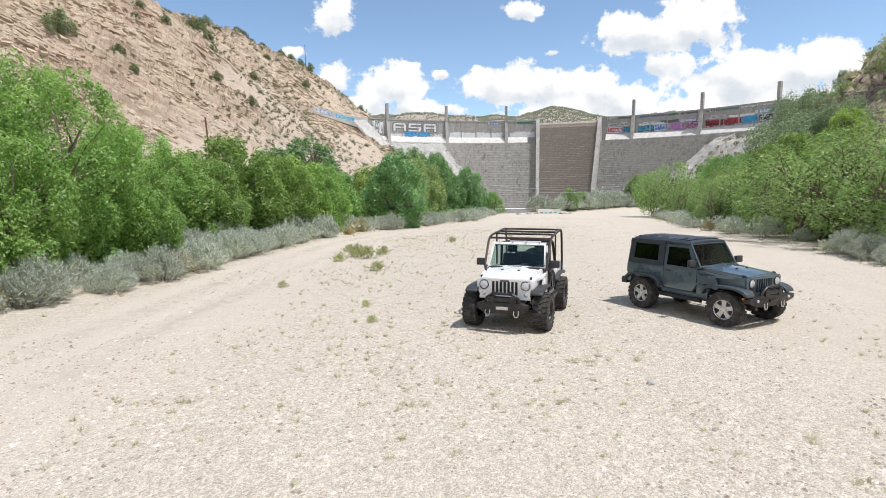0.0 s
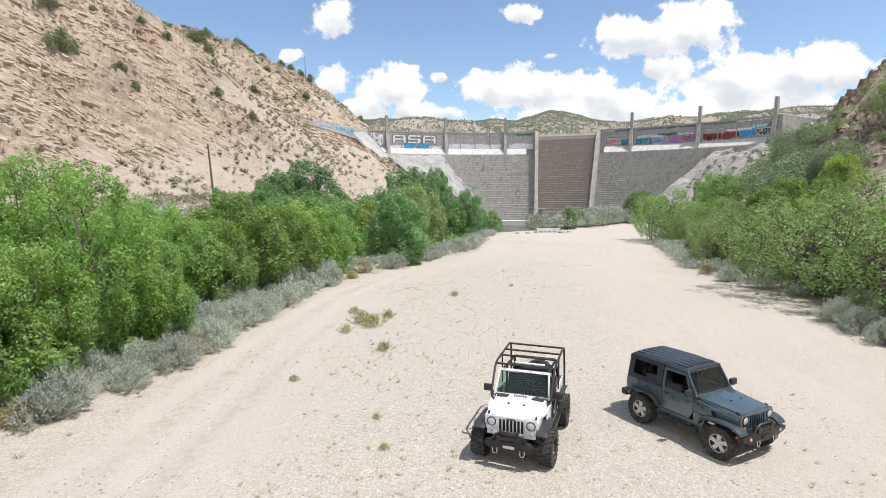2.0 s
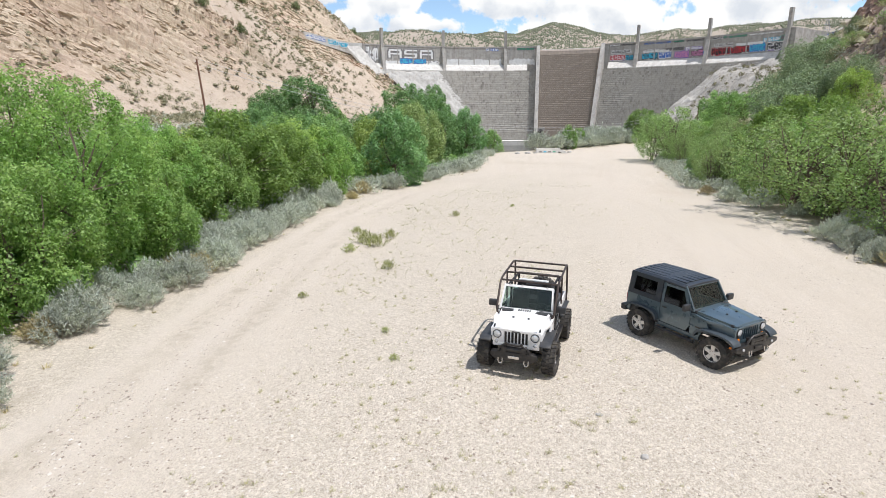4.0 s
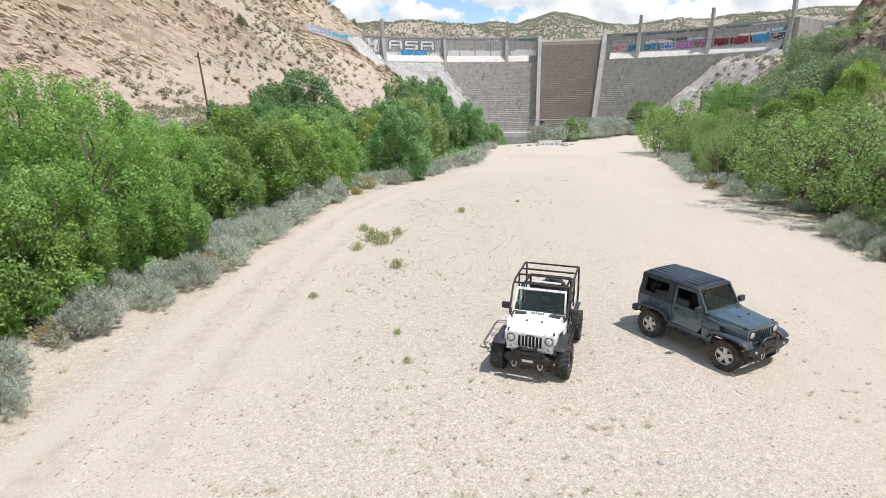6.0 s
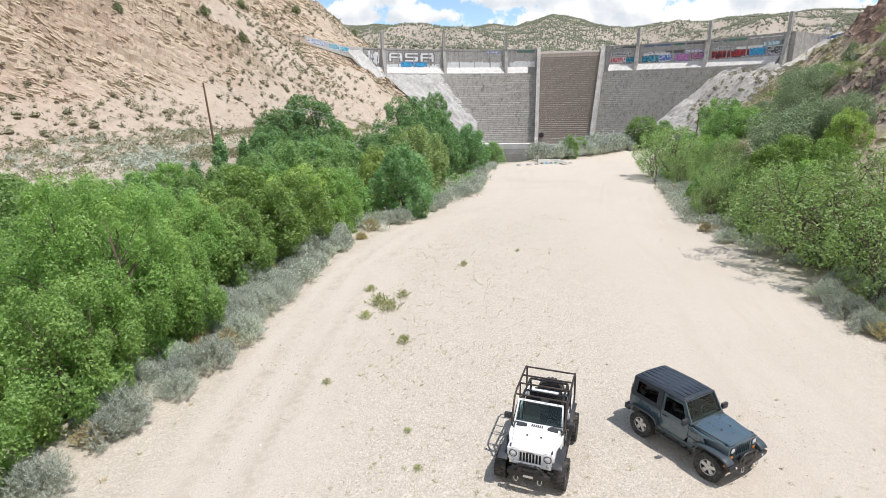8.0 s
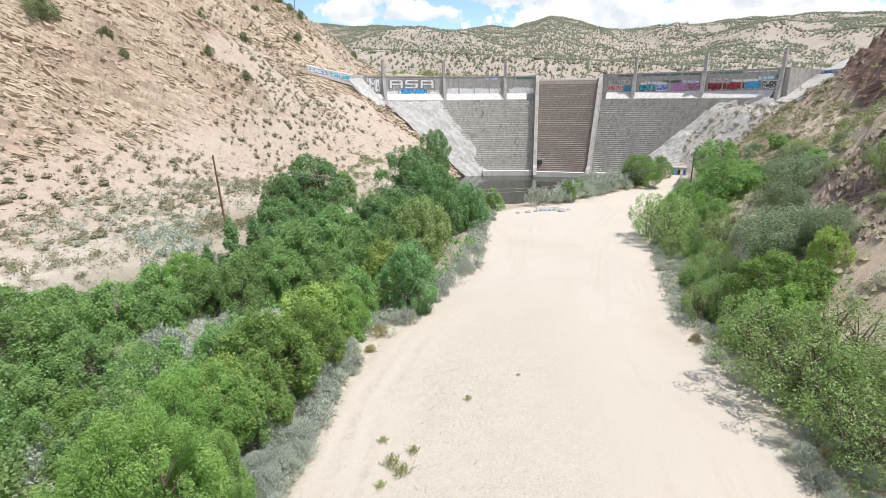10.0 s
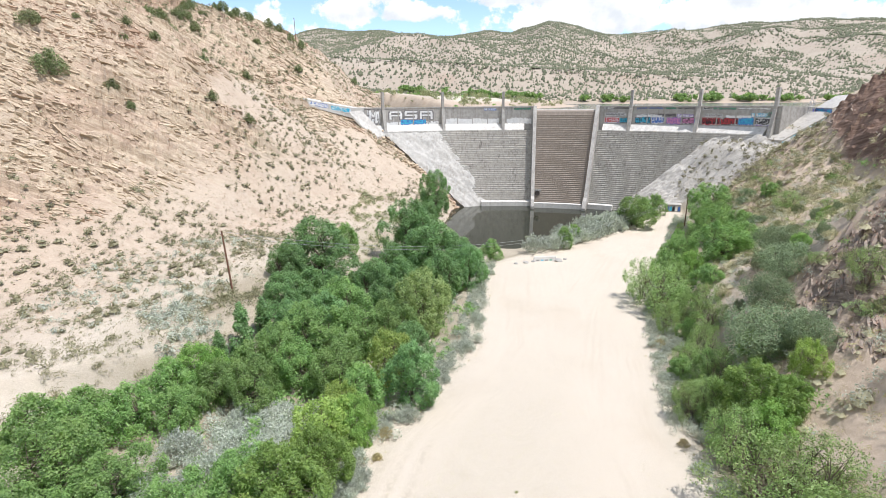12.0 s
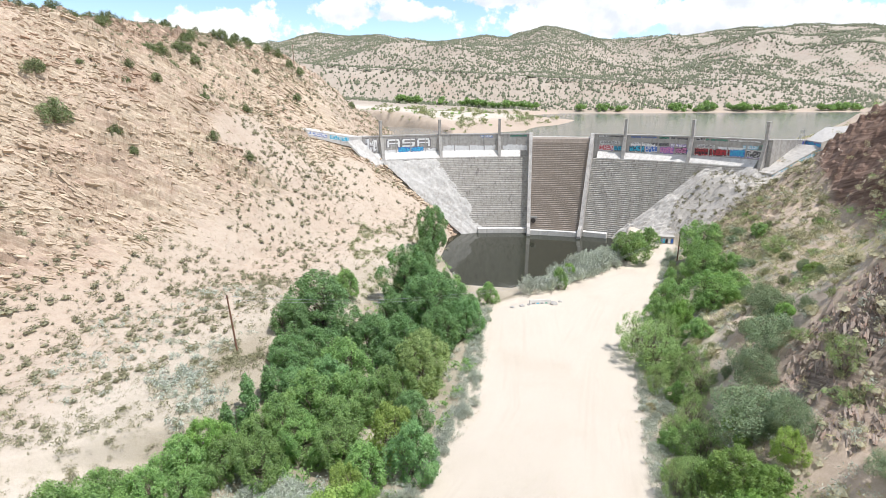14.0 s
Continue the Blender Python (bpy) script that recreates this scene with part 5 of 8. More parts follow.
rnd = random.Random(5)
LEFT, RIGHT, POOL = "trees of the left thicket", "trees along the right bank", "trees by the pool"
for kind, rows in (
    (T_BIG, ((-15.4, 19.0, 7.9, 3.2), (-16.6, 26.0, 6.8, 2.8))),
    (T_NEAR, ((-14.2, 15.2, 4.9, 2.1), (-13.8, 22.2, 4.6, 1.9), (-14.6, 10.8, 3.8, 1.8), (-14.4, 30.0, 5.0, 2.3), (-18.6, 20.5, 5.6, 2.6))),
    (T_BRIGHT, ((-15.0, 33.4, 6.6, 3.5), (-15.5, 28.2, 5.2, 2.6), (-11.3, 43.2, 5.4, 2.2), (-14.6, 7.0, 4.2, 2.3), (-18.0, 14.0, 5.4, 2.7), (-13.0, 37.5, 5.6, 2.6), (-26.0, 29.0, 4.0, 2.2), (-31.7, 55.0, 6.2, 3.0))),
    (T_LIME, ((-9.6, 56.6, 7.2, 2.9), (-13.6, 41.6, 6.2, 3.1), (-16.2, 29.0, 5.8, 2.4), (-13.4, 47.8, 5.0, 2.1))),
    (T_GREEN[0], ((-20.5, 25.0, 6.2, 2.9), (-18.6, 35.2, 6.2, 3.0), (-22.6, 32.4, 6.2, 2.7), (-24.0, 18.5, 6.8, 3.1), (-30.0, 25.0, 6.4, 3.0), (-36.2, 37.3, 7.0, 3.6), (-30.0, 36.6, 5.0, 3.0), (-20.4, 63.4, 8.0, 4.3), (-18.6, 73.0, 8.2, 4.4), (-24.3, 52.0, 6.2, 2.8), (-15.6, 55.0, 6.0, 3.0), (-10.4, 66.0, 7.4, 3.2), (-24.0, 59.0, 6.8, 3.2), (-21.0, 57.0, 6.0, 3.0), (-15.0, 65.0, 7.0, 3.4))),
    (T_GREEN[1], ((-40.2, 47.2, 4.8, 2.5), (-35.2, 46.6, 5.8, 2.8), (-30.7, 47.6, 5.0, 2.4), (-33.7, 52.2, 5.8, 3.0), (-26.4, 56.6, 6.0, 2.9), (-32.8, 31.0, 5.0, 2.8), (-38.6, 43.2, 5.8, 2.9), (-12.0, 51.0, 5.6, 2.7), (-42.0, 43.0, 6.0, 3.0), (-28.6, 53.4, 5.4, 2.6), (-36.6, 32.0, 5.4, 2.8), (-16.6, 60.0, 6.4, 3.0), (-24.8, 107.0, 6.6, 3.0), (-45.0, 38.0, 5.4, 2.8))),
    (T_DARK[0], ((-26.0, 89.5, 12.2, 6.6), (-11.6, 108.5, 13.6, 5.4), (-6.2, 97.0, 12.0, 6.0), (-7.6, 146.0, 13.0, 4.6))),
    (T_DARK[1], ((0.6, 90.5, 8.4, 3.1), (-23.8, 77.4, 8.4, 4.6), (-10.6, 82.0, 9.4, 4.2), (-11.0, 74.0, 8.6, 3.9), (-6.4, 51.4, 7.0, 3.0), (-29.0, 82.0, 8.0, 3.8), (-24.6, 66.0, 7.2, 3.4), (-15.2, 84.0, 8.4, 3.8), (-20.0, 68.5, 8.0, 3.8), (-2.0, 103.0, 8.6, 3.6), (-13.0, 95.0, 8.0, 3.6), (-9.5, 122.0, 8.8, 3.6), (-4.0, 86.0, 9.0, 3.8), (-27.0, 72.0, 7.4, 3.6), (1.6, 98.0, 6.2, 2.6), (-9.0, 134.0, 8.0, 3.4), (-7.2, 61.5, 6.0, 2.6))),
    (T_CONE, ((-29.0, 61.4, 7.2, 1.4), (-27.4, 64.6, 6.4, 1.3), (-31.0, 59.0, 5.2, 1.2), (-25.5, 62.0, 6.0, 1.3))),
    (T_OLIVE, ((-6.4, 73.6, 9.6, 4.3),)),
):
    for row in rows:
        grow(kind, *row, LEFT)
for kind, rows in (
    (T_AIRY[0], ((22.6, 35.0, 6.6, 4.2), (22.8, 30.2, 6.4, 3.6), (21.8, 26.0, 5.6, 2.8), (25.4, 27.0, 6.4, 3.2), (23.4, 40.5, 6.2, 2.8), (25.0, 22.5, 6.0, 3.0), (26.0, 34.0, 6.6, 3.0), (24.6, 48.0, 5.2, 2.1), (29.6, 61.0, 5.4, 2.3), (40.5, 52.0, 4.0, 2.0), (69.0, 112.0, 4.2, 3.0), (27.6, 54.0, 5.4, 2.4))),
    (T_AIRY[1], ((30.6, 78.6, 7.8, 4.3), (30.4, 85.5, 7.0, 3.2), (35.2, 74.0, 4.4, 2.4), (33.0, 67.0, 5.0, 2.4), (28.6, 70.5, 5.0, 2.0), (36.4, 88.0, 6.0, 2.8))),
    (T_BRIGHT, ((27.3, 45.2, 5.6, 3.3), (26.4, 41.6, 4.8, 2.4), (28.9, 43.4, 4.2, 2.0), (42.0, 94.6, 5.6, 2.6), (60.5, 128.0, 6.0, 3.0), (27.0, 125.0, 4.2, 1.8), (52.0, 103.0, 5.0, 2.6), (31.4, 54.6, 3.4, 1.4))),
    (T_GREEN[0], ((63.6, 134.5, 9.4, 5.2), (56.2, 117.5, 7.4, 4.2), (49.0, 97.5, 7.2, 4.6), (46.4, 140.0, 8.0, 5.0), (59.0, 123.0, 7.6, 3.8), (44.6, 106.0, 6.4, 3.0))),
    (T_GREEN[1], ((53.6, 99.2, 5.2, 3.2), (56.0, 152.0, 6.4, 3.2), (73.0, 126.0, 3.4, 2.4), (39.6, 99.0, 5.4, 2.6), (61.0, 115.0, 4.6, 2.8), (51.0, 148.0, 6.0, 3.0), (40.5, 84.0, 4.0, 2.4))),
    (T_LIME, ((32.0, 46.0, 3.8, 1.6),)),
    (T_OAK, ((32.6, 53.0, 5.2, 4.3), (34.2, 49.4, 3.6, 2.4), (37.0, 39.4, 2.2, 2.0), (40.0, 64.0, 4.2, 3.4), (45.0, 72.0, 3.6, 3.0), (36.0, 60.0, 4.4, 3.2), (50.0, 84.0, 3.2, 2.6))),
):
    for row in rows:
        grow(kind, *row, RIGHT)
grow(T_GREEN[1], 6.2, 110.2, 5.0, 2.3, POOL)
grow(T_GREEN[1], 23.6, 119.4, 5.2, 1.9, POOL)


def thicket_left(y):
    return along(y, (0, 45, 54, 60, 66, 75, 84, 95, 105, 125, 140), (-50, -44, -36, -29, -25, -25, -26, -24, -18, -11, -8))


# saplings between the trees, and shrubs up the right slope
rnd = random.Random(77)
for i in range(46):
    y = 6 + 120 * rnd.random() ** 1.2
    lo, hi = thicket_left(y) + 2, min(road_left(y), 3) - 4.5
    x = rnd.uniform(lo, hi) if lo < hi else 99
    if x < 90 and not (-27 < x < -15 and 38 < y < 51):
        grow(rnd.choice((T_BRIGHT, T_GREEN[1], T_GREEN[1])) if y < 60 else T_DARK[1], x, y, rnd.uniform(2.4, 4.2), rnd.uniform(1.2, 2.0), LEFT)
for i in range(38):
    y = rnd.uniform(30, 134)
    x = road_right(y) + rnd.uniform(2.6, 6.5)
    grow(rnd.choice((T_AIRY[0], T_GREEN[1], T_AIRY[1])), x, y, rnd.uniform(2.2, 4.4), rnd.uniform(1.1, 1.9), RIGHT)
for i in range(34):
    y = rnd.uniform(46, 134)
    x = road_right(y) + rnd.uniform(10, 34)
    grow(rnd.choice((T_OAK, T_AIRY[0], T_BRIGHT, T_OAK)), x, y, rnd.uniform(1.2, 2.4), rnd.uniform(0.9, 1.7), RIGHT)

# verge bushes, one by one
rnd = random.Random(9)
for i, b in enumerate(B_SAGE):
    at_home(b, road_left(24 + 4 * i) - 1.2, 24 + 4 * i, group="sagebrush along the verge")
for i, b in enumerate(B_SAGE_FINE):
    at_home(b, road_left(15 + 4 * i) - 1.4, 15 + 4 * i, 1.2, group="sagebrush along the verge")
at_home(B_DRY[0], road_left(33) - 0.9, 33, group="rabbitbrush along the verge")
at_home(B_WEED[0], -4.5, 25.5, 1.25, group="weed tufts on the gravel")
for i in range(236):
    if i % 2:
        y = (5 + 102 * rnd.random() ** 1.3) if i % 4 == 1 else rnd.uniform(20, 42)
        x = road_left(y) + 0.1 - 2.7 * rnd.random()
        dry = rnd.random() < (0.75 if 18.5 < y < 21.5 or 39 < y < 45 else 0.10)
    else:
        y = 17 + 132 * rnd.random() ** 1.3
        x = road_right(y) + 0.6 + 4.0 * rnd.random() ** 1.4
        dry = rnd.random() < 0.15
    c = put(rnd.choice(B_DRY if dry else B_SAGE_FINE if y < 30 else B_SAGE), x, y, rnd.uniform(0.85, 1.35) * (0.7 if dry and rnd.random() < 0.5 else 1), rnd=rnd)
    c["group"] = "rabbitbrush along the verge" if dry else "sagebrush along the verge"
for i in range(48):  # mound of bushes between the turning place and the pool
    x = rnd.uniform(16, 44)
    y = 112.5 + (x - 16) * 0.92 + rnd.uniform(0, 7)
    put(rnd.choice(B_SAGE), x, y, rnd.uniform(2.5, 3.7), rnd=rnd, wide=1.1)["group"] = "sagebrush by the pool"
for i in range(34):  # grey brush in the open middle of the thicket
    x, y = (rnd.gauss(-21, 2.4), rnd.gauss(47, 3.0)) if i % 3 == 0 else (rnd.gauss(-20.5, 2.6), rnd.gauss(43, 3.5)) if i % 3 == 1 else (rnd.gauss(-26, 2), rnd.gauss(34, 4))
    put(rnd.choice(B_SAGE), x, y, rnd.uniform(1.3, 2.2), rnd=rnd, wide=1.15)["group"] = "sagebrush in the thicket"
for x, y, s in ((-3.3, 21.5, 0.8), (-5.2, 26.3, 1.3), (-4.0, 27.5, 0.9), (-5.6, 24.4, 0.8), (-6.0, 28.5, 0.8), (-6.0, 17.8, 0.45), (-2.5, 14.6, 0.35), (-0.5, 33.5, 0.7), (-2.0, 12.7, 0.35), (3.5, 37.0, 0.4)):
    put(B_WEED[0], x, y, s, rnd=rnd)["group"] = "weed tufts on the gravel"

B_OLIVE = [make_bush("bank_shrub", 71, 1.0, 1.5, L_BANK, "olive-green shrub on the dry bank", 50, 20, 0.055, "shrub", 2.0),
           make_bush("bank_shrub", 72, 0.8, 1.3, L_TAN, "dusty tan-green shrub on the dry bank", 50, 20, 0.05, "shrub", 2.4)]
for i, b in enumerate(B_OLIVE):
    at_home(b, 31.0 + 3 * i, 58.0 + 4 * i, 1.2, group="shrubs on the right bank")
for i in range(150):
    y = 30 + 74 * rnd.random()
    x = road_right(y) + 5 + 27 * rnd.random() ** 1.2
    if y < 46 and x > 28:
        continue
    put(rnd.choice(B_OLIVE), x, y, rnd.uniform(0.7, 1.8), rnd=rnd, wide=1.2)["group"] = "shrubs on the right bank"

rng_v = np.random.default_rng(61)
side = rng_v.random(520) < 0.45
ys = np.where(side, 45 + 62 * rng_v.random(520), 45 + 105 * rng_v.random(520))
VERGE_FILL = (np.where(side, road_left(ys) - 0.4 - 3.0 * rng_v.random(520), road_right(ys) + 0.4 + 3.4 * rng_v.random(520) ** 1.3), ys, 0.8 + 0.8 * rng_v.random(520))

# junipers on the slopes
rnd = random.Random(14)
at_home(B_JUNIPER[0], -87.5, 116.0, 2.0, group="junipers on the hillsides")
at_home(B_JUNIPER[1], -93.0, 120.3, 1.5, group="junipers on the hillsides")
for x, y, s in ((-90.4, 181, 1.5), (-84.8, 179, 1.3), (-74.6, 121, 0.75), (-70.6, 151.6, 0.9), (-93.5, 192, 1.2), (-76, 238, 1.5), (-62, 219, 1.2), (-68, 226, 1.3), (-81, 240, 1.6), (-87, 235, 1.4)):
    put(B_JUNIPER[0], x, y, s, rnd=rnd)["group"] = "junipers on the hillsides"
n_put = 0
while n_put < 64:
    y, x = rnd.uniform(70, 255), rnd.uniform(-150, -30)
    z = height(x, y)
    if z < 22 + 22 * rnd.random():
        continue
    put(rnd.choice(B_JUNIPER), x, y, rnd.uniform(0.5, 1.15), rnd=rnd)["group"] = "junipers on the hillsides"
    n_put += 1
for i in range(46):
    y, x = rnd.uniform(150, 255), rnd.uniform(-150, -84)
    put(rnd.choice(B_JUNIPER), x, y, rnd.uniform(1.0, 1.8), rnd=rnd)["group"] = "junipers on the hillsides"
for x, y, s in ((66, 104, 0.9), (72, 92, 1.0), (60, 94, 0.8), (81, 118, 0.8), (45, 70, 0.8), (76, 128, 0.9), (58, 84, 0.9)):
    put(B_JUNIPER[1], x, y, s, rnd=rnd)["group"] = "junipers on the hillsides"


def scatter(name, label, mat, xs, ys, size, per, leaf, category, seed, flat=0.8, long=1.8, lift=0.45, core=False):
    """Many small clumps of leaves as one object."""
    rng = np.random.default_rng(seed)
    zs, _ = land(xs, ys)
    c = np.stack([xs, ys, zs + size * lift], -1)
    n = len(xs)
    # each clump is a few lobes
    lobes = 3
    cc = np.repeat(c, lobes, 0) + rng.normal(size=(n * lobes, 3)) * np.repeat(size, lobes)[:, None] * np.array([0.22, 0.22, 0.10])
    v, f = leaf_cloud(rng, cc, np.repeat(size, lobes) * 0.42, per // lobes, 1.0, flat, 0.4, long, 3)
    base = np.repeat(np.repeat(cc, per // lobes, 0), 3, 0)
    mid = v.reshape(-1, 3, 3).mean(1).repeat(3, 0)
    k = np.repeat(np.repeat(size, lobes), per // lobes).repeat(3)[:, None] * leaf
    v = mid + (v - mid) * k
    if not core:
        return tagged(new(name, mesh_arrays(name, v, f, [mat])), label, category, kind="stuff")
    # a lumpy core in each clump
    lump = np.array([(0.1, 0, 0.75), (0.9, 0.2, 0.0), (0.3, 0.95, -0.1), (-0.8, 0.5, 0.0), (-0.7, -0.7, -0.1), (0.4, -0.9, 0.0)])
    fan = np.array([(0, 1 + i, 1 + (i + 1) % 5) for i in range(5)])
    cv = lump[None] * (0.7 + 0.6 * rng.random((n, 6, 1))) * (0.42 * size)[:, None, None] + (c - np.array([0, 0, 0.2]) * size[:, None])[:, None]
    cf = fan[None] + (np.arange(n) * 6)[:, None, None] + len(v)
    v, f = np.concatenate([v, cv.reshape(-1, 3)]), np.concatenate([f, cf.reshape(-1, 3)])
    return tagged(new(name, mesh_arrays(name, v, f, [mat])), label, category, kind="stuff")


def sow(seed, count, x0, x1, y0, y1, test, size0, size1):
    rng = np.random.default_rng(seed)
    xs, ys = rng.uniform(x0, x1, count), rng.uniform(y0, y1, count)
    ok = test(xs, ys, rng)
    xs, ys = xs[ok], ys[ok]
    return xs, ys, size0 + (size1 - size0) * rng.random(len(xs)) ** 2


scatter("verge_sage_fill", "silver-grey brush filling the verges", L_SAGE, *VERGE_FILL, 159, 0.07, "sagebrush", 31, lift=0.4, long=2.4)


def slopes_only(xs, ys, rng):
    z, m = land(xs, ys)
    patch = fbm(xs, ys, 24, 3, 201)
    return (m["hill"] > 0.3) & (m["far"] < 0.2) & (m["grey"] < 0.3) & (patch + 0.45 * rng.random(len(xs)) > 0.08)


xs, ys, sz = sow(301, 14500, -140, -4, 30, 258, slopes_only, 0.40, 1.7)
scatter("hillside_scrub", "dusty olive scrub scattered over the ochre hillside", L_SCRUB, xs, ys, sz, 24, 0.18, "scrub", 1, core=True, lift=0.38)
xs, ys, sz = sow(302, 6000, 26, 130, 84, 190, slopes_only, 0.4, 1.6)
scatter("bank_scrub", "tan and olive scrub on the right bank", L_TAN, xs, ys, sz, 33, 0.16, "scrub", 2)
xs, ys, sz = sow(313, 2600, 60, 104, 90, 150, slopes_only, 0.5, 1.5)
scatter("ledge_scrub", "tan and olive scrub round the red cliff", L_TAN, xs, ys, sz, 36, 0.16, "scrub", 28)
xs, ys, sz = sow(319, 2200, 64, 102, 108, 153, lambda x, y, g: (land(x, y)[1]["hill"] > 0.3) & (land(x, y)[1]["grey"] < 0.4) & (land(x, y)[1]["dark"] < 0.4) & (fbm(x, y, 8, 3, 347) + 0.5 * g.random(len(x)) > 0.05), 0.5, 1.9)
scatter("slope_scrub", "tan-olive scrub on the sandy slope below the ramp", L_TAN, xs, ys, sz, 42, 0.15, "scrub", 37, core=True, lift=0.35)
xs, ys, sz = sow(320, 420, 62, 100, 106, 152, lambda x, y, g: (land(x, y)[1]["hill"] > 0.3) & (land(x, y)[1]["grey"] < 0.4) & (land(x, y)[1]["dark"] < 0.4), 0.7, 2.2)
scatter("slope_sage", "grey-green brush on the sandy slope below the ramp", L_BANK, xs, ys, sz, 60, 0.13, "brush", 38, lift=0.4)
xs, ys, sz = sow(314, 1500, 26, 66, 40, 92, lambda x, y, g: (land(x, y)[1]["hill"] > 0.3) & (fbm(x, y, 9, 3, 349) + 0.5 * g.random(len(x)) > 0.1), 0.5, 1.8)
scatter("near_bank_scrub", "tan and olive scrub on the near right bank", L_TAN, xs, ys, sz, 84, 0.085, "scrub", 29, core=True, lift=0.38)
xs, ys, sz = sow(307, 2200, 24, 90, 18, 160, slopes_only, 0.5, 1.8)
scatter("bank_sage", "silver sage and green brush on the right bank", L_SAGE, xs, ys, sz, 84, 0.095, "sagebrush", 24)
xs, ys, sz = sow(308, 260, 24, 90, 18, 165, slopes_only, 0.8, 2.8)
scatter("bank_shrubs", "green shrubs on the right bank", L_GREEN, xs, ys, sz, 120, 0.085, "shrubs", 25)
xs, ys, sz = sow(303, 900, -62, -20, 42, 100, lambda x, y, g: (land(x, y)[1]["hill"] > 0.05) & (fbm(x, y, 14, 3, 207) > 0.05), 0.5, 1.4)
xs, ys = np.concatenate([xs, np.random.default_rng(62).normal(-40, 2.4, 60), np.random.default_rng(63).normal(-36, 2.0, 40)]), np.concatenate([ys, np.random.default_rng(64).normal(66, 2.2, 60), np.random.default_rng(65).normal(60, 2.0, 40)])
sz = np.concatenate([sz, np.random.default_rng(66).uniform(0.7, 1.6, 100)])
scatter("apron_sage", "grey sage on the sandy apron", L_SAGE, xs, ys, sz, 48, 0.16, "sagebrush", 3, lift=0.35)


xs, ys, sz = sow(309, 12000, 24, 100, 20, 165, slopes_only, 0.25, 0.8)
scatter("bank_grass", "dry tan grass and brush on the right bank", L_DRY, xs, ys, sz, 18, 0.12, "grass", 26, 1.0, 3.6)
xs, ys, sz = sow(310, 700, 50, 112, 146, 182, lambda x, y, g: land(x, y)[0] > 1.5, 0.4, 1.5)
scatter("rubble_scrub", "olive scrub growing in the rubble", L_SCRUB, xs, ys, sz, 42, 0.2, "scrub", 27)


xs, ys, sz = sow(316, 1500, -66, -18, 44, 112, lambda x, y, g: (x < thicket_left(y) - 1.5) & (fbm(x, y, 10, 3, 341) + 0.5 * g.random(len(x)) > 0.12), 0.4, 1.6)
g = np.random.default_rng(67)
xs, ys, sz = np.concatenate([xs, g.normal(-34.5, 3.2, 70), g.normal(-46, 4.5, 90)]), np.concatenate([ys, g.normal(72, 2.4, 70), g.normal(54, 2.6, 90)]), np.concatenate([sz, g.uniform(0.6, 1.7, 70), g.uniform(0.3, 1.1, 90)])
scatter("apron_scrub", "grey-olive scrub on the sandy rise by the pole", L_SCRUB, xs, ys, sz, 54, 0.13, "scrub", 34, lift=0.35)


xs, ys, sz = sow(317, 16000, -110, -8, 42, 175, lambda x, y, g: (x < thicket_left(y) - 1.0) & (land(x, y)[1]["rock"] < 0.4) & (fbm(x, y, 13, 3, 343) + 0.6 * g.random(len(x)) > 0.0), 0.10, 0.42)
scatter("shelf_grass", "small dry grass clumps dotted over the sandy shelf", L_SCRUB, xs, ys, sz, 9, 0.30, "grass", 35, 1.0, 3.0, 0.3)
xs, ys, sz = sow(318, 520, -30, -6, 104, 158, lambda x, y, g: (fbm(x, y, 9, 3, 345) + 0.5 * g.random(len(x)) > 0.1) & (pool_depth(x, y) < -1), 0.7, 2.0)
scatter("pool_bank_brush", "olive brush on the sandy bank beside the pool", L_BANK, xs, ys, sz, 72, 0.13, "brush", 36, lift=0.4)


def in_thicket(xs, ys, rng):
    return (xs > thicket_left(ys) - 1) & (xs < np.minimum(road_left(ys), 3) - 2.0)


xs, ys, sz = sow(304, 1900, -50, 4, 2, 140, in_thicket, 0.7, 2.1)
scatter("thicket_undergrowth", "tangled grey-green undergrowth below the thicket", L_GREEN, xs, ys, sz, 72, 0.14, "undergrowth", 21, lift=0.5)
xs, ys, sz = sow(305, 1300, -48, 4, 2, 140, in_thicket, 0.6, 1.5)
scatter("thicket_sage", "grey brush between the trees of the thicket", L_SAGE, xs, ys, sz, 54, 0.13, "brush", 22, lift=0.5)
g = np.random.default_rng(68)
xs, ys = -20.5 + 4.2 * g.normal(size=420), 45 + 3.0 * g.normal(size=420)
scatter("thicket_brush", "pale grey-green brush in the open middle of the thicket", L_SAGE, xs, ys, g.uniform(0.7, 1.9, 420), 120, 0.085, "brush", 39, lift=0.5)
xs, ys, sz = sow(306, 1000, 18, 62, 14, 142, lambda x, y, g: (x > road_right(y) + 1.5) & (x < road_right(y) + 9), 0.6, 1.9)
scatter("bank_undergrowth", "green undergrowth along the right bank", L_GREEN, xs, ys, sz, 72, 0.14, "undergrowth", 23, lift=0.5)


def far_slopes(xs, ys, rng):
    z, m = land(xs, ys)
    return (z > LAKE_Z + 3) & (np.abs(xs / ys - 0.2) < 0.66) & (0.8 * fbm(xs, ys, 110, 3, 211) + 1.4 * rng.random(len(xs)) > 0.72)


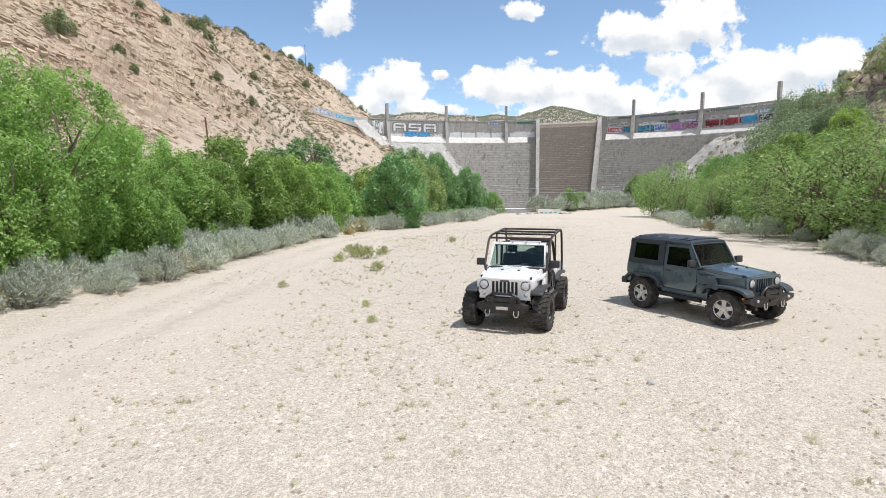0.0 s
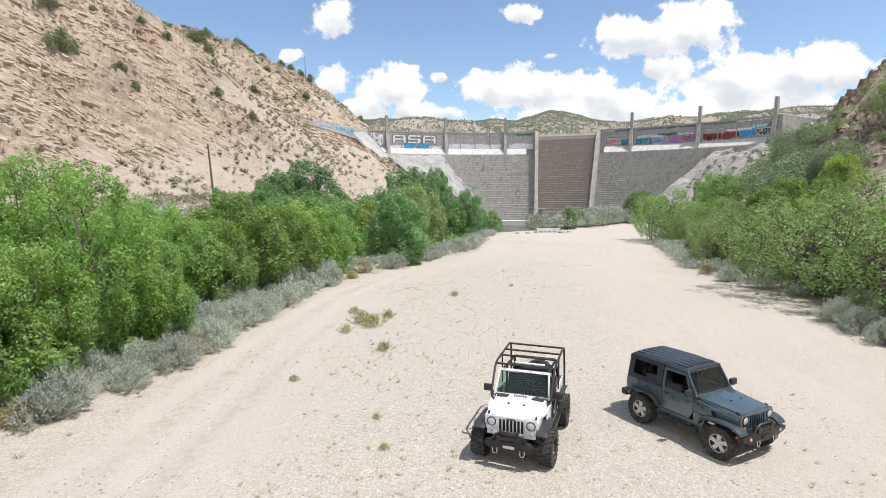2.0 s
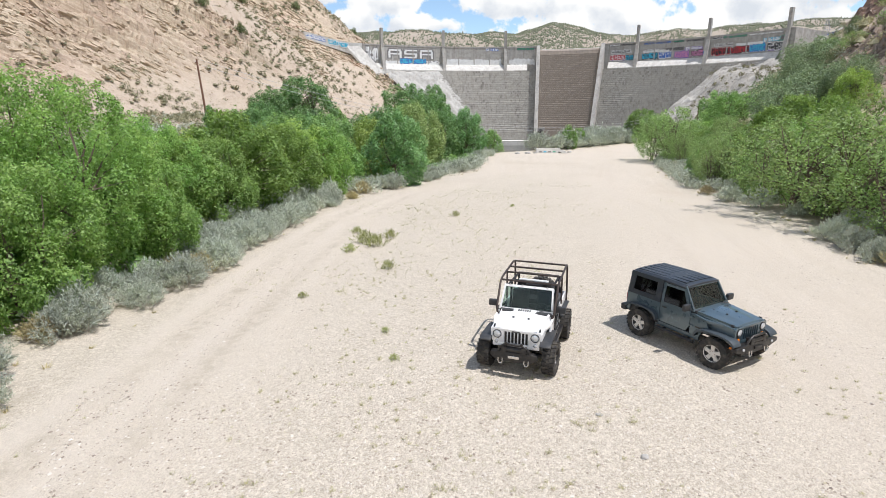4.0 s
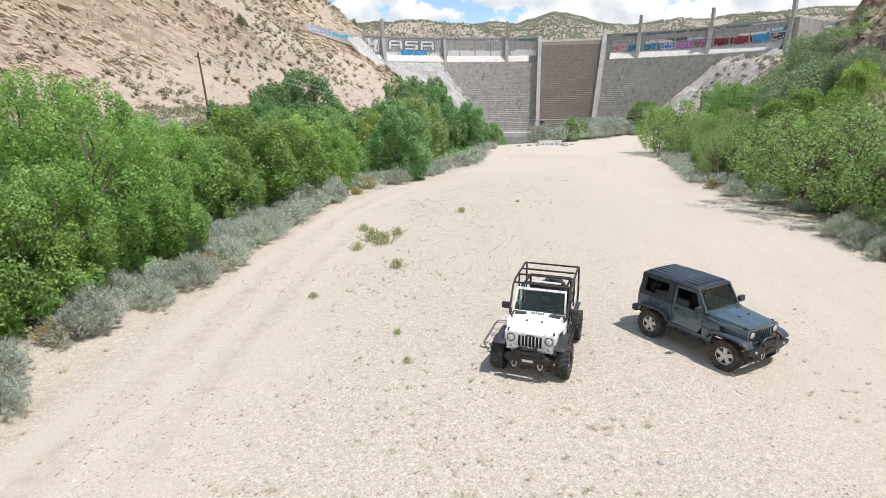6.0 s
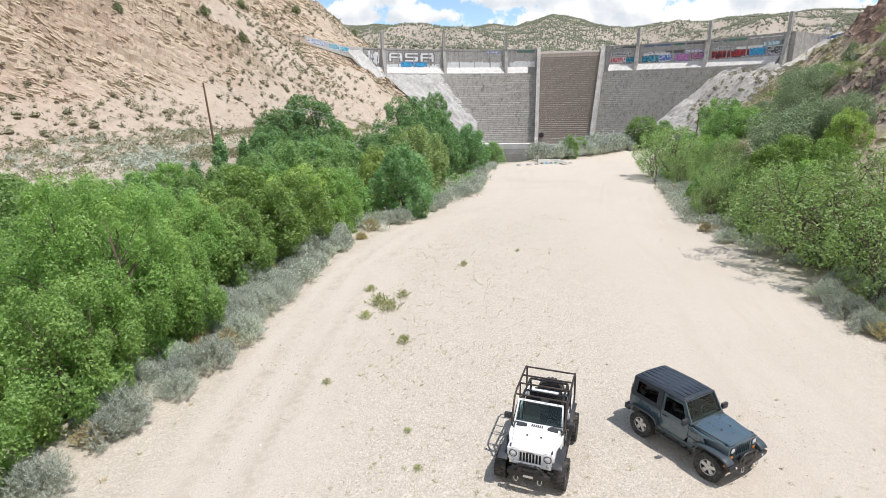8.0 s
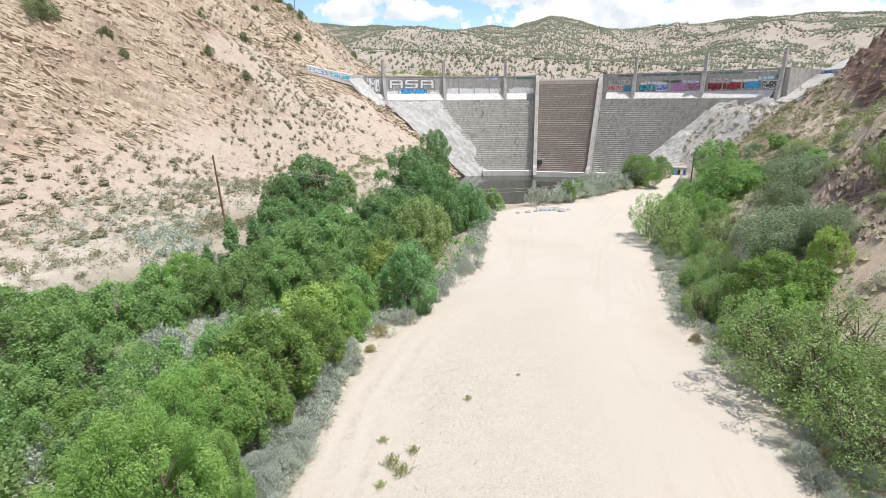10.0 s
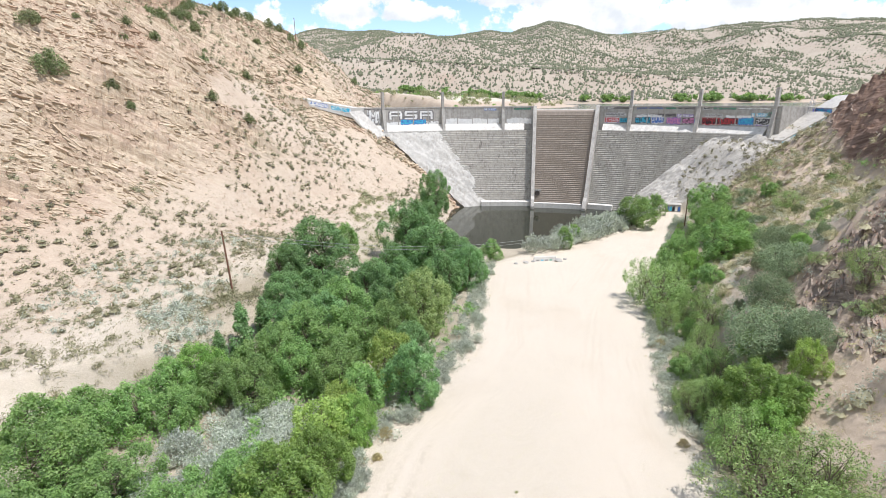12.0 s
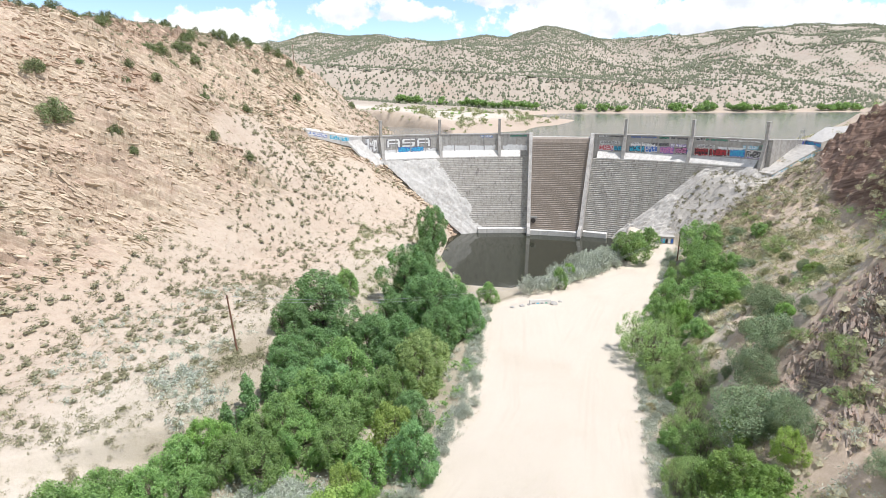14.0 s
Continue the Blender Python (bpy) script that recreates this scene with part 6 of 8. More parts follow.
def blobs(name, label, mat, xs, ys, size, category, seed, tall=0.8):
    """Far trees and shrubs as low lumpy crowns, all in one object."""
    rng = np.random.default_rng(seed)
    bm = bmesh.new()
    cap = [bm.verts.new(c) for c in ((0.1, 0, 0.8), (0.9, 0.2, 0.3), (0.3, 0.95, 0.1), (-0.8, 0.5, 0.3), (-0.7, -0.7, 0.2), (0.4, -0.9, 0.2))]
    for q in cap[1:]:
        q.co.z -= 0.45
    for i in range(5):
        bm.faces.new((cap[0], cap[1 + i], cap[1 + (i + 1) % 5]))
    bm.verts.index_update()
    bv = np.array([q.co[:] for q in bm.verts])
    bf = np.array([[q.index for q in f.verts] for f in bm.faces])
    bm.free()
    zs, _ = land(xs, ys)
    n = len(xs)
    v = bv[None] * (0.7 + 0.6 * rng.random((n, len(bv), 1))) * size[:, None, None] * np.array([1, 1, tall]) + np.stack([xs, ys, zs + size * 0.25], -1)[:, None]
    f = bf[None] + (np.arange(n) * len(bv))[:, None, None]
    return tagged(new(name, mesh_arrays(name, v.reshape(-1, 3), f.reshape(-1, 3), [mat], smooth=True)), label, category, kind="stuff")


xs, ys, sz = sow(311, 250000, -700, 1450, 600, 1650, far_slopes, 0.9, 2.7)
blobs("far_pinyon_woodland", "dark pinyon and juniper dots on the far hills", L_PINYON, xs, ys, sz, "woodland", 5, 1.5)
xs, ys, sz = sow(312, 2600, -260, 900, 225, 640, lambda x, y, g: (land(x, y)[0] > LAKE_Z + 1.0) & (land(x, y)[0] < LAKE_Z + 9) & (g.random(len(x)) < 0.35), 0.8, 2.6)
scatter("lakeside_scrub", "green willow scrub along the lake shore", L_GREEN, xs, ys, sz, 120, 0.15, "scrub", 6, lift=0.5)
xs, ys, sz = sow(315, 420, -60, 75, 232, 430, lambda x, y, g: (land(x, y)[0] > LAKE_Z + 0.2) & (fbm(x, y, 22, 3, 331) + 0.5 * g.random(len(x)) > 0.1), 1.0, 5.0)
scatter("lakeside_willows", "green willows and scrub on the lake spit", L_BANK, xs, ys, sz, 150, 0.11, "willows", 33, lift=0.45)
xs = np.random.default_rng(7).uniform(-60, 680, 260)
xs = xs[fbm(xs, xs * 0, 55, 2, 321) > -0.12][:170]
xs = np.resize(xs, 170) + np.random.default_rng(71).normal(size=170) * 3
scatter("far_shore_willows", "row of green willows on the far lake shore", L_GREEN, xs, 606 + 14 * np.random.default_rng(8).random(170) + 20 * fbm(xs, xs * 0 + 600, 120, 3, 95), 3.5 + 6.0 * np.random.default_rng(9).random(170), 240, 0.15, "trees", 9, lift=0.6)

# ---- the two off-road cars ----
M_WHITE = worn("white_car_paint", (0.80, 0.80, 0.79), 0.28, size=2.5, amount=0.05, dust=0.12, bump=0.0004, **{"Coat Weight": 0.6, "Coat Roughness": 0.08})
M_BLUE = worn("slate_blue_grey_car_paint", (0.090, 0.132, 0.155), 0.30, 0.35, size=2.5, amount=0.06, dust=0.05, bump=0.0004, **{"Coat Weight": 0.7, "Coat Roughness": 0.06})
M_TOP = worn("textured_black_hard_top", (0.026, 0.034, 0.045), 0.42, size=9, amount=0.2, dust=0.05, bump=0.002)
M_PLASTIC = worn("black_grained_plastic", (0.032, 0.034, 0.037), 0.52, size=9, amount=0.2, dust=0.06, bump=0.002)
M_FLARE = worn("dark_slate_flare_plastic", (0.045, 0.06, 0.072), 0.42, size=9, amount=0.15, dust=0.05, bump=0.001)
M_STEEL = worn("black_powder_coated_steel", (0.022, 0.021, 0.021), 0.40, 0.2, size=9, amount=0.3, dust=0.06, bump=0.001)
M_CAGE = worn("brown_black_cage_tube", (0.045, 0.032, 0.028), 0.45, 0.3, size=9, amount=0.3, dust=0.1, bump=0.001)
M_TYRE = worn("dusty_tyre_rubber", (0.030, 0.029, 0.028), 0.85, size=11, amount=0.35, dust=0.16, bump=0.004)
M_RIM = worn("silver_alloy_wheel", (0.62, 0.61, 0.59), 0.36, 0.4, size=12, amount=0.15, dust=0.15, bump=0.001)
M_CHROME = worn("bright_steel", (0.62, 0.61, 0.60), 0.25, 0.95, size=12, amount=0.1)
M_LAMP = worn("clear_lamp_lens", (0.62, 0.65, 0.68), 0.12, 0.45, size=30, amount=0.2, **{"Coat Weight": 1.0})
M_AMBER = worn("amber_lamp_lens", (0.55, 0.16, 0.02), 0.2, size=30, amount=0.1)
M_REDLAMP = worn("red_lamp_lens", (0.35, 0.02, 0.02), 0.2, size=30, amount=0.1)
M_SEAT = worn("black_seat_cloth", (0.022, 0.022, 0.024), 0.9, size=14, amount=0.3)
M_MARK = worn("dark_grey_marking", (0.12, 0.12, 0.12), 0.6)


def build_glass(tint, clear):
    def build(n):
        g = n("ShaderNodeBsdfGlossy", {"Color": (0.9, 0.95, 1.0, 1), "Roughness": 0.07}).outputs[0]
        t = n("ShaderNodeBsdfTransparent", {0: (*tint, 1)}).outputs[0]
        f = n.math("POWER", n("ShaderNodeLayerWeight", {"Blend": 0.5}).outputs["Facing"], 2.2)
        return n("ShaderNodeMixShader", {0: n.math("ADD", n.math("MULTIPLY", f, 0.22), clear, clamp=True), 1: t, 2: g}).outputs[0]

    return build


M_GLASS = material("windscreen_glass", build_glass((0.62, 0.74, 0.70), 0.03))
M_TINT = material("dark_tinted_glass", build_glass((0.085, 0.092, 0.10), 0.035))


def wheel(parent, x, y, radius, width, rim, out, steer=0.0, spokes=5, name="wheel"):
    """A wheel with treaded tyre, rim, spokes and nuts; out: the side (+1 or -1) that its face looks to."""
    hub = new(name)
    hub.empty_display_size = 0.1
    hub.parent = parent
    hub.matrix_basis = Matrix.Translation((x, y, radius)) @ Matrix.Rotation(steer, 4, "Z") @ Matrix.Rotation(radians(-90 * out), 4, "X")
    r, w = radius, width / 2
    rr = r * 0.56
    bm = bmesh.new()
    lathe(bm, [(rr, -w * 0.80), (rr * 1.06, -w * 0.98), (r * 0.80, -w * 1.02), (r * 0.93, -w * 0.95), (r * 0.965, -w * 0.80), (r * 0.97, 0), (r * 0.965, w * 0.80), (r * 0.93, w * 0.95),
               (r * 0.80, w * 1.02), (rr * 1.06, w * 0.98), (rr, w * 0.80)], 36)
    k = 22
    for i in range(k):
        for row in (-1, 0, 1):
            q = 2 * math.pi * (i + (0.5 if row == 0 else 0) + 0.1 * row) / k
            m = Matrix.Rotation(q, 4, "Z") @ Matrix.Translation((r * 0.965, 0, row * w * 0.62)) @ Matrix.Rotation(radians(14 * row + (22 if row == 0 else 0)), 4, "X")
            s = r * math.pi / k
            box(bm, (-0.012, -s * 0.66, -w * (0.34 if row else 0.24)), (r * 0.035, s * 0.66, w * (0.40 if row else 0.24)), 0, m)
        for side in (-1, 1):
            q = 2 * math.pi * (i + 0.1 * side) / k
            m = Matrix.Rotation(q, 4, "Z") @ Matrix.Translation((r * 0.90, 0, side * w * 0.93))
            box(bm, (-r * 0.045, -0.028, -0.014), (r * 0.05, 0.028, 0.014), 0, m)
    part("tyre", bm, M_TYRE, hub, "dusty black mud-terrain tyre", smooth=35)
    bm = bmesh.new()
    lathe(bm, [(rr * 1.02, w * 0.82), (rr * 0.96, w * 0.84), (rr * 0.90, w * 0.70), (rr * 0.88, -w * 0.8), (rr, -w * 0.82), (rr * 1.02, w * 0.82)], 32)
    lathe(bm, [(0.0, w * 0.34), (rr * 0.90, w * 0.30), (rr * 0.90, w * 0.22), (0.0, w * 0.22)], 32)
    part("rim", bm, M_STEEL if rim is not M_RIM else M_PLASTIC, hub, smooth=35)
    bm = bmesh.new()
    for i in range(spokes):
        m = Matrix.Rotation(2 * math.pi * i / spokes + 0.3, 4, "Z")
        vs = prism(bm, [(rr * 0.15, -rr * 0.24), (rr * 0.55, -rr * 0.19), (rr * 0.97, -rr * 0.27), (rr * 0.97, rr * 0.27), (rr * 0.55, rr * 0.19), (rr * 0.15, rr * 0.24)], w * 0.40, w * 0.66, "z")
        bmesh.ops.transform(bm, matrix=m, verts=vs)
    lathe(bm, [(rr * 1.0, w * 0.80), (rr * 0.99, w * 0.86), (rr * 0.92, w * 0.80), (rr * 0.92, w * 0.6), (rr * 1.0, w * 0.6), (rr * 1.0, w * 0.80)], 32)
    lathe(bm, [(rr * 0.34, w * 0.35), (rr * 0.34, w * 0.70), (rr * 0.20, w * 0.76), (0.0, w * 0.76)], 20)
    part("spokes", bm, rim, hub, "cast alloy wheel spokes" if rim is M_RIM else "black wheel spokes", smooth=35)
    for i in range(5):
        bm = bmesh.new()
        q = 2 * math.pi * i / 5
        lathe(bm, [(0.013, w * 0.62), (0.013, w * 0.78), (0.0, w * 0.80)], 6, Matrix.Translation((rr * 0.27 * math.cos(q), rr * 0.27 * math.sin(q), 0)))
        part("lug_nut", bm, M_CHROME, hub)
    return hub


def thick_path(path, t):
    """A closed outline of even thickness along an open path in a plane."""
    out, inn = [], []
    for i, p in enumerate(path):
        a, b = path[max(0, i - 1)], path[min(len(path) - 1, i + 1)]
        d = Vector((b[0] - a[0], b[1] - a[1])).normalized()
        out.append((p[0] - d.y * t / 2, p[1] + d.x * t / 2))
        inn.append((p[0] + d.y * t / 2, p[1] - d.x * t / 2))
    return out + inn[::-1]


def quadpane(bm, corners, t):
    """A flat thick pane from four corners."""
    c = [Vector(p) for p in corners]
    nrm = (c[1] - c[0]).cross(c[3] - c[0]).normalized() * t / 2
    a, b = [bm.verts.new(p + nrm) for p in c], [bm.verts.new(p - nrm) for p in c]
    bm.faces.new(a)
    bm.faces.new(b[::-1])
    k = len(c)
    for i in range(k):
        bm.faces.new((a[i], b[i], b[(i + 1) % k], a[(i + 1) % k]))


def seat(parent, x, y, z):
    s = new("seat")
    s.empty_display_size = 0.1
    s.parent = parent
    s.matrix_basis = Matrix.Translation((x, y, z))
    bm = bmesh.new()
    box(bm, (-0.25, -0.25, -0.12), (0.26, 0.25, 0.08), 0.05)
    part("cushion", bm, M_SEAT, s, smooth=40)
    bm = bmesh.new()
    box(bm, (-0.08, -0.24, 0.0), (0.08, 0.24, 0.62), 0.05, Matrix.Translation((-0.24, 0, 0.02)) @ Matrix.Rotation(radians(-14), 4, "Y"))
    part("backrest", bm, M_SEAT, s, smooth=40)
    bm = bmesh.new()
    box(bm, (-0.05, -0.13, 0.64), (0.05, 0.13, 0.84), 0.04, Matrix.Translation((-0.25, 0, 0.02)) @ Matrix.Rotation(radians(-12), 4, "Y"))
    part("headrest", bm, M_SEAT, s, smooth=40)


def offroad_car(name, m, label, paint_mat, tyre_r, tyre_w, track, rim, hard_top):
    car = empty(name, m, label, "car")
    L = tyre_r - 0.37  # lift by larger tyres
    zr, zb = 0.60 + L, 1.17 + L  # sill and belt line
    hw = 0.775
    ax = 1.212
    ar = tyre_r + 0.10
    zt = 1.86 + L

    def P(nm, bm, mat, lab="", parent=car, smooth=35):
        return part(nm, bm, mat, parent, lab, smooth)

    def arch(cx, lo):
        k = [(cx + ar * 0.98, lo), (cx + ar * 0.86, lo + 0.26), (cx + ar * 0.55, tyre_r + ar * 0.78), (cx, tyre_r + ar * 0.86), (cx - ar * 0.55, tyre_r + ar * 0.78), (cx - ar * 0.86, lo + 0.26), (cx - ar * 0.98, lo)]
        return k[::-1]

    # body sides with the door opening
    for s in (-1, 1):
        bm = bmesh.new()
        y0, y1 = (hw - 0.05, hw) if s > 0 else (-hw, -hw + 0.05)
        prism(bm, [(-1.80, zr + 0.10), (-1.80, zb), (-0.62, zb), (-0.62, zr)] + [p for p in arch(-ax, zr)][::-1], y0, y1, "y", 0.008)
        P("rear_quarter_panel", bm, paint_mat)
        bm = bmesh.new()
        prism(bm, [(0.40, zr), (0.40, zb + 0.02), (0.52, zb + 0.03), (0.86, zb - 0.02), (ax - ar * 0.45, tyre_r + ar * 0.86), (ax - ar * 0.62, tyre_r + ar * 0.76), (ax - ar * 0.86, zr + 0.22), (ax - ar * 0.98, zr)], y0, y1, "y", 0.008)
        P("cowl_side", bm, paint_mat)
        bm = bmesh.new()
        box(bm, (-0.64, y0 if s > 0 else y0, zr - 0.10), (ax - ar, y1, zr + 0.015), 0.012)
        P("sill", bm, paint_mat)
    bm = bmesh.new()
    box(bm, (-1.78, -hw + 0.05, zr - 0.06), (0.55, hw - 0.05, zr + 0.02), 0.01)
    P("floor_pan", bm, M_PLASTIC)
    bm = bmesh.new()
    for s in (-1, 1):
        box(bm, (-1.74, s * 0.50 - 0.235, zr), (-0.70, s * 0.50 + 0.235, tyre_r + ar * 0.9), 0.03)
    P("wheel_housing", bm, M_PLASTIC)
    bm = bmesh.new()
    box(bm, (-1.83, -hw, zr + 0.02), (-1.77, hw, zb), 0.012)
    P("tailgate", bm, paint_mat)
    # frame and running gear
    for s in (-1, 1):
        bm = bmesh.new()
        box(bm, (-1.75, s * 0.42 - 0.04, zr - 0.22), (1.72, s * 0.42 + 0.04, zr - 0.08), 0.01)
        P("chassis_rail", bm, M_STEEL)
    for sx in (-1, 1):
        bm = bmesh.new()
        tube(bm, [(sx * ax, -track / 2 + 0.05, tyre_r), (sx * ax, track / 2 - 0.05, tyre_r)], 0.05, 10)
        vs = bmesh.ops.create_uvsphere(bm, u_segments=12, v_segments=8, radius=0.15, matrix=Matrix.Translation((sx * ax, 0.14, tyre_r)))
        P("axle", bm, M_STEEL)
        for s in (-1, 1):
            bm = bmesh.new()
            tube(bm, [(sx * ax - 0.14, s * 0.50, tyre_r + 0.0), (sx * ax - 0.10, s * 0.48, zr + 0.18)], 0.032, 8)
            P("shock_absorber", bm, M_CHROME if not hard_top else M_STEEL)
    bm = bmesh.new()
    tube(bm, [(-0.6, 0.28, zr - 0.12), (-1.5, 0.34, zr - 0.14), (-1.86, 0.50, zr - 0.16)], 0.033, 8)
    P("exhaust_pipe", bm, M_STEEL)
    # engine bay, hood, grille
    bm = bmesh.new()
    prism(bm, [(0.50, zr), (0.50, zb - 0.03), (1.55, zb - 0.10), (1.55, zr + 0.02)], -0.46, 0.46, "y", 0.01)
    P("engine_bay", bm, M_PLASTIC)
    bm = bmesh.new()
    sections = []
    for x, half, z, crown in ((1.60, 0.575, zb - 0.035, 0.018), (1.56, 0.585, zb - 0.005, 0.03), (1.35, 0.605, zb + 0.015, 0.035), (1.0, 0.645, zb + 0.04, 0.04), (0.62, 0.69, zb + 0.07, 0.045), (0.47, 0.705, zb + 0.075, 0.045)):
        ring = []
        for k in range(-8, 9):
            u = k / 8
            yy = half * math.copysign(min(1.0, abs(u) * 1.08), u) if abs(u) < 0.93 else half * math.copysign(1.0, u)
            drop = 0.0 if abs(u) < 0.9 else (0.02 if abs(u) < 0.95 else 0.16)
            bulge = 0.022 if abs(u) < 0.42 and x < 1.5 else 0.0
            ring.append(bm.verts.new((x, yy, z + crown * (1 - u * u) + bulge - drop)))
        sections.append(ring)
    for a, b in zip(sections, sections[1:]):
        for i in range(len(a) - 1):
            bm.faces.new((a[i], a[i + 1], b[i + 1], b[i]))
    geo = bmesh.ops.extrude_face_region(bm, geom=bm.faces[:])
    bmesh.ops.translate(bm, vec=(0, 0, -0.03), verts=[g for g in geo["geom"] if isinstance(g, bmesh.types.BMVert)])
    hood = P("hood", bm, paint_mat, smooth=28)
    for s in (-1, 1):
        bm = bmesh.new()
        box(bm, (1.44, s * 0.585 - 0.02, zb - 0.09), (1.52, s * 0.585 + 0.02, zb + 0.03), 0.01)
        P("hood_latch", bm, M_PLASTIC, parent=hood)
        bm = bmesh.new()
        lathe(bm, [(0.03, 0), (0.03, 0.02), (0.0, 0.028)], 10, Matrix.Translation((1.05, s * 0.20, zb + 0.098)))
        P("hood_bumper", bm, M_PLASTIC, parent=hood)
    for k in range(0 if hard_top else 6):
        bm = bmesh.new()
        box(bm, (0.52, -0.175 + 0.06 * k, zb + 0.118), (0.64, -0.135 + 0.06 * k, zb + 0.146), 0.006)
        P("hood_vent", bm, M_PLASTIC, parent=hood)
    if hard_top:
        for s in (-0.24, 0.24):
            bm = bmesh.new()
            box(bm, (0.66, s - 0.025, zb + 0.105), (0.70, s + 0.025, zb + 0.135), 0.006)
            P("washer_nozzle", bm, M_PLASTIC, parent=hood)
    bm = bmesh.new()
    box(bm, (0.40, -0.70, zb + 0.02), (0.52, 0.70, zb + 0.10), 0.02)
    P("cowl_grille", bm, M_PLASTIC)
    # grille: plate made of bands and bars, seven openings, dark behind
    gx, gz0, gz1 = 1.60, zr + 0.10, zb - 0.01
    bm = bmesh.new()
    box(bm, (gx - 0.05, -0.46, gz0), (gx - 0.03, 0.46, gz1 - 0.03), 0)
    grille = P("grille", bm, M_STEEL, "seven-slot grille plate")
    bm = bmesh.new()
    box(bm, (gx - 0.03, -0.60, gz1 - 0.075), (gx + 0.02, 0.60, gz1), 0.015)
    P("grille_band", bm, paint_mat, parent=grille)
    bm = bmesh.new()
    box(bm, (gx - 0.03, -0.60, gz0 - 0.02), (gx + 0.02, 0.60, gz0 + 0.075), 0.015)
    P("grille_band", bm, paint_mat, parent=grille)
    for k in range(8):
        bm = bmesh.new()
        y = -0.315 + 0.09 * k
        box(bm, (gx - 0.035, y - 0.0135, gz0 + 0.05), (gx + 0.015, y + 0.0135, gz1 - 0.05), 0.006)
        P("grille_bar", bm, paint_mat, parent=grille)
    for s in (-1, 1):
        bm = bmesh.new()
        prism(bm, [(s * 0.33, gz0), (s * 0.56, gz0 + 0.02), (s * 0.655, gz0 + 0.20), (s * 0.655, gz1 - 0.06), (s * 0.60, gz1), (s * 0.33, gz1)], gx - 0.03, gx + 0.015, "x", 0.008)
        P("headlight_panel", bm, paint_mat, parent=grille)
        lamp = new("headlight")
        lamp.parent = car
        lamp.empty_display_size = 0.1
        lamp.matrix_basis = Matrix.Translation((gx + 0.012, s * 0.485, gz1 - 0.155)) @ Matrix.Rotation(radians(90), 4, "Y")
        bm = bmesh.new()
        lathe(bm, [(0.112, 0.0), (0.112, 0.020), (0.104, 0.026), (0.104, 0.0)], 28)
        P("bezel", bm, M_STEEL, parent=lamp)
        bm = bmesh.new()
        lathe(bm, [(0.104, 0.004), (0.088, 0.028), (0.05, 0.042), (0.0, 0.048)], 28)
        P("lens", bm, M_LAMP, parent=lamp)
        bm = bmesh.new()
        lathe(bm, [(0.05, 0.0), (0.05, 0.02), (0.035, 0.03), (0.0, 0.033)], 18, Matrix.Translation((gx + 0.012, s * 0.50, gz0 + 0.10)) @ Matrix.Rotation(radians(90), 4, "Y"))
        P("indicator_lamp", bm, M_AMBER if hard_top else M_LAMP)
    bm = bmesh.new()
    box(bm, (gx + 0.02, -0.10, gz1 - 0.075), (gx + 0.026, 0.10, gz1 - 0.035), 0.004)
    P("badge_bar", bm, M_MARK)
    # flares
    fw = track / 2 + tyre_w / 2 - (0.02 if hard_top else 0.10)
    for cx in (ax, -ax):
        for s in (-1, 1):
            a = ar * 1.04
            ex = 0.62 if hard_top else 0.45
            q0, q1 = (178, 14) if hard_top else (165, 32)
            top_z = tyre_r + a * 0.98
            path = []
            for i in range(13):
                q = radians(q0 + (q1 - q0) * i / 12)
                path.append((cx + a * 1.06 * math.copysign(abs(math.cos(q)) ** ex, math.cos(q)), zr + 0.02 + (top_z - zr - 0.02) * abs(math.sin(q)) ** ex))
            if cx < 0:
                path = [(2 * cx - p[0], p[1]) for p in path][::-1]
            bm = bmesh.new()
            prism(bm, thick_path(path, 0.05), *sorted((s * 0.62 if cx > 0 else s * (hw - 0.01), s * fw)), "y", 0.015)
            P("fender_flare", bm, M_FLARE if hard_top else M_PLASTIC, "wide dark fender flare")
            if hard_top and cx > 0:
                bm = bmesh.new()
                box(bm, (cx + a * 0.80, s * (fw - 0.05) - 0.02, tyre_r + a * 0.56), (cx + a * 0.90, s * (fw - 0.05) + 0.02, tyre_r + a * 0.66), 0.01)
                P("side_marker_lamp", bm, M_AMBER)
    for s in (-1, 1):  # inner wings
        bm = bmesh.new()
        prism(bm, [(0.42, zb + 0.03), (1.57, zb - 0.04), (1.58, zb - 0.24), (ax + ar * 0.5, tyre_r + ar * 0.82), (ax, tyre_r + ar * 0.90), (ax - ar * 0.5, tyre_r + ar * 0.82), (ax - ar * 0.86, zr + 0.24), (0.42, zr + 0.1)], *sorted((s * 0.58, s * 0.665)), "y", 0.01)
        P("front_fender", bm, paint_mat)
        bm = bmesh.new()
        prism(bm, [(0.42, hw), (0.42, 0.60), (1.30, 0.60), (1.30, 0.665), (0.86, hw)] if s > 0 else [(0.42, -hw), (0.86, -hw), (1.30, -0.665), (1.30, -0.60), (0.42, -0.60)], zb - 0.10, zb - 0.03, "z", 0.01)
        P("fender_top", bm, paint_mat)
    # wheels
    for cx in (ax, -ax):
        for s in (-1, 1):
            wheel(car, cx, s * track / 2, tyre_r, tyre_w, rim, s, (radians(6) if hard_top else radians(-3)) if cx > 0 else 0.0)
    # front bumper with hoop, winch and shackles
    bz = zr - (0.02 if hard_top else 0.12)
    bumper = new("front_bumper")
    bumper.parent = car
    bumper.empty_display_size = 0.1
    half = 0.86 if hard_top else 0.60
    bm = bmesh.new()
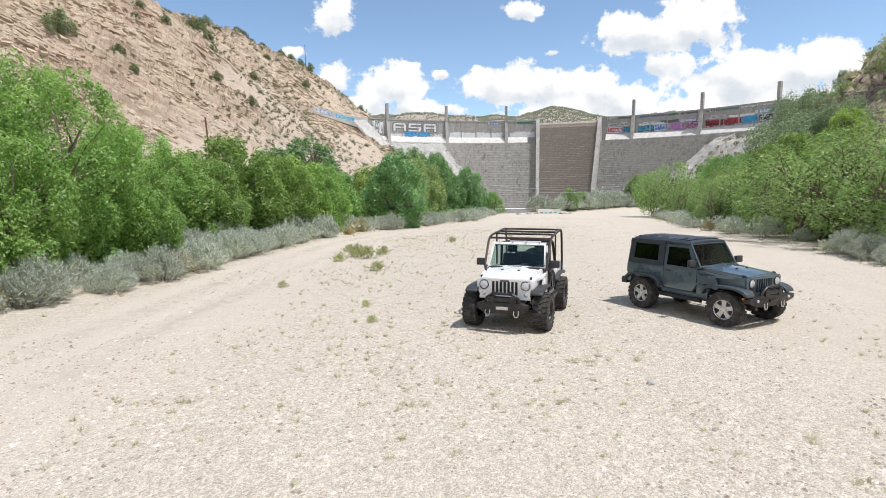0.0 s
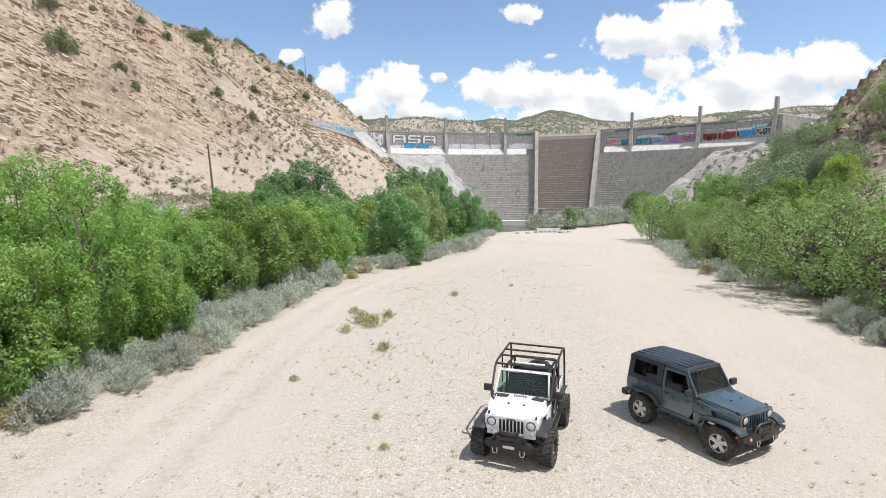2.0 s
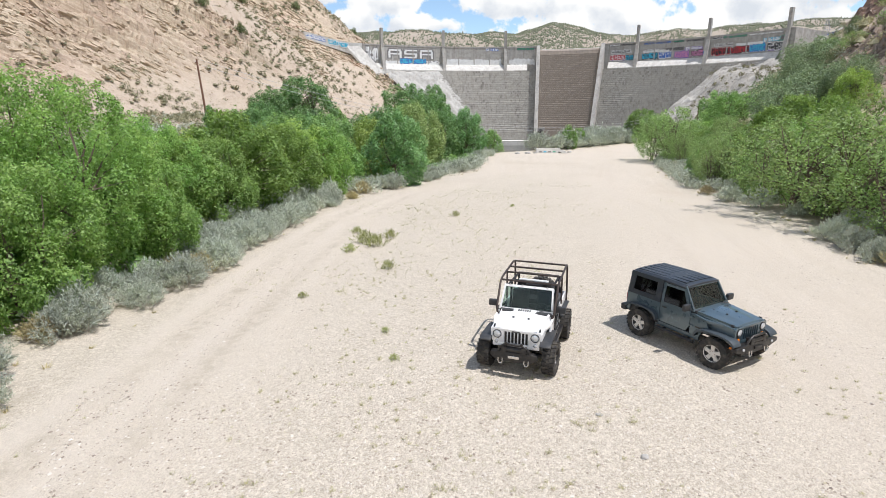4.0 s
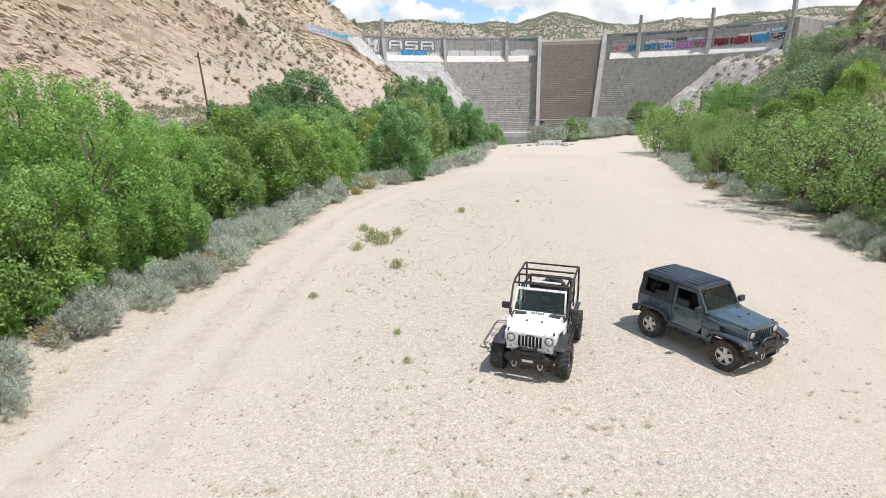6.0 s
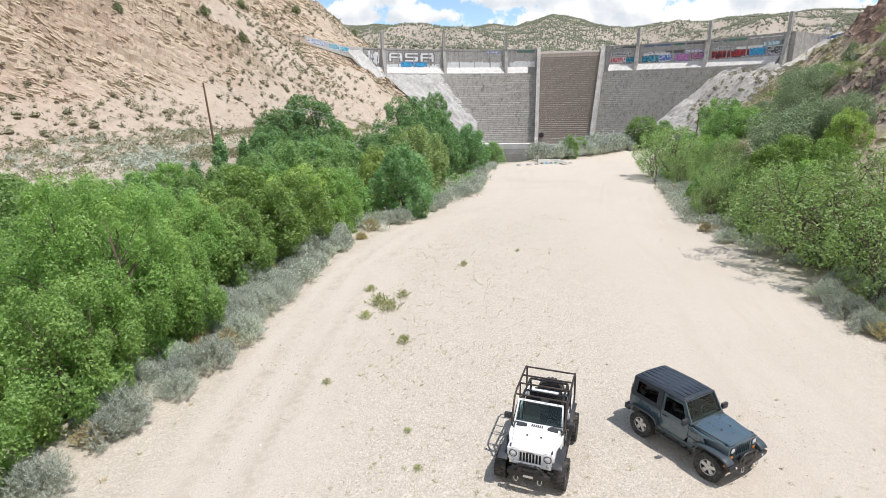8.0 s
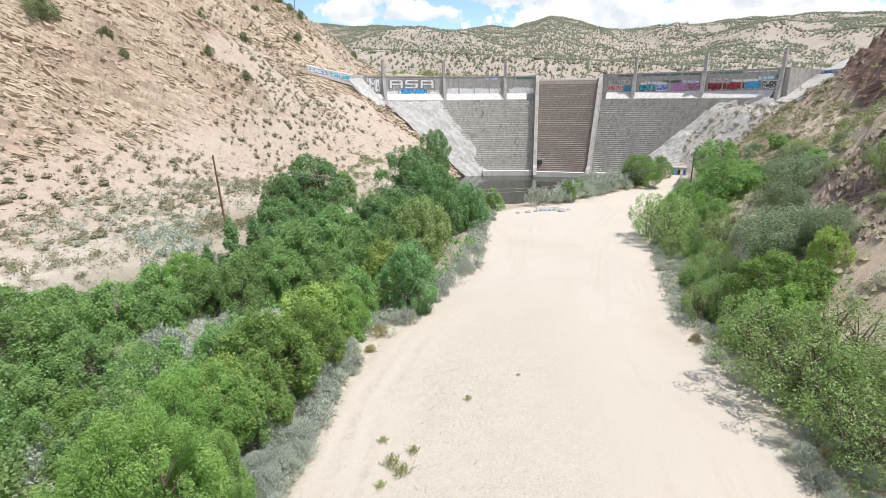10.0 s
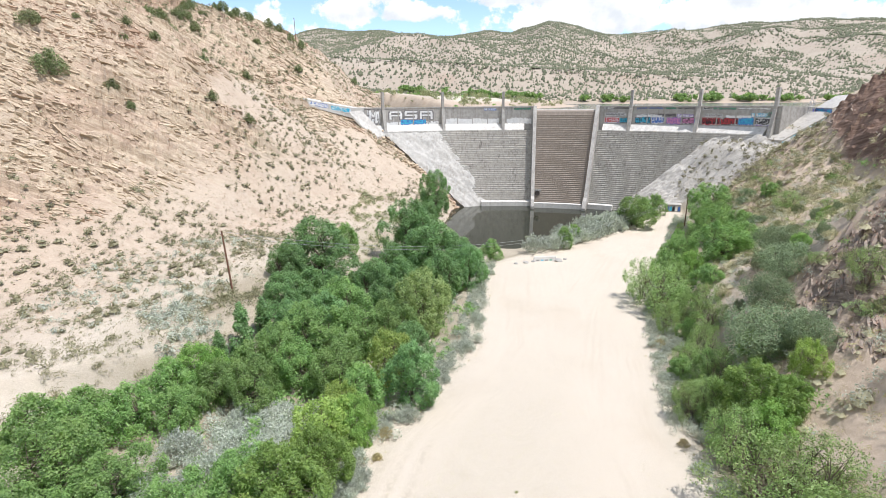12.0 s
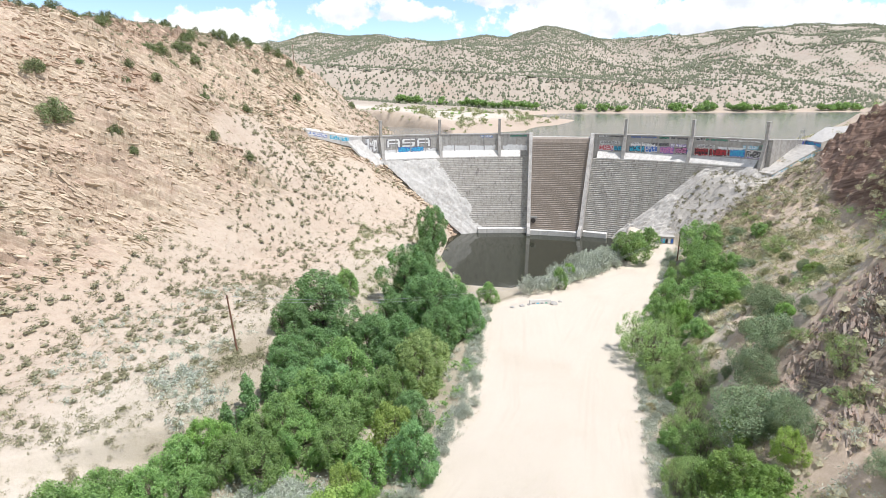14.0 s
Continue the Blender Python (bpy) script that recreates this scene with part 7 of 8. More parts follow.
    prism(bm, [(-half, bz + 0.02), (-half, bz + 0.12), (-0.46, bz + 0.16), (0.46, bz + 0.16), (half, bz + 0.12), (half, bz + 0.02), (0.42, bz - 0.10), (-0.42, bz - 0.10)], 1.68, 1.84, "x", 0.02)
    P("bumper_beam", bm, M_STEEL, "black steel winch bumper", bumper)
    bm = bmesh.new()
    tube(bm, [(1.79, -0.42, bz + 0.13), (1.82, -0.36, bz + 0.27), (1.82, -0.22, bz + 0.36), (1.82, 0.22, bz + 0.36), (1.82, 0.36, bz + 0.27), (1.79, 0.42, bz + 0.13)], 0.032, 10)
    P("bumper_hoop", bm, M_STEEL, "", bumper)
    bm = bmesh.new()
    tube(bm, [(1.78, -0.26, bz + 0.22), (1.78, 0.26, bz + 0.22)], 0.075, 14)
    box(bm, (1.70, -0.32, bz + 0.14), (1.86, -0.18, bz + 0.31), 0.02)
    box(bm, (1.70, 0.18, bz + 0.14), (1.86, 0.32, bz + 0.31), 0.02)
    P("winch", bm, M_STEEL, "", bumper)
    bm = bmesh.new()
    box(bm, (1.84, -0.14, bz + 0.0), (1.87, 0.14, bz + 0.075), 0.01)
    P("fairlead", bm, M_CHROME if not hard_top else M_STEEL, "", bumper)
    for s in (-1, 1):
        bm = bmesh.new()
        c = Vector((1.87, s * 0.33, bz - 0.06))
        tube(bm, [c + Vector((0.0, 0.05, 0.06)), c + Vector((0.01, 0.055, -0.02)), c + Vector((0.01, 0.03, -0.08)), c + Vector((0.01, -0.03, -0.08)), c + Vector((0.01, -0.055, -0.02)), c + Vector((0.0, -0.05, 0.06))], 0.014, 8)
        P("tow_shackle", bm, M_CHROME, "", bumper)
        bm = bmesh.new()
        lathe(bm, [(0.034, 0), (0.038, 0.03), (0.03, 0.04), (0.0, 0.042)], 16, Matrix.Translation((1.83, s * (0.60 if hard_top else 0.20), bz + (0.07 if hard_top else 0.40))) @ Matrix.Rotation(radians(90), 4, "Y"))
        P("driving_lamp", bm, M_LAMP if hard_top else M_STEEL, "", bumper)
    bm = bmesh.new()
    box(bm, (-2.02, -0.80, bz - 0.04), (-1.83, 0.80, bz + 0.14), 0.02)
    P("rear_bumper", bm, M_PLASTIC)
    # windscreen
    b0, b1 = Vector((0.44, 0, zb + 0.06)), Vector((0.08, 0, zt - 0.02))
    frame_w0, frame_w1 = 0.735, 0.675
    ws = new("windscreen")
    ws.parent = car
    ws.empty_display_size = 0.1
    bm = bmesh.new()
    for s in (-1, 1):
        quadpane(bm, [(b0.x, s * frame_w0, b0.z), (b0.x, s * (frame_w0 - 0.05), b0.z), (b1.x, s * (frame_w1 - 0.045), b1.z), (b1.x, s * frame_w1, b1.z)], 0.055)
    quadpane(bm, [b0.lerp(b1, 0.91) + Vector((0, -0.675, 0)), b0.lerp(b1, 0.91) + Vector((0, 0.675, 0)), b1 + Vector((0, frame_w1, 0)), b1 + Vector((0, -frame_w1, 0))], 0.05)
    quadpane(bm, [b0 + Vector((0, -frame_w0, 0)), b0 + Vector((0, frame_w0, 0)), b0.lerp(b1, 0.08) + Vector((0, 0.72, 0)), b0.lerp(b1, 0.08) + Vector((0, -0.72, 0))], 0.05)
    P("windscreen_frame", bm, paint_mat, "", ws)
    bm = bmesh.new()
    quadpane(bm, [b0.lerp(b1, 0.05) + Vector((0, -0.70, 0)), b0.lerp(b1, 0.05) + Vector((0, 0.70, 0)), b0.lerp(b1, 0.93) + Vector((0, 0.645, 0)), b0.lerp(b1, 0.93) + Vector((0, -0.645, 0))], 0.008)
    g = P("windscreen_glass", bm, M_GLASS, "clear glass", ws, None)
    g.visible_shadow = False
    for s in (0.30, -0.22):
        bm = bmesh.new()
        p0 = Vector((b0.x + 0.03, s, b0.z + 0.03))
        tube(bm, [p0, p0 + Vector((0.0, 0.18, 0.05)), b0.lerp(b1, 0.16) + Vector((0.04, s + 0.42, 0))], 0.010, 6)
        P("wiper", bm, M_PLASTIC, "", ws)
    for s in (-1, 1):
        bm = bmesh.new()
        box(bm, (0.30, s * 0.93 - 0.12, zb + 0.10), (0.40, s * 0.93 + 0.12, zb + 0.28), 0.03)
        tube(bm, [(0.34, s * 0.76, zb + 0.08), (0.34, s * 0.90, zb + 0.14)], 0.02, 8)
        P("wing_mirror", bm, M_PLASTIC)
    # cabin
    bm = bmesh.new()
    box(bm, (0.20, -0.70, zb - 0.18), (0.46, 0.70, zb + 0.06), 0.04)
    P("dashboard", bm, M_PLASTIC)
    bm = bmesh.new()
    c = Vector((0.10, 0.36, zb + 0.02))
    ringp = [c + Vector((-0.07 * math.sin(q), 0.18 * math.cos(q), 0.17 * math.sin(q))) for q in (2 * math.pi * i / 20 for i in range(20))]
    tube(bm, ringp, 0.016, 8, closed=True)
    tube(bm, [c, c + Vector((0.16, 0, -0.08))], 0.025, 8)
    for q in (0.0, 2.1, 4.2):
        tube(bm, [c, c + Vector((-0.07 * math.sin(q), 0.17 * math.cos(q), 0.16 * math.sin(q)))], 0.012, 6)
    P("steering_wheel", bm, M_PLASTIC)
    for s in (-1, 1):
        seat(car, -0.28, s * 0.36, zr + 0.26)
    bm = bmesh.new()
    box(bm, (-1.30, -0.45, zr + 0.20), (-0.85, 0.45, zr + 0.38), 0.05)
    box(bm, (-1.42, -0.45, zr + 0.30), (-1.28, 0.45, zr + 0.85), 0.05)
    P("rear_bench", bm, M_SEAT)
    for s in (-1, 1):
        bm = bmesh.new()
        tube(bm, [(-0.62, s * 0.66, zr), (-0.60, s * 0.64, zt - 0.16), (-0.58, s * 0.60, zt - 0.09)], 0.035, 8)
        tube(bm, [(-0.58, s * 0.60, zt - 0.09), (0.08, s * 0.62, zt - 0.08)], 0.035, 8)
        tube(bm, [(-0.58, s * 0.60, zt - 0.09), (-1.35, s * 0.60, zt - 0.12), (-1.66, s * 0.62, zb)], 0.035, 8)
        P("roll_bar_side", bm, M_SEAT)
    bm = bmesh.new()
    for x in (-0.58, -1.35):
        tube(bm, [(x, -0.60, zt - 0.10), (x, 0.60, zt - 0.10)], 0.035, 8)
    P("roll_bar_cross", bm, M_SEAT)
    # spare wheel on the tailgate
    sp = wheel(car, -2.03, 0.0, tyre_r, tyre_w * 0.9, rim, 1, 0.0, name="spare_wheel")
    sp.matrix_basis = Matrix.Translation((-2.0, 0.0, zb - 0.12)) @ Matrix.Rotation(radians(-90), 4, "Y")
    for s in (-1, 1):
        bm = bmesh.new()
        box(bm, (-1.86, s * 0.70 - 0.06, zb - 0.30), (-1.78, s * 0.70 + 0.075, zb - 0.06), 0.012)
        P("tail_lamp", bm, M_REDLAMP)
        bm = bmesh.new()
        if hard_top:
            tube(bm, [(-0.62, s * 0.88, zr - 0.14), (0.62, s * 0.88, zr - 0.14)], 0.045, 10)
            for x in (-0.4, 0.4):
                tube(bm, [(x, s * 0.5, zr - 0.10), (x, s * 0.88, zr - 0.14)], 0.025, 8)
        else:
            box(bm, (-0.66, s * 0.84 - 0.05, zr - 0.14), (0.70, s * 0.84 + 0.05, zr - 0.04), 0.015)
        P("side_step", bm, M_STEEL)

    if hard_top:
        for s in (-1, 1):
            door = new("door")
            door.parent = car
            door.empty_display_size = 0.1
            y0, y1 = sorted((s * (hw + 0.008), s * (hw - 0.04)))
            bm = bmesh.new()
            prism(bm, [(-0.60, zr + 0.06), (-0.60, zb + 0.02), (0.385, zb + 0.02), (0.385, zr + 0.22), (0.28, zr + 0.03), (-0.52, zr + 0.03)], y0, y1, "y", 0.012)
            P("door_panel", bm, paint_mat, "", door)
            # window frame round an opening that leans in
            top = zt - 0.09
            bm = bmesh.new()
            yb, yt = s * (hw - 0.02), s * (hw - 0.105)
            for q in ([(-0.60, yb, zb), (-0.52, yb, zb), (-0.52, yt, top), (-0.60, yt, top)], [(0.385, yb, zb), (0.31, yb, zb), (0.05, yt, top), (0.12, yt, top)],
                      [(-0.60, yt * 1.005, top - 0.07), (0.15, yt * 1.005, top - 0.07), (0.12, yt, top), (-0.60, yt, top)], [(-0.60, yb, zb), (0.385, yb, zb), (0.36, yb, zb + 0.06), (-0.60, yb, zb + 0.06)]):
                quadpane(bm, q, 0.045)
            P("window_frame", bm, paint_mat, "", door)
            bm = bmesh.new()
            quadpane(bm, [(-0.54, yb, zb + 0.03), (0.33, yb, zb + 0.03), (0.08, yt, top - 0.05), (-0.54, yt, top - 0.05)], 0.006)
            P("window_glass", bm, M_TINT, "dark side glass", door, None).visible_shadow = False
            bm = bmesh.new()
            box(bm, (-0.52, s * (hw + 0.02) - 0.018, zb - 0.10), (-0.38, s * (hw + 0.02) + 0.018, zb - 0.06), 0.01)
            P("door_handle", bm, M_PLASTIC, "", door)
            for zz in (zb - 0.08, zr + 0.26):
                bm = bmesh.new()
                box(bm, (0.37, s * (hw + 0.014) - 0.014, zz - 0.02), (0.50, s * (hw + 0.014) + 0.014, zz + 0.02), 0.006)
                P("door_hinge", bm, paint_mat, "", door)
            bm = bmesh.new()
            box(bm, (0.56, s * (hw + 0.003) - 0.002, zr + 0.24), (0.82, s * (hw + 0.003) + 0.002, zr + 0.28), 0)
            box(bm, (0.60, s * (hw + 0.003) - 0.002, zr + 0.17), (0.82, s * (hw + 0.003) + 0.002, zr + 0.20), 0)
            P("side_marking", bm, M_STEEL)
        top_ob = new("hard_top")
        top_ob.parent = car
        top_ob.empty_display_size = 0.1
        bm = bmesh.new()
        rings = []
        for x, w2, z in ((0.13, 0.675, zt - 0.02), (0.06, 0.69, zt + 0.005), (-0.6, 0.70, zt + 0.035), (-1.3, 0.70, zt + 0.03), (-1.72, 0.685, zt + 0.005), (-1.80, 0.66, zt - 0.05)):
            rings.append([bm.verts.new((x, w2 * u, z + 0.035 * (1 - u * u) - (0.05 if abs(u) > 0.95 else 0.0))) for u in (-1, -0.9, -0.6, -0.3, 0, 0.3, 0.6, 0.9, 1)])
        for a, b in zip(rings, rings[1:]):
            for i in range(8):
                bm.faces.new((a[i], a[i + 1], b[i + 1], b[i]))
        geo = bmesh.ops.extrude_face_region(bm, geom=bm.faces[:])
        bmesh.ops.translate(bm, vec=(0, 0, -0.05), verts=[q for q in geo["geom"] if isinstance(q, bmesh.types.BMVert)])
        P("roof_panel", bm, M_TOP, "ribbed black roof panel", top_ob, 28)
        for i in range(6):
            for x0, x1 in ((-1.66, -0.72), (-0.58, 0.0)):
                bm = bmesh.new()
                y = -0.48 + 0.192 * i
                box(bm, (x0, y - 0.078, zt + 0.030 + 0.026 * (1 - (y / 0.7) ** 2) - 0.03), (x1, y + 0.078, zt + 0.036 + 0.030 * (1 - (y / 0.7) ** 2) + (0.0 if x0 > -1 else 0.004)), 0.004)
                P("roof_rib", bm, M_TOP, "", top_ob)
        for s in (-1, 1):
            yb, yt = s * (hw - 0.005), s * (hw - 0.095)
            lo, hi = zb + 0.002, zt - 0.02
            bm = bmesh.new()
            for q in ([(-0.80, yb, lo), (-0.61, yb, lo), (-0.61, yt, hi), (-0.80, yt, hi)], [(-1.80, yb, lo), (-1.62, yb, lo), (-1.58, yt, hi), (-1.76, yt, hi)],
                      [(-1.80, yb, lo), (-0.61, yb, lo), (-0.61, yb - s * 0.02, lo + 0.13), (-1.79, yb - s * 0.02, lo + 0.13)], [(-1.78, yt + s * 0.02, hi - 0.12), (-0.61, yt + s * 0.02, hi - 0.12), (-0.61, yt, hi), (-1.76, yt, hi)]):
                quadpane(bm, q, 0.05)
            P("top_side", bm, M_TOP, "", top_ob)
            bm = bmesh.new()
            quadpane(bm, [(-1.66, yb - s * 0.012, lo + 0.10), (-0.76, yb - s * 0.012, lo + 0.10), (-0.76, yt + s * 0.01, hi - 0.09), (-1.62, yt + s * 0.01, hi - 0.09)], 0.006)
            P("side_window", bm, M_TINT, "dark rear side glass", top_ob, None).visible_shadow = False
        bm = bmesh.new()
        quadpane(bm, [(-1.80, -0.70, zb + 0.02), (-1.80, 0.70, zb + 0.02), (-1.76, 0.64, zt - 0.03), (-1.76, -0.64, zt - 0.03)], 0.02)
        P("rear_window", bm, M_TINT, "dark rear glass", top_ob, None).visible_shadow = False
    else:
        # outer cage of bent tube
        cage = new("roof_cage")
        cage.parent = car
        cage.empty_display_size = 0.1
        ztc = zt + 0.22
        for s in (-1, 1):
            bm = bmesh.new()
            tube(bm, [(0.62, s * 0.72, zb - 0.02), (0.56, s * 0.78, zb + 0.12), (0.16, s * 0.79, zt + 0.02), (0.04, s * 0.79, zt + 0.10), (-0.10, s * 0.79, zt + 0.14), (-1.45, s * 0.79, ztc),
                      (-1.60, s * 0.79, ztc - 0.03), (-1.70, s * 0.79, ztc - 0.14), (-1.80, s * 0.80, zb + 0.02), (-1.80, s * 0.79, zr + 0.25)], 0.030, 10)
            P("cage_rail", bm, M_CAGE, "bent dark tube rail", cage)
            bm = bmesh.new()
            tube(bm, [(-0.62, s * 0.79, zt + 0.16), (-0.66, s * 0.79, zb)], 0.024, 8)
            P("cage_upright", bm, M_CAGE, "", cage)
        for x, z in ((0.06, zt + 0.09), (-0.50, zt + 0.155), (-0.98, zt + 0.18), (-1.52, ztc - 0.01)):
            bm = bmesh.new()
            tube(bm, [(x, -0.79, z), (x, 0.79, z)], 0.028, 10)
            P("cage_crossbar", bm, M_CAGE, "", cage)
        for i in range(4):
            bm = bmesh.new()
            y = -0.51 + 0.34 * i
            lathe(bm, [(0.02, -0.02), (0.024, 0.012), (0.0, 0.016)], 12, Matrix.Translation((0.12, y, zt - 0.005)) @ Matrix.Rotation(radians(80), 4, "Y"))
            P("frame_clip", bm, M_CHROME)
        bm = bmesh.new()
        box(bm, (-0.66, -0.42, zt - 0.10), (-0.56, 0.42, zt - 0.04), 0.015)
        P("sound_bar", bm, M_WHITE, "white bar across the roll cage")
        for s in (-1, 1):
            bm = bmesh.new()
            y = s * (hw + 0.01)
            tube(bm, [(0.36, y, zr + 0.08), (0.38, y, zb - 0.06), (0.30, y, zb + 0.0), (-0.30, y, zb - 0.05), (-0.56, y, zb - 0.16), (-0.56, y, zr + 0.12), (-0.46, y, zr + 0.06)], 0.022, 8, closed=True)
            tube(bm, [(0.36, y, zr + 0.12), (-0.40, y, zb - 0.08)], 0.018, 8)
            P("tube_door", bm, M_STEEL, "open tube half door")
            bm = bmesh.new()
            tube(bm, [(0.42, s * 0.76, zb + 0.02), (0.36, s * 0.82, zb + 0.12)], 0.018, 6)
            P("mirror_arm", bm, M_PLASTIC)
        bm = bmesh.new()
        box(bm, (-1.70, -0.58, zb - 0.20), (-0.90, 0.58, zb - 0.04), 0.05)
        P("cargo_cover", bm, M_SEAT, "black cargo cover behind the seats")
        for s in (-1, 1):
            bm = bmesh.new()
            box(bm, (0.50, s * 0.42 - 0.19, zb + 0.085), (0.66, s * 0.42 + 0.19, zb + 0.125), 0.006)
            P("hood_panel", bm, M_PLASTIC)
    return car


offroad_car("offroad_car", pose(6.55, 13.96, height(6.55, 13.96) - 0.01, 0, 0, -59.8), "slate-blue two-door off-road car with black hard top, parked on gravel", M_BLUE, 0.42, 0.28, 1.60, M_RIM, True)
offroad_car("offroad_car", pose(1.72, 13.48, height(1.72, 13.48) - 0.01, 0, 0, -108.5), "white open off-road car with tube roof cage, parked on gravel", M_WHITE, 0.445, 0.32, 1.68, M_STEEL, False)

# ---- poles, wires and small built things ----
def utility_pole(x, y, h, lean, label, r=0.16, arms=True):
    z = height(x, y)
    pole = empty("utility_pole", Matrix.Translation((x, y, z)) @ Matrix.Rotation(radians(lean), 4, "Y"), label, "pole")
    bm = bmesh.new()
    tube(bm, [(0, 0, -0.6), (0.02, 0, h * 0.4), (0, 0.02, h * 0.75), (0, 0, h)], [r, r * 0.92, r * 0.82, r * 0.72], 10)
    part("mast", bm, M_POLEWOOD, pole, smooth=40)
    if arms:
        bm = bmesh.new()
        box(bm, (-0.14, -0.30, h - 0.55), (-0.04, 0.30, h - 0.42), 0.01)
        part("bracket", bm, M_POLEWOOD, pole)
        for s in (-0.22, 0.22):
            bm = bmesh.new()
            lathe(bm, [(0.05, 0), (0.06, 0.05), (0.04, 0.08), (0.055, 0.12), (0.0, 0.16)], 10, Matrix.Translation((-0.09, s, h - 0.42)))
            part("insulator", bm, M_PALE, pole)
    return Vector((x, y, z + h - 0.3))


p_a = utility_pole(-35.3, 74.1, 9.6, -3.5, "leaning reddish wooden utility pole on the sandy apron")
p_b = utility_pole(59.8, 139.5, 9.0, 0.5, "dark wooden utility pole beside the dam road")
utility_pole(-66.0, 226.0, 9.5, 0.0, "thin wooden utility pole on the rocky ridge", 0.13)
for dz, dy in ((0.15, -0.2), (-0.55, 0.2)):
    bm = bmesh.new()
    a, b = p_a + Vector((0, dy, dz)), p_b + Vector((0, dy, dz))
    tube(bm, [a.lerp(b, i / 24) - Vector((0, 0, 7.0 * (1 - (2 * i / 24 - 1) ** 2))) for i in range(25)], 0.022, 5)
    tagged(part("overhead_wire", bm, M_WIRE), "thin sagging overhead wire between the poles", "wire", group="overhead wires")
bm = bmesh.new()
z = height(39.5, 97.5)
tube(bm, [(0, 0, -0.3), (0, 0, 1.9)], [0.09, 0.08], 8)
post = tagged(part("gate_post", bm, M_POLEWOOD), "short dark wooden post beside the road", "post")
post.matrix_basis = Matrix.Translation((39.5, 97.5, z))


def gauge_house():
    """A low concrete box with painted front and a rail, at the end of the road."""
    x, y = 63.5, 157.0
    z = height(x, y)
    g = empty("valve_house", pose(x, y, z, 0, 0, -14), "low concrete valve house with graffiti", "hut")
    bm = bmesh.new()
    box(bm, (-2.0, -1.2, -0.6), (2.0, 1.6, 2.1), 0.05)
    part("wall", bm, M_CONCRETE, g)
    bm = bmesh.new()
    box(bm, (-2.15, -1.3, 2.1), (2.15, 1.7, 2.28), 0.04)
    part("roof", bm, M_RUBBLE, g)
    for i, key in enumerate(("blue", "cyan", "black", "white", "blue")):
        bm = bmesh.new()
        x0 = -1.9 + 0.76 * i
        bm.faces.new([bm.verts.new(p) for p in ((x0, -1.23, 0.2), (x0 + 0.66, -1.23, 0.3), (x0 + 0.6, -1.23, 1.7), (x0 + 0.05, -1.23, 1.5))])
        part("graffiti", bm, PAINTS[key], g, f"{key} sprayed patch")
    for i in range(5):
        bm = bmesh.new()
        tube(bm, [(-6.0 + 0.8 * i, -0.5, -0.3), (-6.0 + 0.8 * i, -0.5, 1.2)], 0.04, 6)
        part("rail_post", bm, M_STEELDARK, g)
    for zz in (0.6, 1.15):
        bm = bmesh.new()
        tube(bm, [(-6.0, -0.5, zz), (-2.5, -0.5, zz)], 0.035, 6)
        part("rail", bm, M_STEELDARK, g)


gauge_house()


def barrier():
    x, y = 17.6, 109.3
    b = empty("concrete_barrier", pose(x, y, height(x, y), 0, 0, 6), "broken concrete barrier with painted marks by the pool", "barrier")
    bm = bmesh.new()
    prism(bm, [(-0.45, -0.2), (0.45, -0.2), (0.30, 0.35), (0.16, 0.95), (-0.16, 0.95), (-0.30, 0.35)], -2.4, 2.4, "x", 0.03)
    part("block", bm, M_PALE, b)
    for i, key in enumerate(("grey", "cyan", "grey", "green")):
        bm = bmesh.new()
        x0 = -1.9 + 0.95 * i
        bm.faces.new([bm.verts.new(p) for p in ((x0, -0.385, 0.15), (x0 + 0.6, -0.385, 0.15), (x0 + 0.6, -0.33, 0.38), (x0, -0.33, 0.38))])
        part("graffiti", bm, PAINTS[key], b, f"{key} sprayed patch")


barrier()


def boulder(x, y, s, seed):
    bm = bmesh.new()
    bmesh.ops.create_icosphere(bm, subdivisions=3, radius=1.0)
    for q in bm.verts:
        k = 1 + 0.35 * noise.fractal(q.co * 1.3 + Vector((seed, 0, 0)), 1.0, 2.0, 4)
        q.co = Vector((q.co.x * 1.2, q.co.y, q.co.z * 0.65)) * k * s
    ob = part("boulder", bm, M_CONCRETE, None, smooth=30)
    ob.matrix_basis = Matrix.Translation((x, y, height(x, y) + 0.15 * s))
    return tagged(ob, "pale grey boulder at the edge of the turning place", "boulder", "boulders by the pool")


for i, (x, y, s) in enumerate(((20.6, 109.2, 0.75), (13.4, 107.8, 0.5), (15.0, 108.6, 0.35), (22.2, 110.4, 0.4), (11.2, 107.0, 0.4), (-14.6, 10.6, 0.12), (3.4, 8.6, 0.07), (2.9, 10.1, 0.06))):
    boulder(x, y, s, i * 3.1)


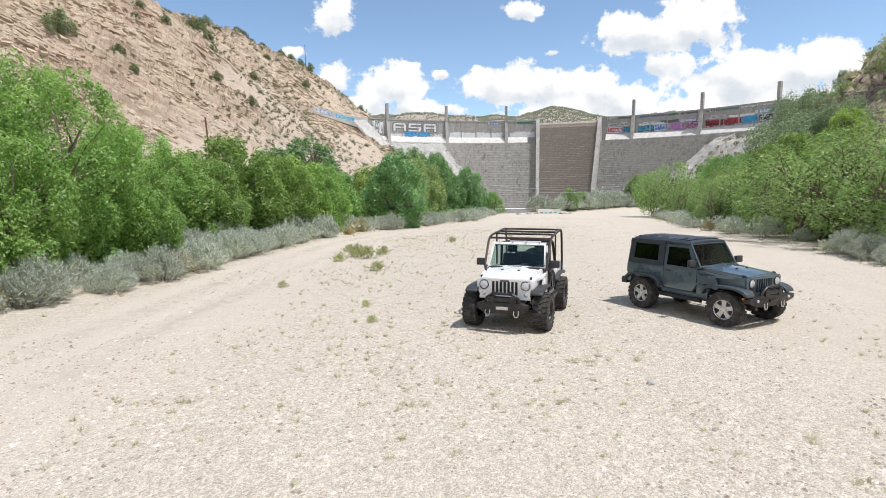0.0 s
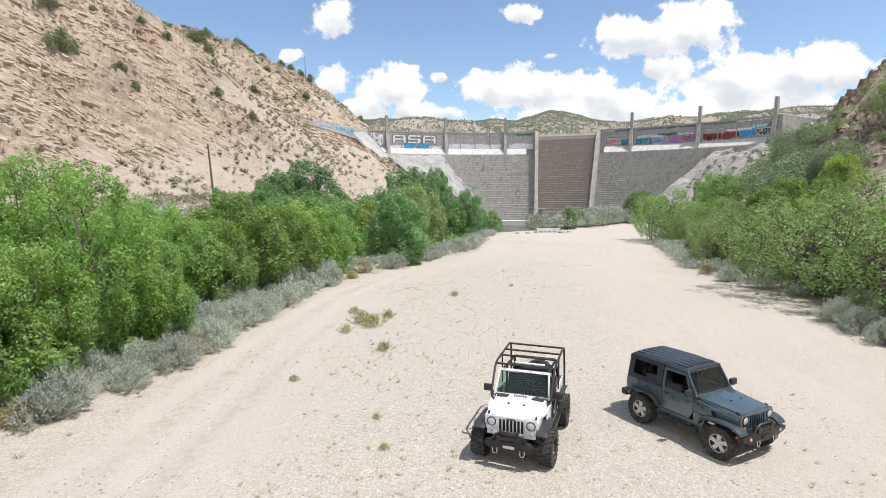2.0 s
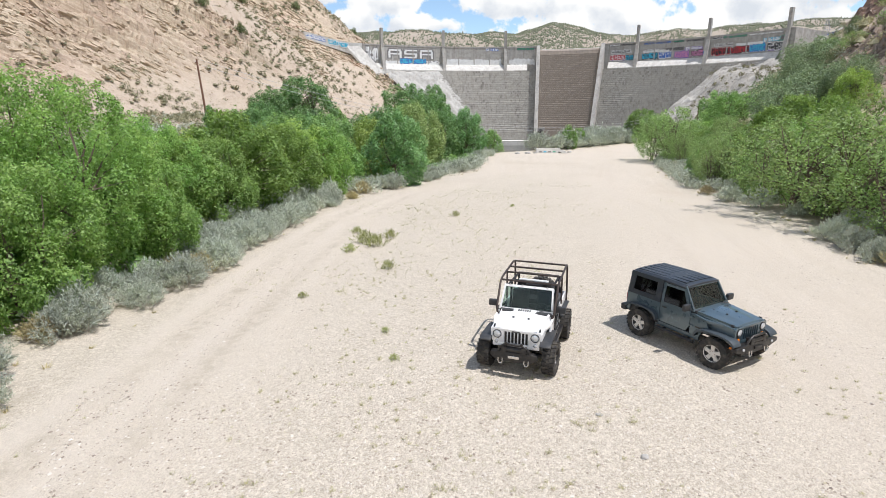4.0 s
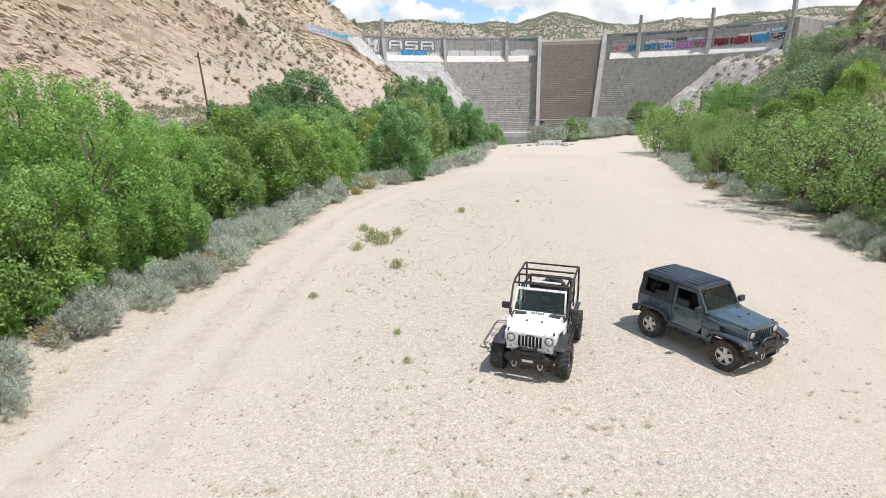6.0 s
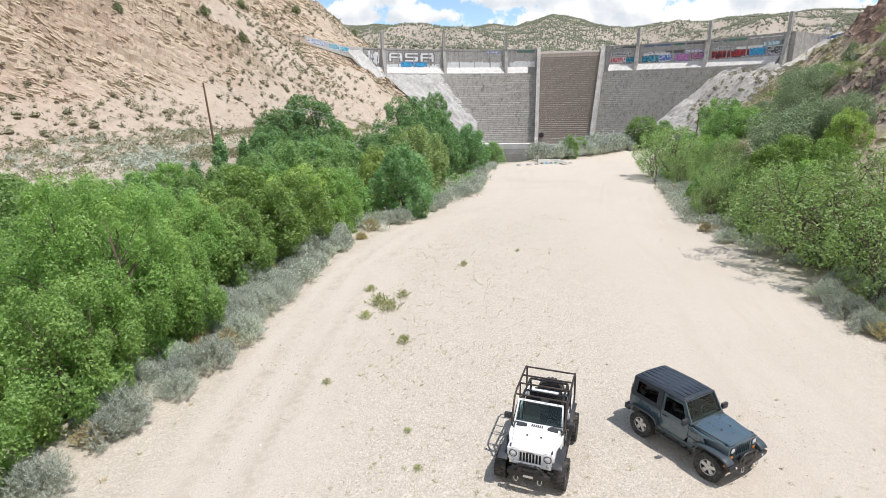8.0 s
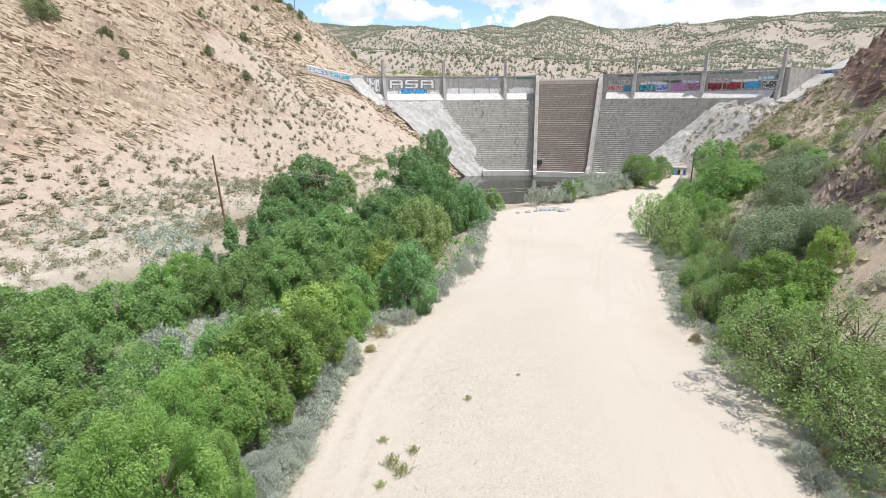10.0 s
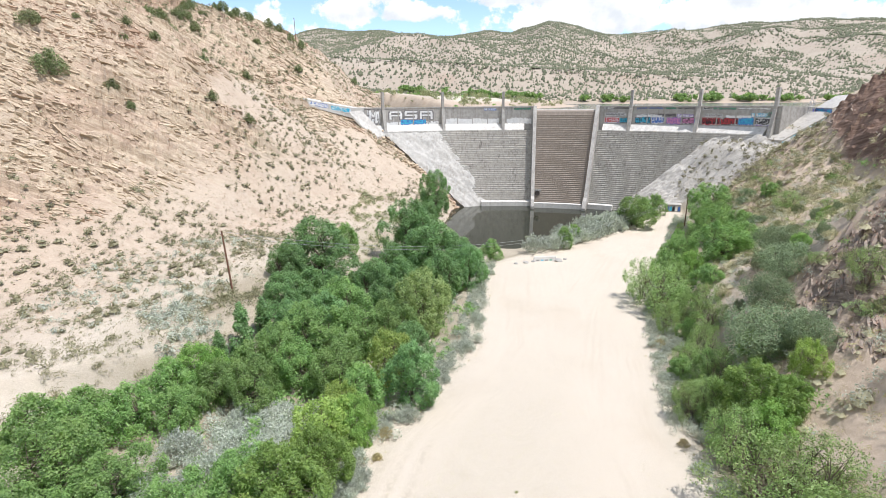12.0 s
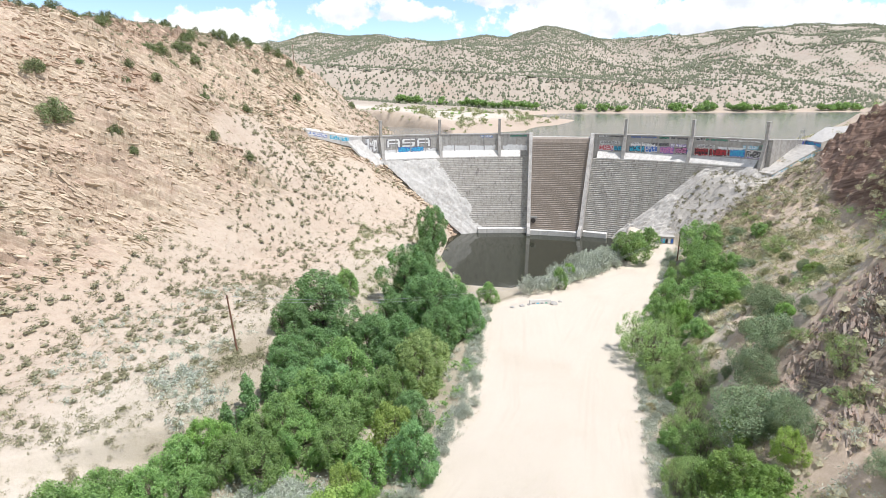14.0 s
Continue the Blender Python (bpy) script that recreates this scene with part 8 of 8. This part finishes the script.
def frame_tower():
    """A small pale lattice frame behind the crest."""
    base = polar(R + 12, 57.0, 0)
    z = 28.0
    t = empty("lattice_frame", Matrix.Translation((base.x, base.y, z)), "small pale steel lattice frame behind the crest", "frame")
    feet = [(-1.2, -0.8), (1.2, -0.8), (1.2, 0.8), (-1.2, 0.8)]
    for x, y in feet:
        bm = bmesh.new()
        tube(bm, [(x, y, -6), (x * 0.25, y * 0.25, 4.2)], 0.06, 6)
        part("leg", bm, M_WIRE, t)
    for k in range(2):
        f0 = 1 - 0.75 * (k * 1.5 + 1.2) / 5.4
        for i in range(4):
            bm = bmesh.new()
            a, b = feet[i], feet[(i + 1) % 4]
            tube(bm, [(a[0] * f0, a[1] * f0, k * 1.5 + 1.2), (b[0] * f0, b[1] * f0, k * 1.5 + 1.2)], 0.04, 6)
            part("brace", bm, M_WIRE, t)


frame_tower()

# ---- grass, pebbles ----
def gravel_top(xs, ys, rng):
    """The grassy middle between the two tracks, thinning towards the right and far ahead."""
    left, right = road_left(ys) + 4.6, road_right(ys) - 8
    mid = sstep(xs, left, left + 2) * (1 - 0.75 * sstep(xs, left + 7, left + 13)) * (1 - sstep(xs, right, right + 2)) + 0.05
    return (road_left(ys) + 0.5 < xs) & (xs < road_right(ys) - 0.5) & (0.9 * fbm(xs, ys, 5.0, 3, 221) + 0.9 * rng.random(len(xs)) > 1.1 - 0.75 * mid + 0.75 * sstep(ys, 36, 62))


def tufts(name, label, mat, xs, ys, size, blades, category, seed):
    """Tufts of thin blades that fan out from one foot, all in one object."""
    rng = np.random.default_rng(seed)
    zs, _ = land(xs, ys)
    n = len(xs) * blades
    s = np.repeat(size, blades)
    q = rng.random(n) * 2 * np.pi
    out = 0.15 + 0.6 * rng.random(n)
    foot = np.repeat(np.stack([xs, ys, zs - 0.01], -1), blades, 0) + np.stack([np.cos(q), np.sin(q), 0 * q], -1) * (0.22 * s * rng.random(n))[:, None]
    tip = foot + np.stack([np.cos(q) * out, np.sin(q) * out, 0.2 + 0.55 * rng.random(n)], -1) * s[:, None]
    side = np.stack([-np.sin(q + 0.6), np.cos(q + 0.6), 0 * q], -1) * (0.022 * s + 0.0015)[:, None]
    v = np.stack([foot - side, foot + side, tip], 1)
    return tagged(new(name, mesh_arrays(name, v.reshape(-1, 3), np.arange(n * 3).reshape(-1, 3), [mat])), label, category, kind="stuff")


xs, ys, sz = sow(321, 22000, -12, 26, 4, 62, gravel_top, 0.04, 0.19)
tufts("gravel_grass", "sparse grey-olive grass tufts growing in the gravel", L_WISP, xs, ys, sz, 26, "grass", 11)
xs, ys, sz = sow(322, 500, -12, 20, 12, 60, gravel_top, 0.05, 0.12)
tufts("gravel_weeds", "small green weeds growing in the gravel", L_TUFT, xs, ys, sz, 26, "weeds", 12)
xs, ys, sz = sow(323, 1500, -16, 30, 8, 110, lambda x, y, g: ((road_left(y) - x > -0.7) & (road_left(y) - x < 1.4)) | ((x - road_right(y) > -0.6) & (x - road_right(y) < 1.6)), 0.12, 0.4)
tufts("verge_grass", "straw-coloured dry grass along the track", L_DRY, xs, ys, sz, 34, "grass", 13)

def build_pebble(n):
    each = n("ShaderNodeNewGeometry").outputs["Random Per Island"]
    p = n("ShaderNodeNewGeometry").outputs["Position"]
    c = n.ramp(each, (0.0, (0.26, 0.21, 0.17)), (0.35, (0.46, 0.40, 0.33)), (0.7, (0.58, 0.52, 0.45)), (1.0, (0.72, 0.67, 0.61)))
    return shader(n, c, 0.9, 0.0, n.noise(p, 60.0, 3), 0.01, 0.5)


M_PEBBLE = material("mixed_gravel_stone", build_pebble)
M_STONE = worn("pale_grey_stone", (0.50, 0.437, 0.355), 0.9, size=3, amount=0.4, bump=0.01)


def stones(name, label, seed, xs, ys, size, sink=0.25, small=False, mat=None):
    rng = np.random.default_rng(seed)
    bm = bmesh.new()
    if small:
        top = [bm.verts.new(c) for c in ((0.1, 0, 1), (1, 0.2, 0), (-0.2, 1, 0.1), (-1, -0.1, 0), (0.1, -1, -0.1))]
        for i in range(4):
            bm.faces.new((top[0], top[1 + i], top[1 + (i + 1) % 4]))
        bm.verts.index_update()
    else:
        bmesh.ops.create_icosphere(bm, subdivisions=1, radius=1.0)
    bv = np.array([q.co[:] for q in bm.verts])
    bf = np.array([[q.index for q in f.verts] for f in bm.faces])
    bm.free()
    zs, _ = land(xs, ys)
    n = len(xs)
    sq = np.stack([0.7 + 0.6 * rng.random(n), 0.7 + 0.6 * rng.random(n), 0.45 + 0.3 * rng.random(n)], -1)
    v = bv[None] * (0.8 + 0.4 * rng.random((n, len(bv), 1))) * size[:, None, None] * sq[:, None] + np.stack([xs, ys, zs + size * sink], -1)[:, None]
    f = bf[None] + (np.arange(n) * len(bv))[:, None, None]
    return tagged(new(name, mesh_arrays(name, v.reshape(-1, 3), f.reshape(-1, 3), [mat or M_STONE])), label, "stones", kind="stuff")


def slabs(name, label, seed, xs, ys, size, mat, slant=0.78):
    """Thin tilted ledges of bedrock that stand out of the slope, side by side along its beds.
    slant: how far the beds run downhill along the slope, in radians."""
    rng = np.random.default_rng(seed)
    n, e = len(xs), 1.6
    zs = land(xs, ys)[0]
    gx, gy = (land(xs + e, ys)[0] - land(xs - e, ys)[0]) / (2 * e), (land(xs, ys + e)[0] - land(xs, ys - e)[0]) / (2 * e)
    up = np.array([0.0, 0.0, 1.0])
    nrm = np.stack([-gx, -gy, np.ones(n)], -1)
    nrm /= np.linalg.norm(nrm, axis=1)[:, None]
    level = np.cross(up, nrm)
    level /= np.linalg.norm(level, axis=1)[:, None] + 1e-6
    down = np.cross(level, nrm)
    q = (slant + 0.9 * fbm(xs, ys, 26, 2, 57) + 0.17 * rng.normal(size=n))[:, None]
    axis = level * np.cos(q) + down * np.sin(q)
    out = nrm * 0.85 + up * 0.25 + 0.22 * rng.normal(size=(n, 3))
    out -= axis * (out * axis).sum(1)[:, None]
    out /= np.linalg.norm(out, axis=1)[:, None]
    thick = np.cross(axis, out)
    corner = np.array([(-1, -1, -1), (1, -1, -1), (1, 1, -1), (-1, 1, -1), (-1, -1, 1), (1, -1, 1), (1, 1, 1), (-1, 1, 1)], float)
    quad = np.array([(3, 2, 1, 0), (4, 5, 6, 7), (0, 1, 5, 4), (1, 2, 6, 5), (2, 3, 7, 6), (3, 0, 4, 7)])
    v = corner[None] * (0.35 + 0.8 * rng.random((n, 8, 3))) * (size[:, None] * np.stack([0.9 + 1.9 * rng.random(n) ** 2, 0.42 + 0.45 * rng.random(n), 0.20 + 0.30 * rng.random(n)], -1))[:, None]
    v = v[..., :1] * axis[:, None] + v[..., 1:2] * out[:, None] + v[..., 2:] * thick[:, None] + np.stack([xs, ys, zs], -1)[:, None] - nrm[:, None] * (0.12 * size)[:, None, None]
    f = quad[None] + (np.arange(n) * 8)[:, None, None]
    return tagged(new(name, mesh_arrays(name, v.reshape(-1, 3), f.reshape(-1, 4), [mat])), label, "rocks", kind="stuff")


def on_rock(xs, ys, rng):
    z, m = land(xs, ys)
    return (m["rock"] > 0.3) & (fbm(xs, ys, 15, 4, 241, 0.62) + 0.3 * rng.random(len(xs)) > 0.17) & (m["far"] < 0.2)


xs, ys, sz = sow(341, 64000, -135, -20, 40, 258, on_rock, 0.14, 0.58)
slabs("hillside_outcrops", "broken ochre bedrock ledges on the hillside", 3, xs, ys, sz, M_ROCK)
xs, ys, sz = sow(345, 9000, -125, -24, 60, 240, lambda x, y, g: (land(x, y)[1]["rock"] > 0.5) & (fbm(x, y, 15, 4, 241, 0.62) + 0.12 * g.random(len(x)) > 0.26), 0.32, 0.95)
slabs("hillside_crags", "larger tilted ochre bedrock ledges on the hillside", 7, xs, ys, sz, M_ROCK)
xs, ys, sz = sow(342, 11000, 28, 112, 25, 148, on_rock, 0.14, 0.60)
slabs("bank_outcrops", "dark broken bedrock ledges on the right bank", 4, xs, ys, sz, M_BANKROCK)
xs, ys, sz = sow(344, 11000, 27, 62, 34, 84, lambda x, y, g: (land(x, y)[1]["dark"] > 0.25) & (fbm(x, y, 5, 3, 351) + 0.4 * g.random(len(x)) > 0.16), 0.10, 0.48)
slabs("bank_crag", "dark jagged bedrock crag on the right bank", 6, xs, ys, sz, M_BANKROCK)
xs, ys, sz = sow(343, 1700, 55, 100, 146, 175, lambda x, y, g: land(x, y)[1]["grey"] > 0.3, 0.10, 0.34)
slabs("rubble_blocks", "grey rubble blocks beside the dam", 5, xs, ys, sz, M_RUBBLE)
rng = np.random.default_rng(35)
e0, e1 = polar(R - 3.2, -28.2, 0), polar(76.0, -10.8, 0)
k = rng.random(420)
xs, ys = e0.x + (e1.x - e0.x) * k + 1.0 * rng.normal(size=420), e0.y + (e1.y - e0.y) * k - 0.5 + 1.0 * rng.normal(size=420)
stones("edge_rubble", "broken tan rock along the edge of the sprayed slope", 8, xs, ys, 0.25 + 0.7 * rng.random(420) ** 2, 0.5, mat=M_ROCK)
rng = np.random.default_rng(33)
ys = 3.5 + 26 * rng.random(56000) ** 1.6
xs = rng.uniform(-1, 1, 56000) * (3 + 0.8 * ys) + 1
ok = (xs > road_left(ys)) & (xs < road_right(ys)) & (fbm(xs, ys, 2.5, 3, 231) + 0.5 * rng.random(56000) > 0.10)
stones("gravel_stones", "loose pale gravel stones", 1, xs[ok], ys[ok], 0.012 + 0.030 * rng.random(ok.sum()) ** 3, -0.05, True, M_PEBBLE)
xs, ys, sz = sow(331, 5200, -120, -18, 60, 250, lambda x, y, g: land(x, y)[1]["hill"] > 0.4, 0.08, 0.42)
stones("scree_rocks", "loose ochre rocks on the hillside", 2, xs, ys, sz, 0.1, True, M_ROCK)
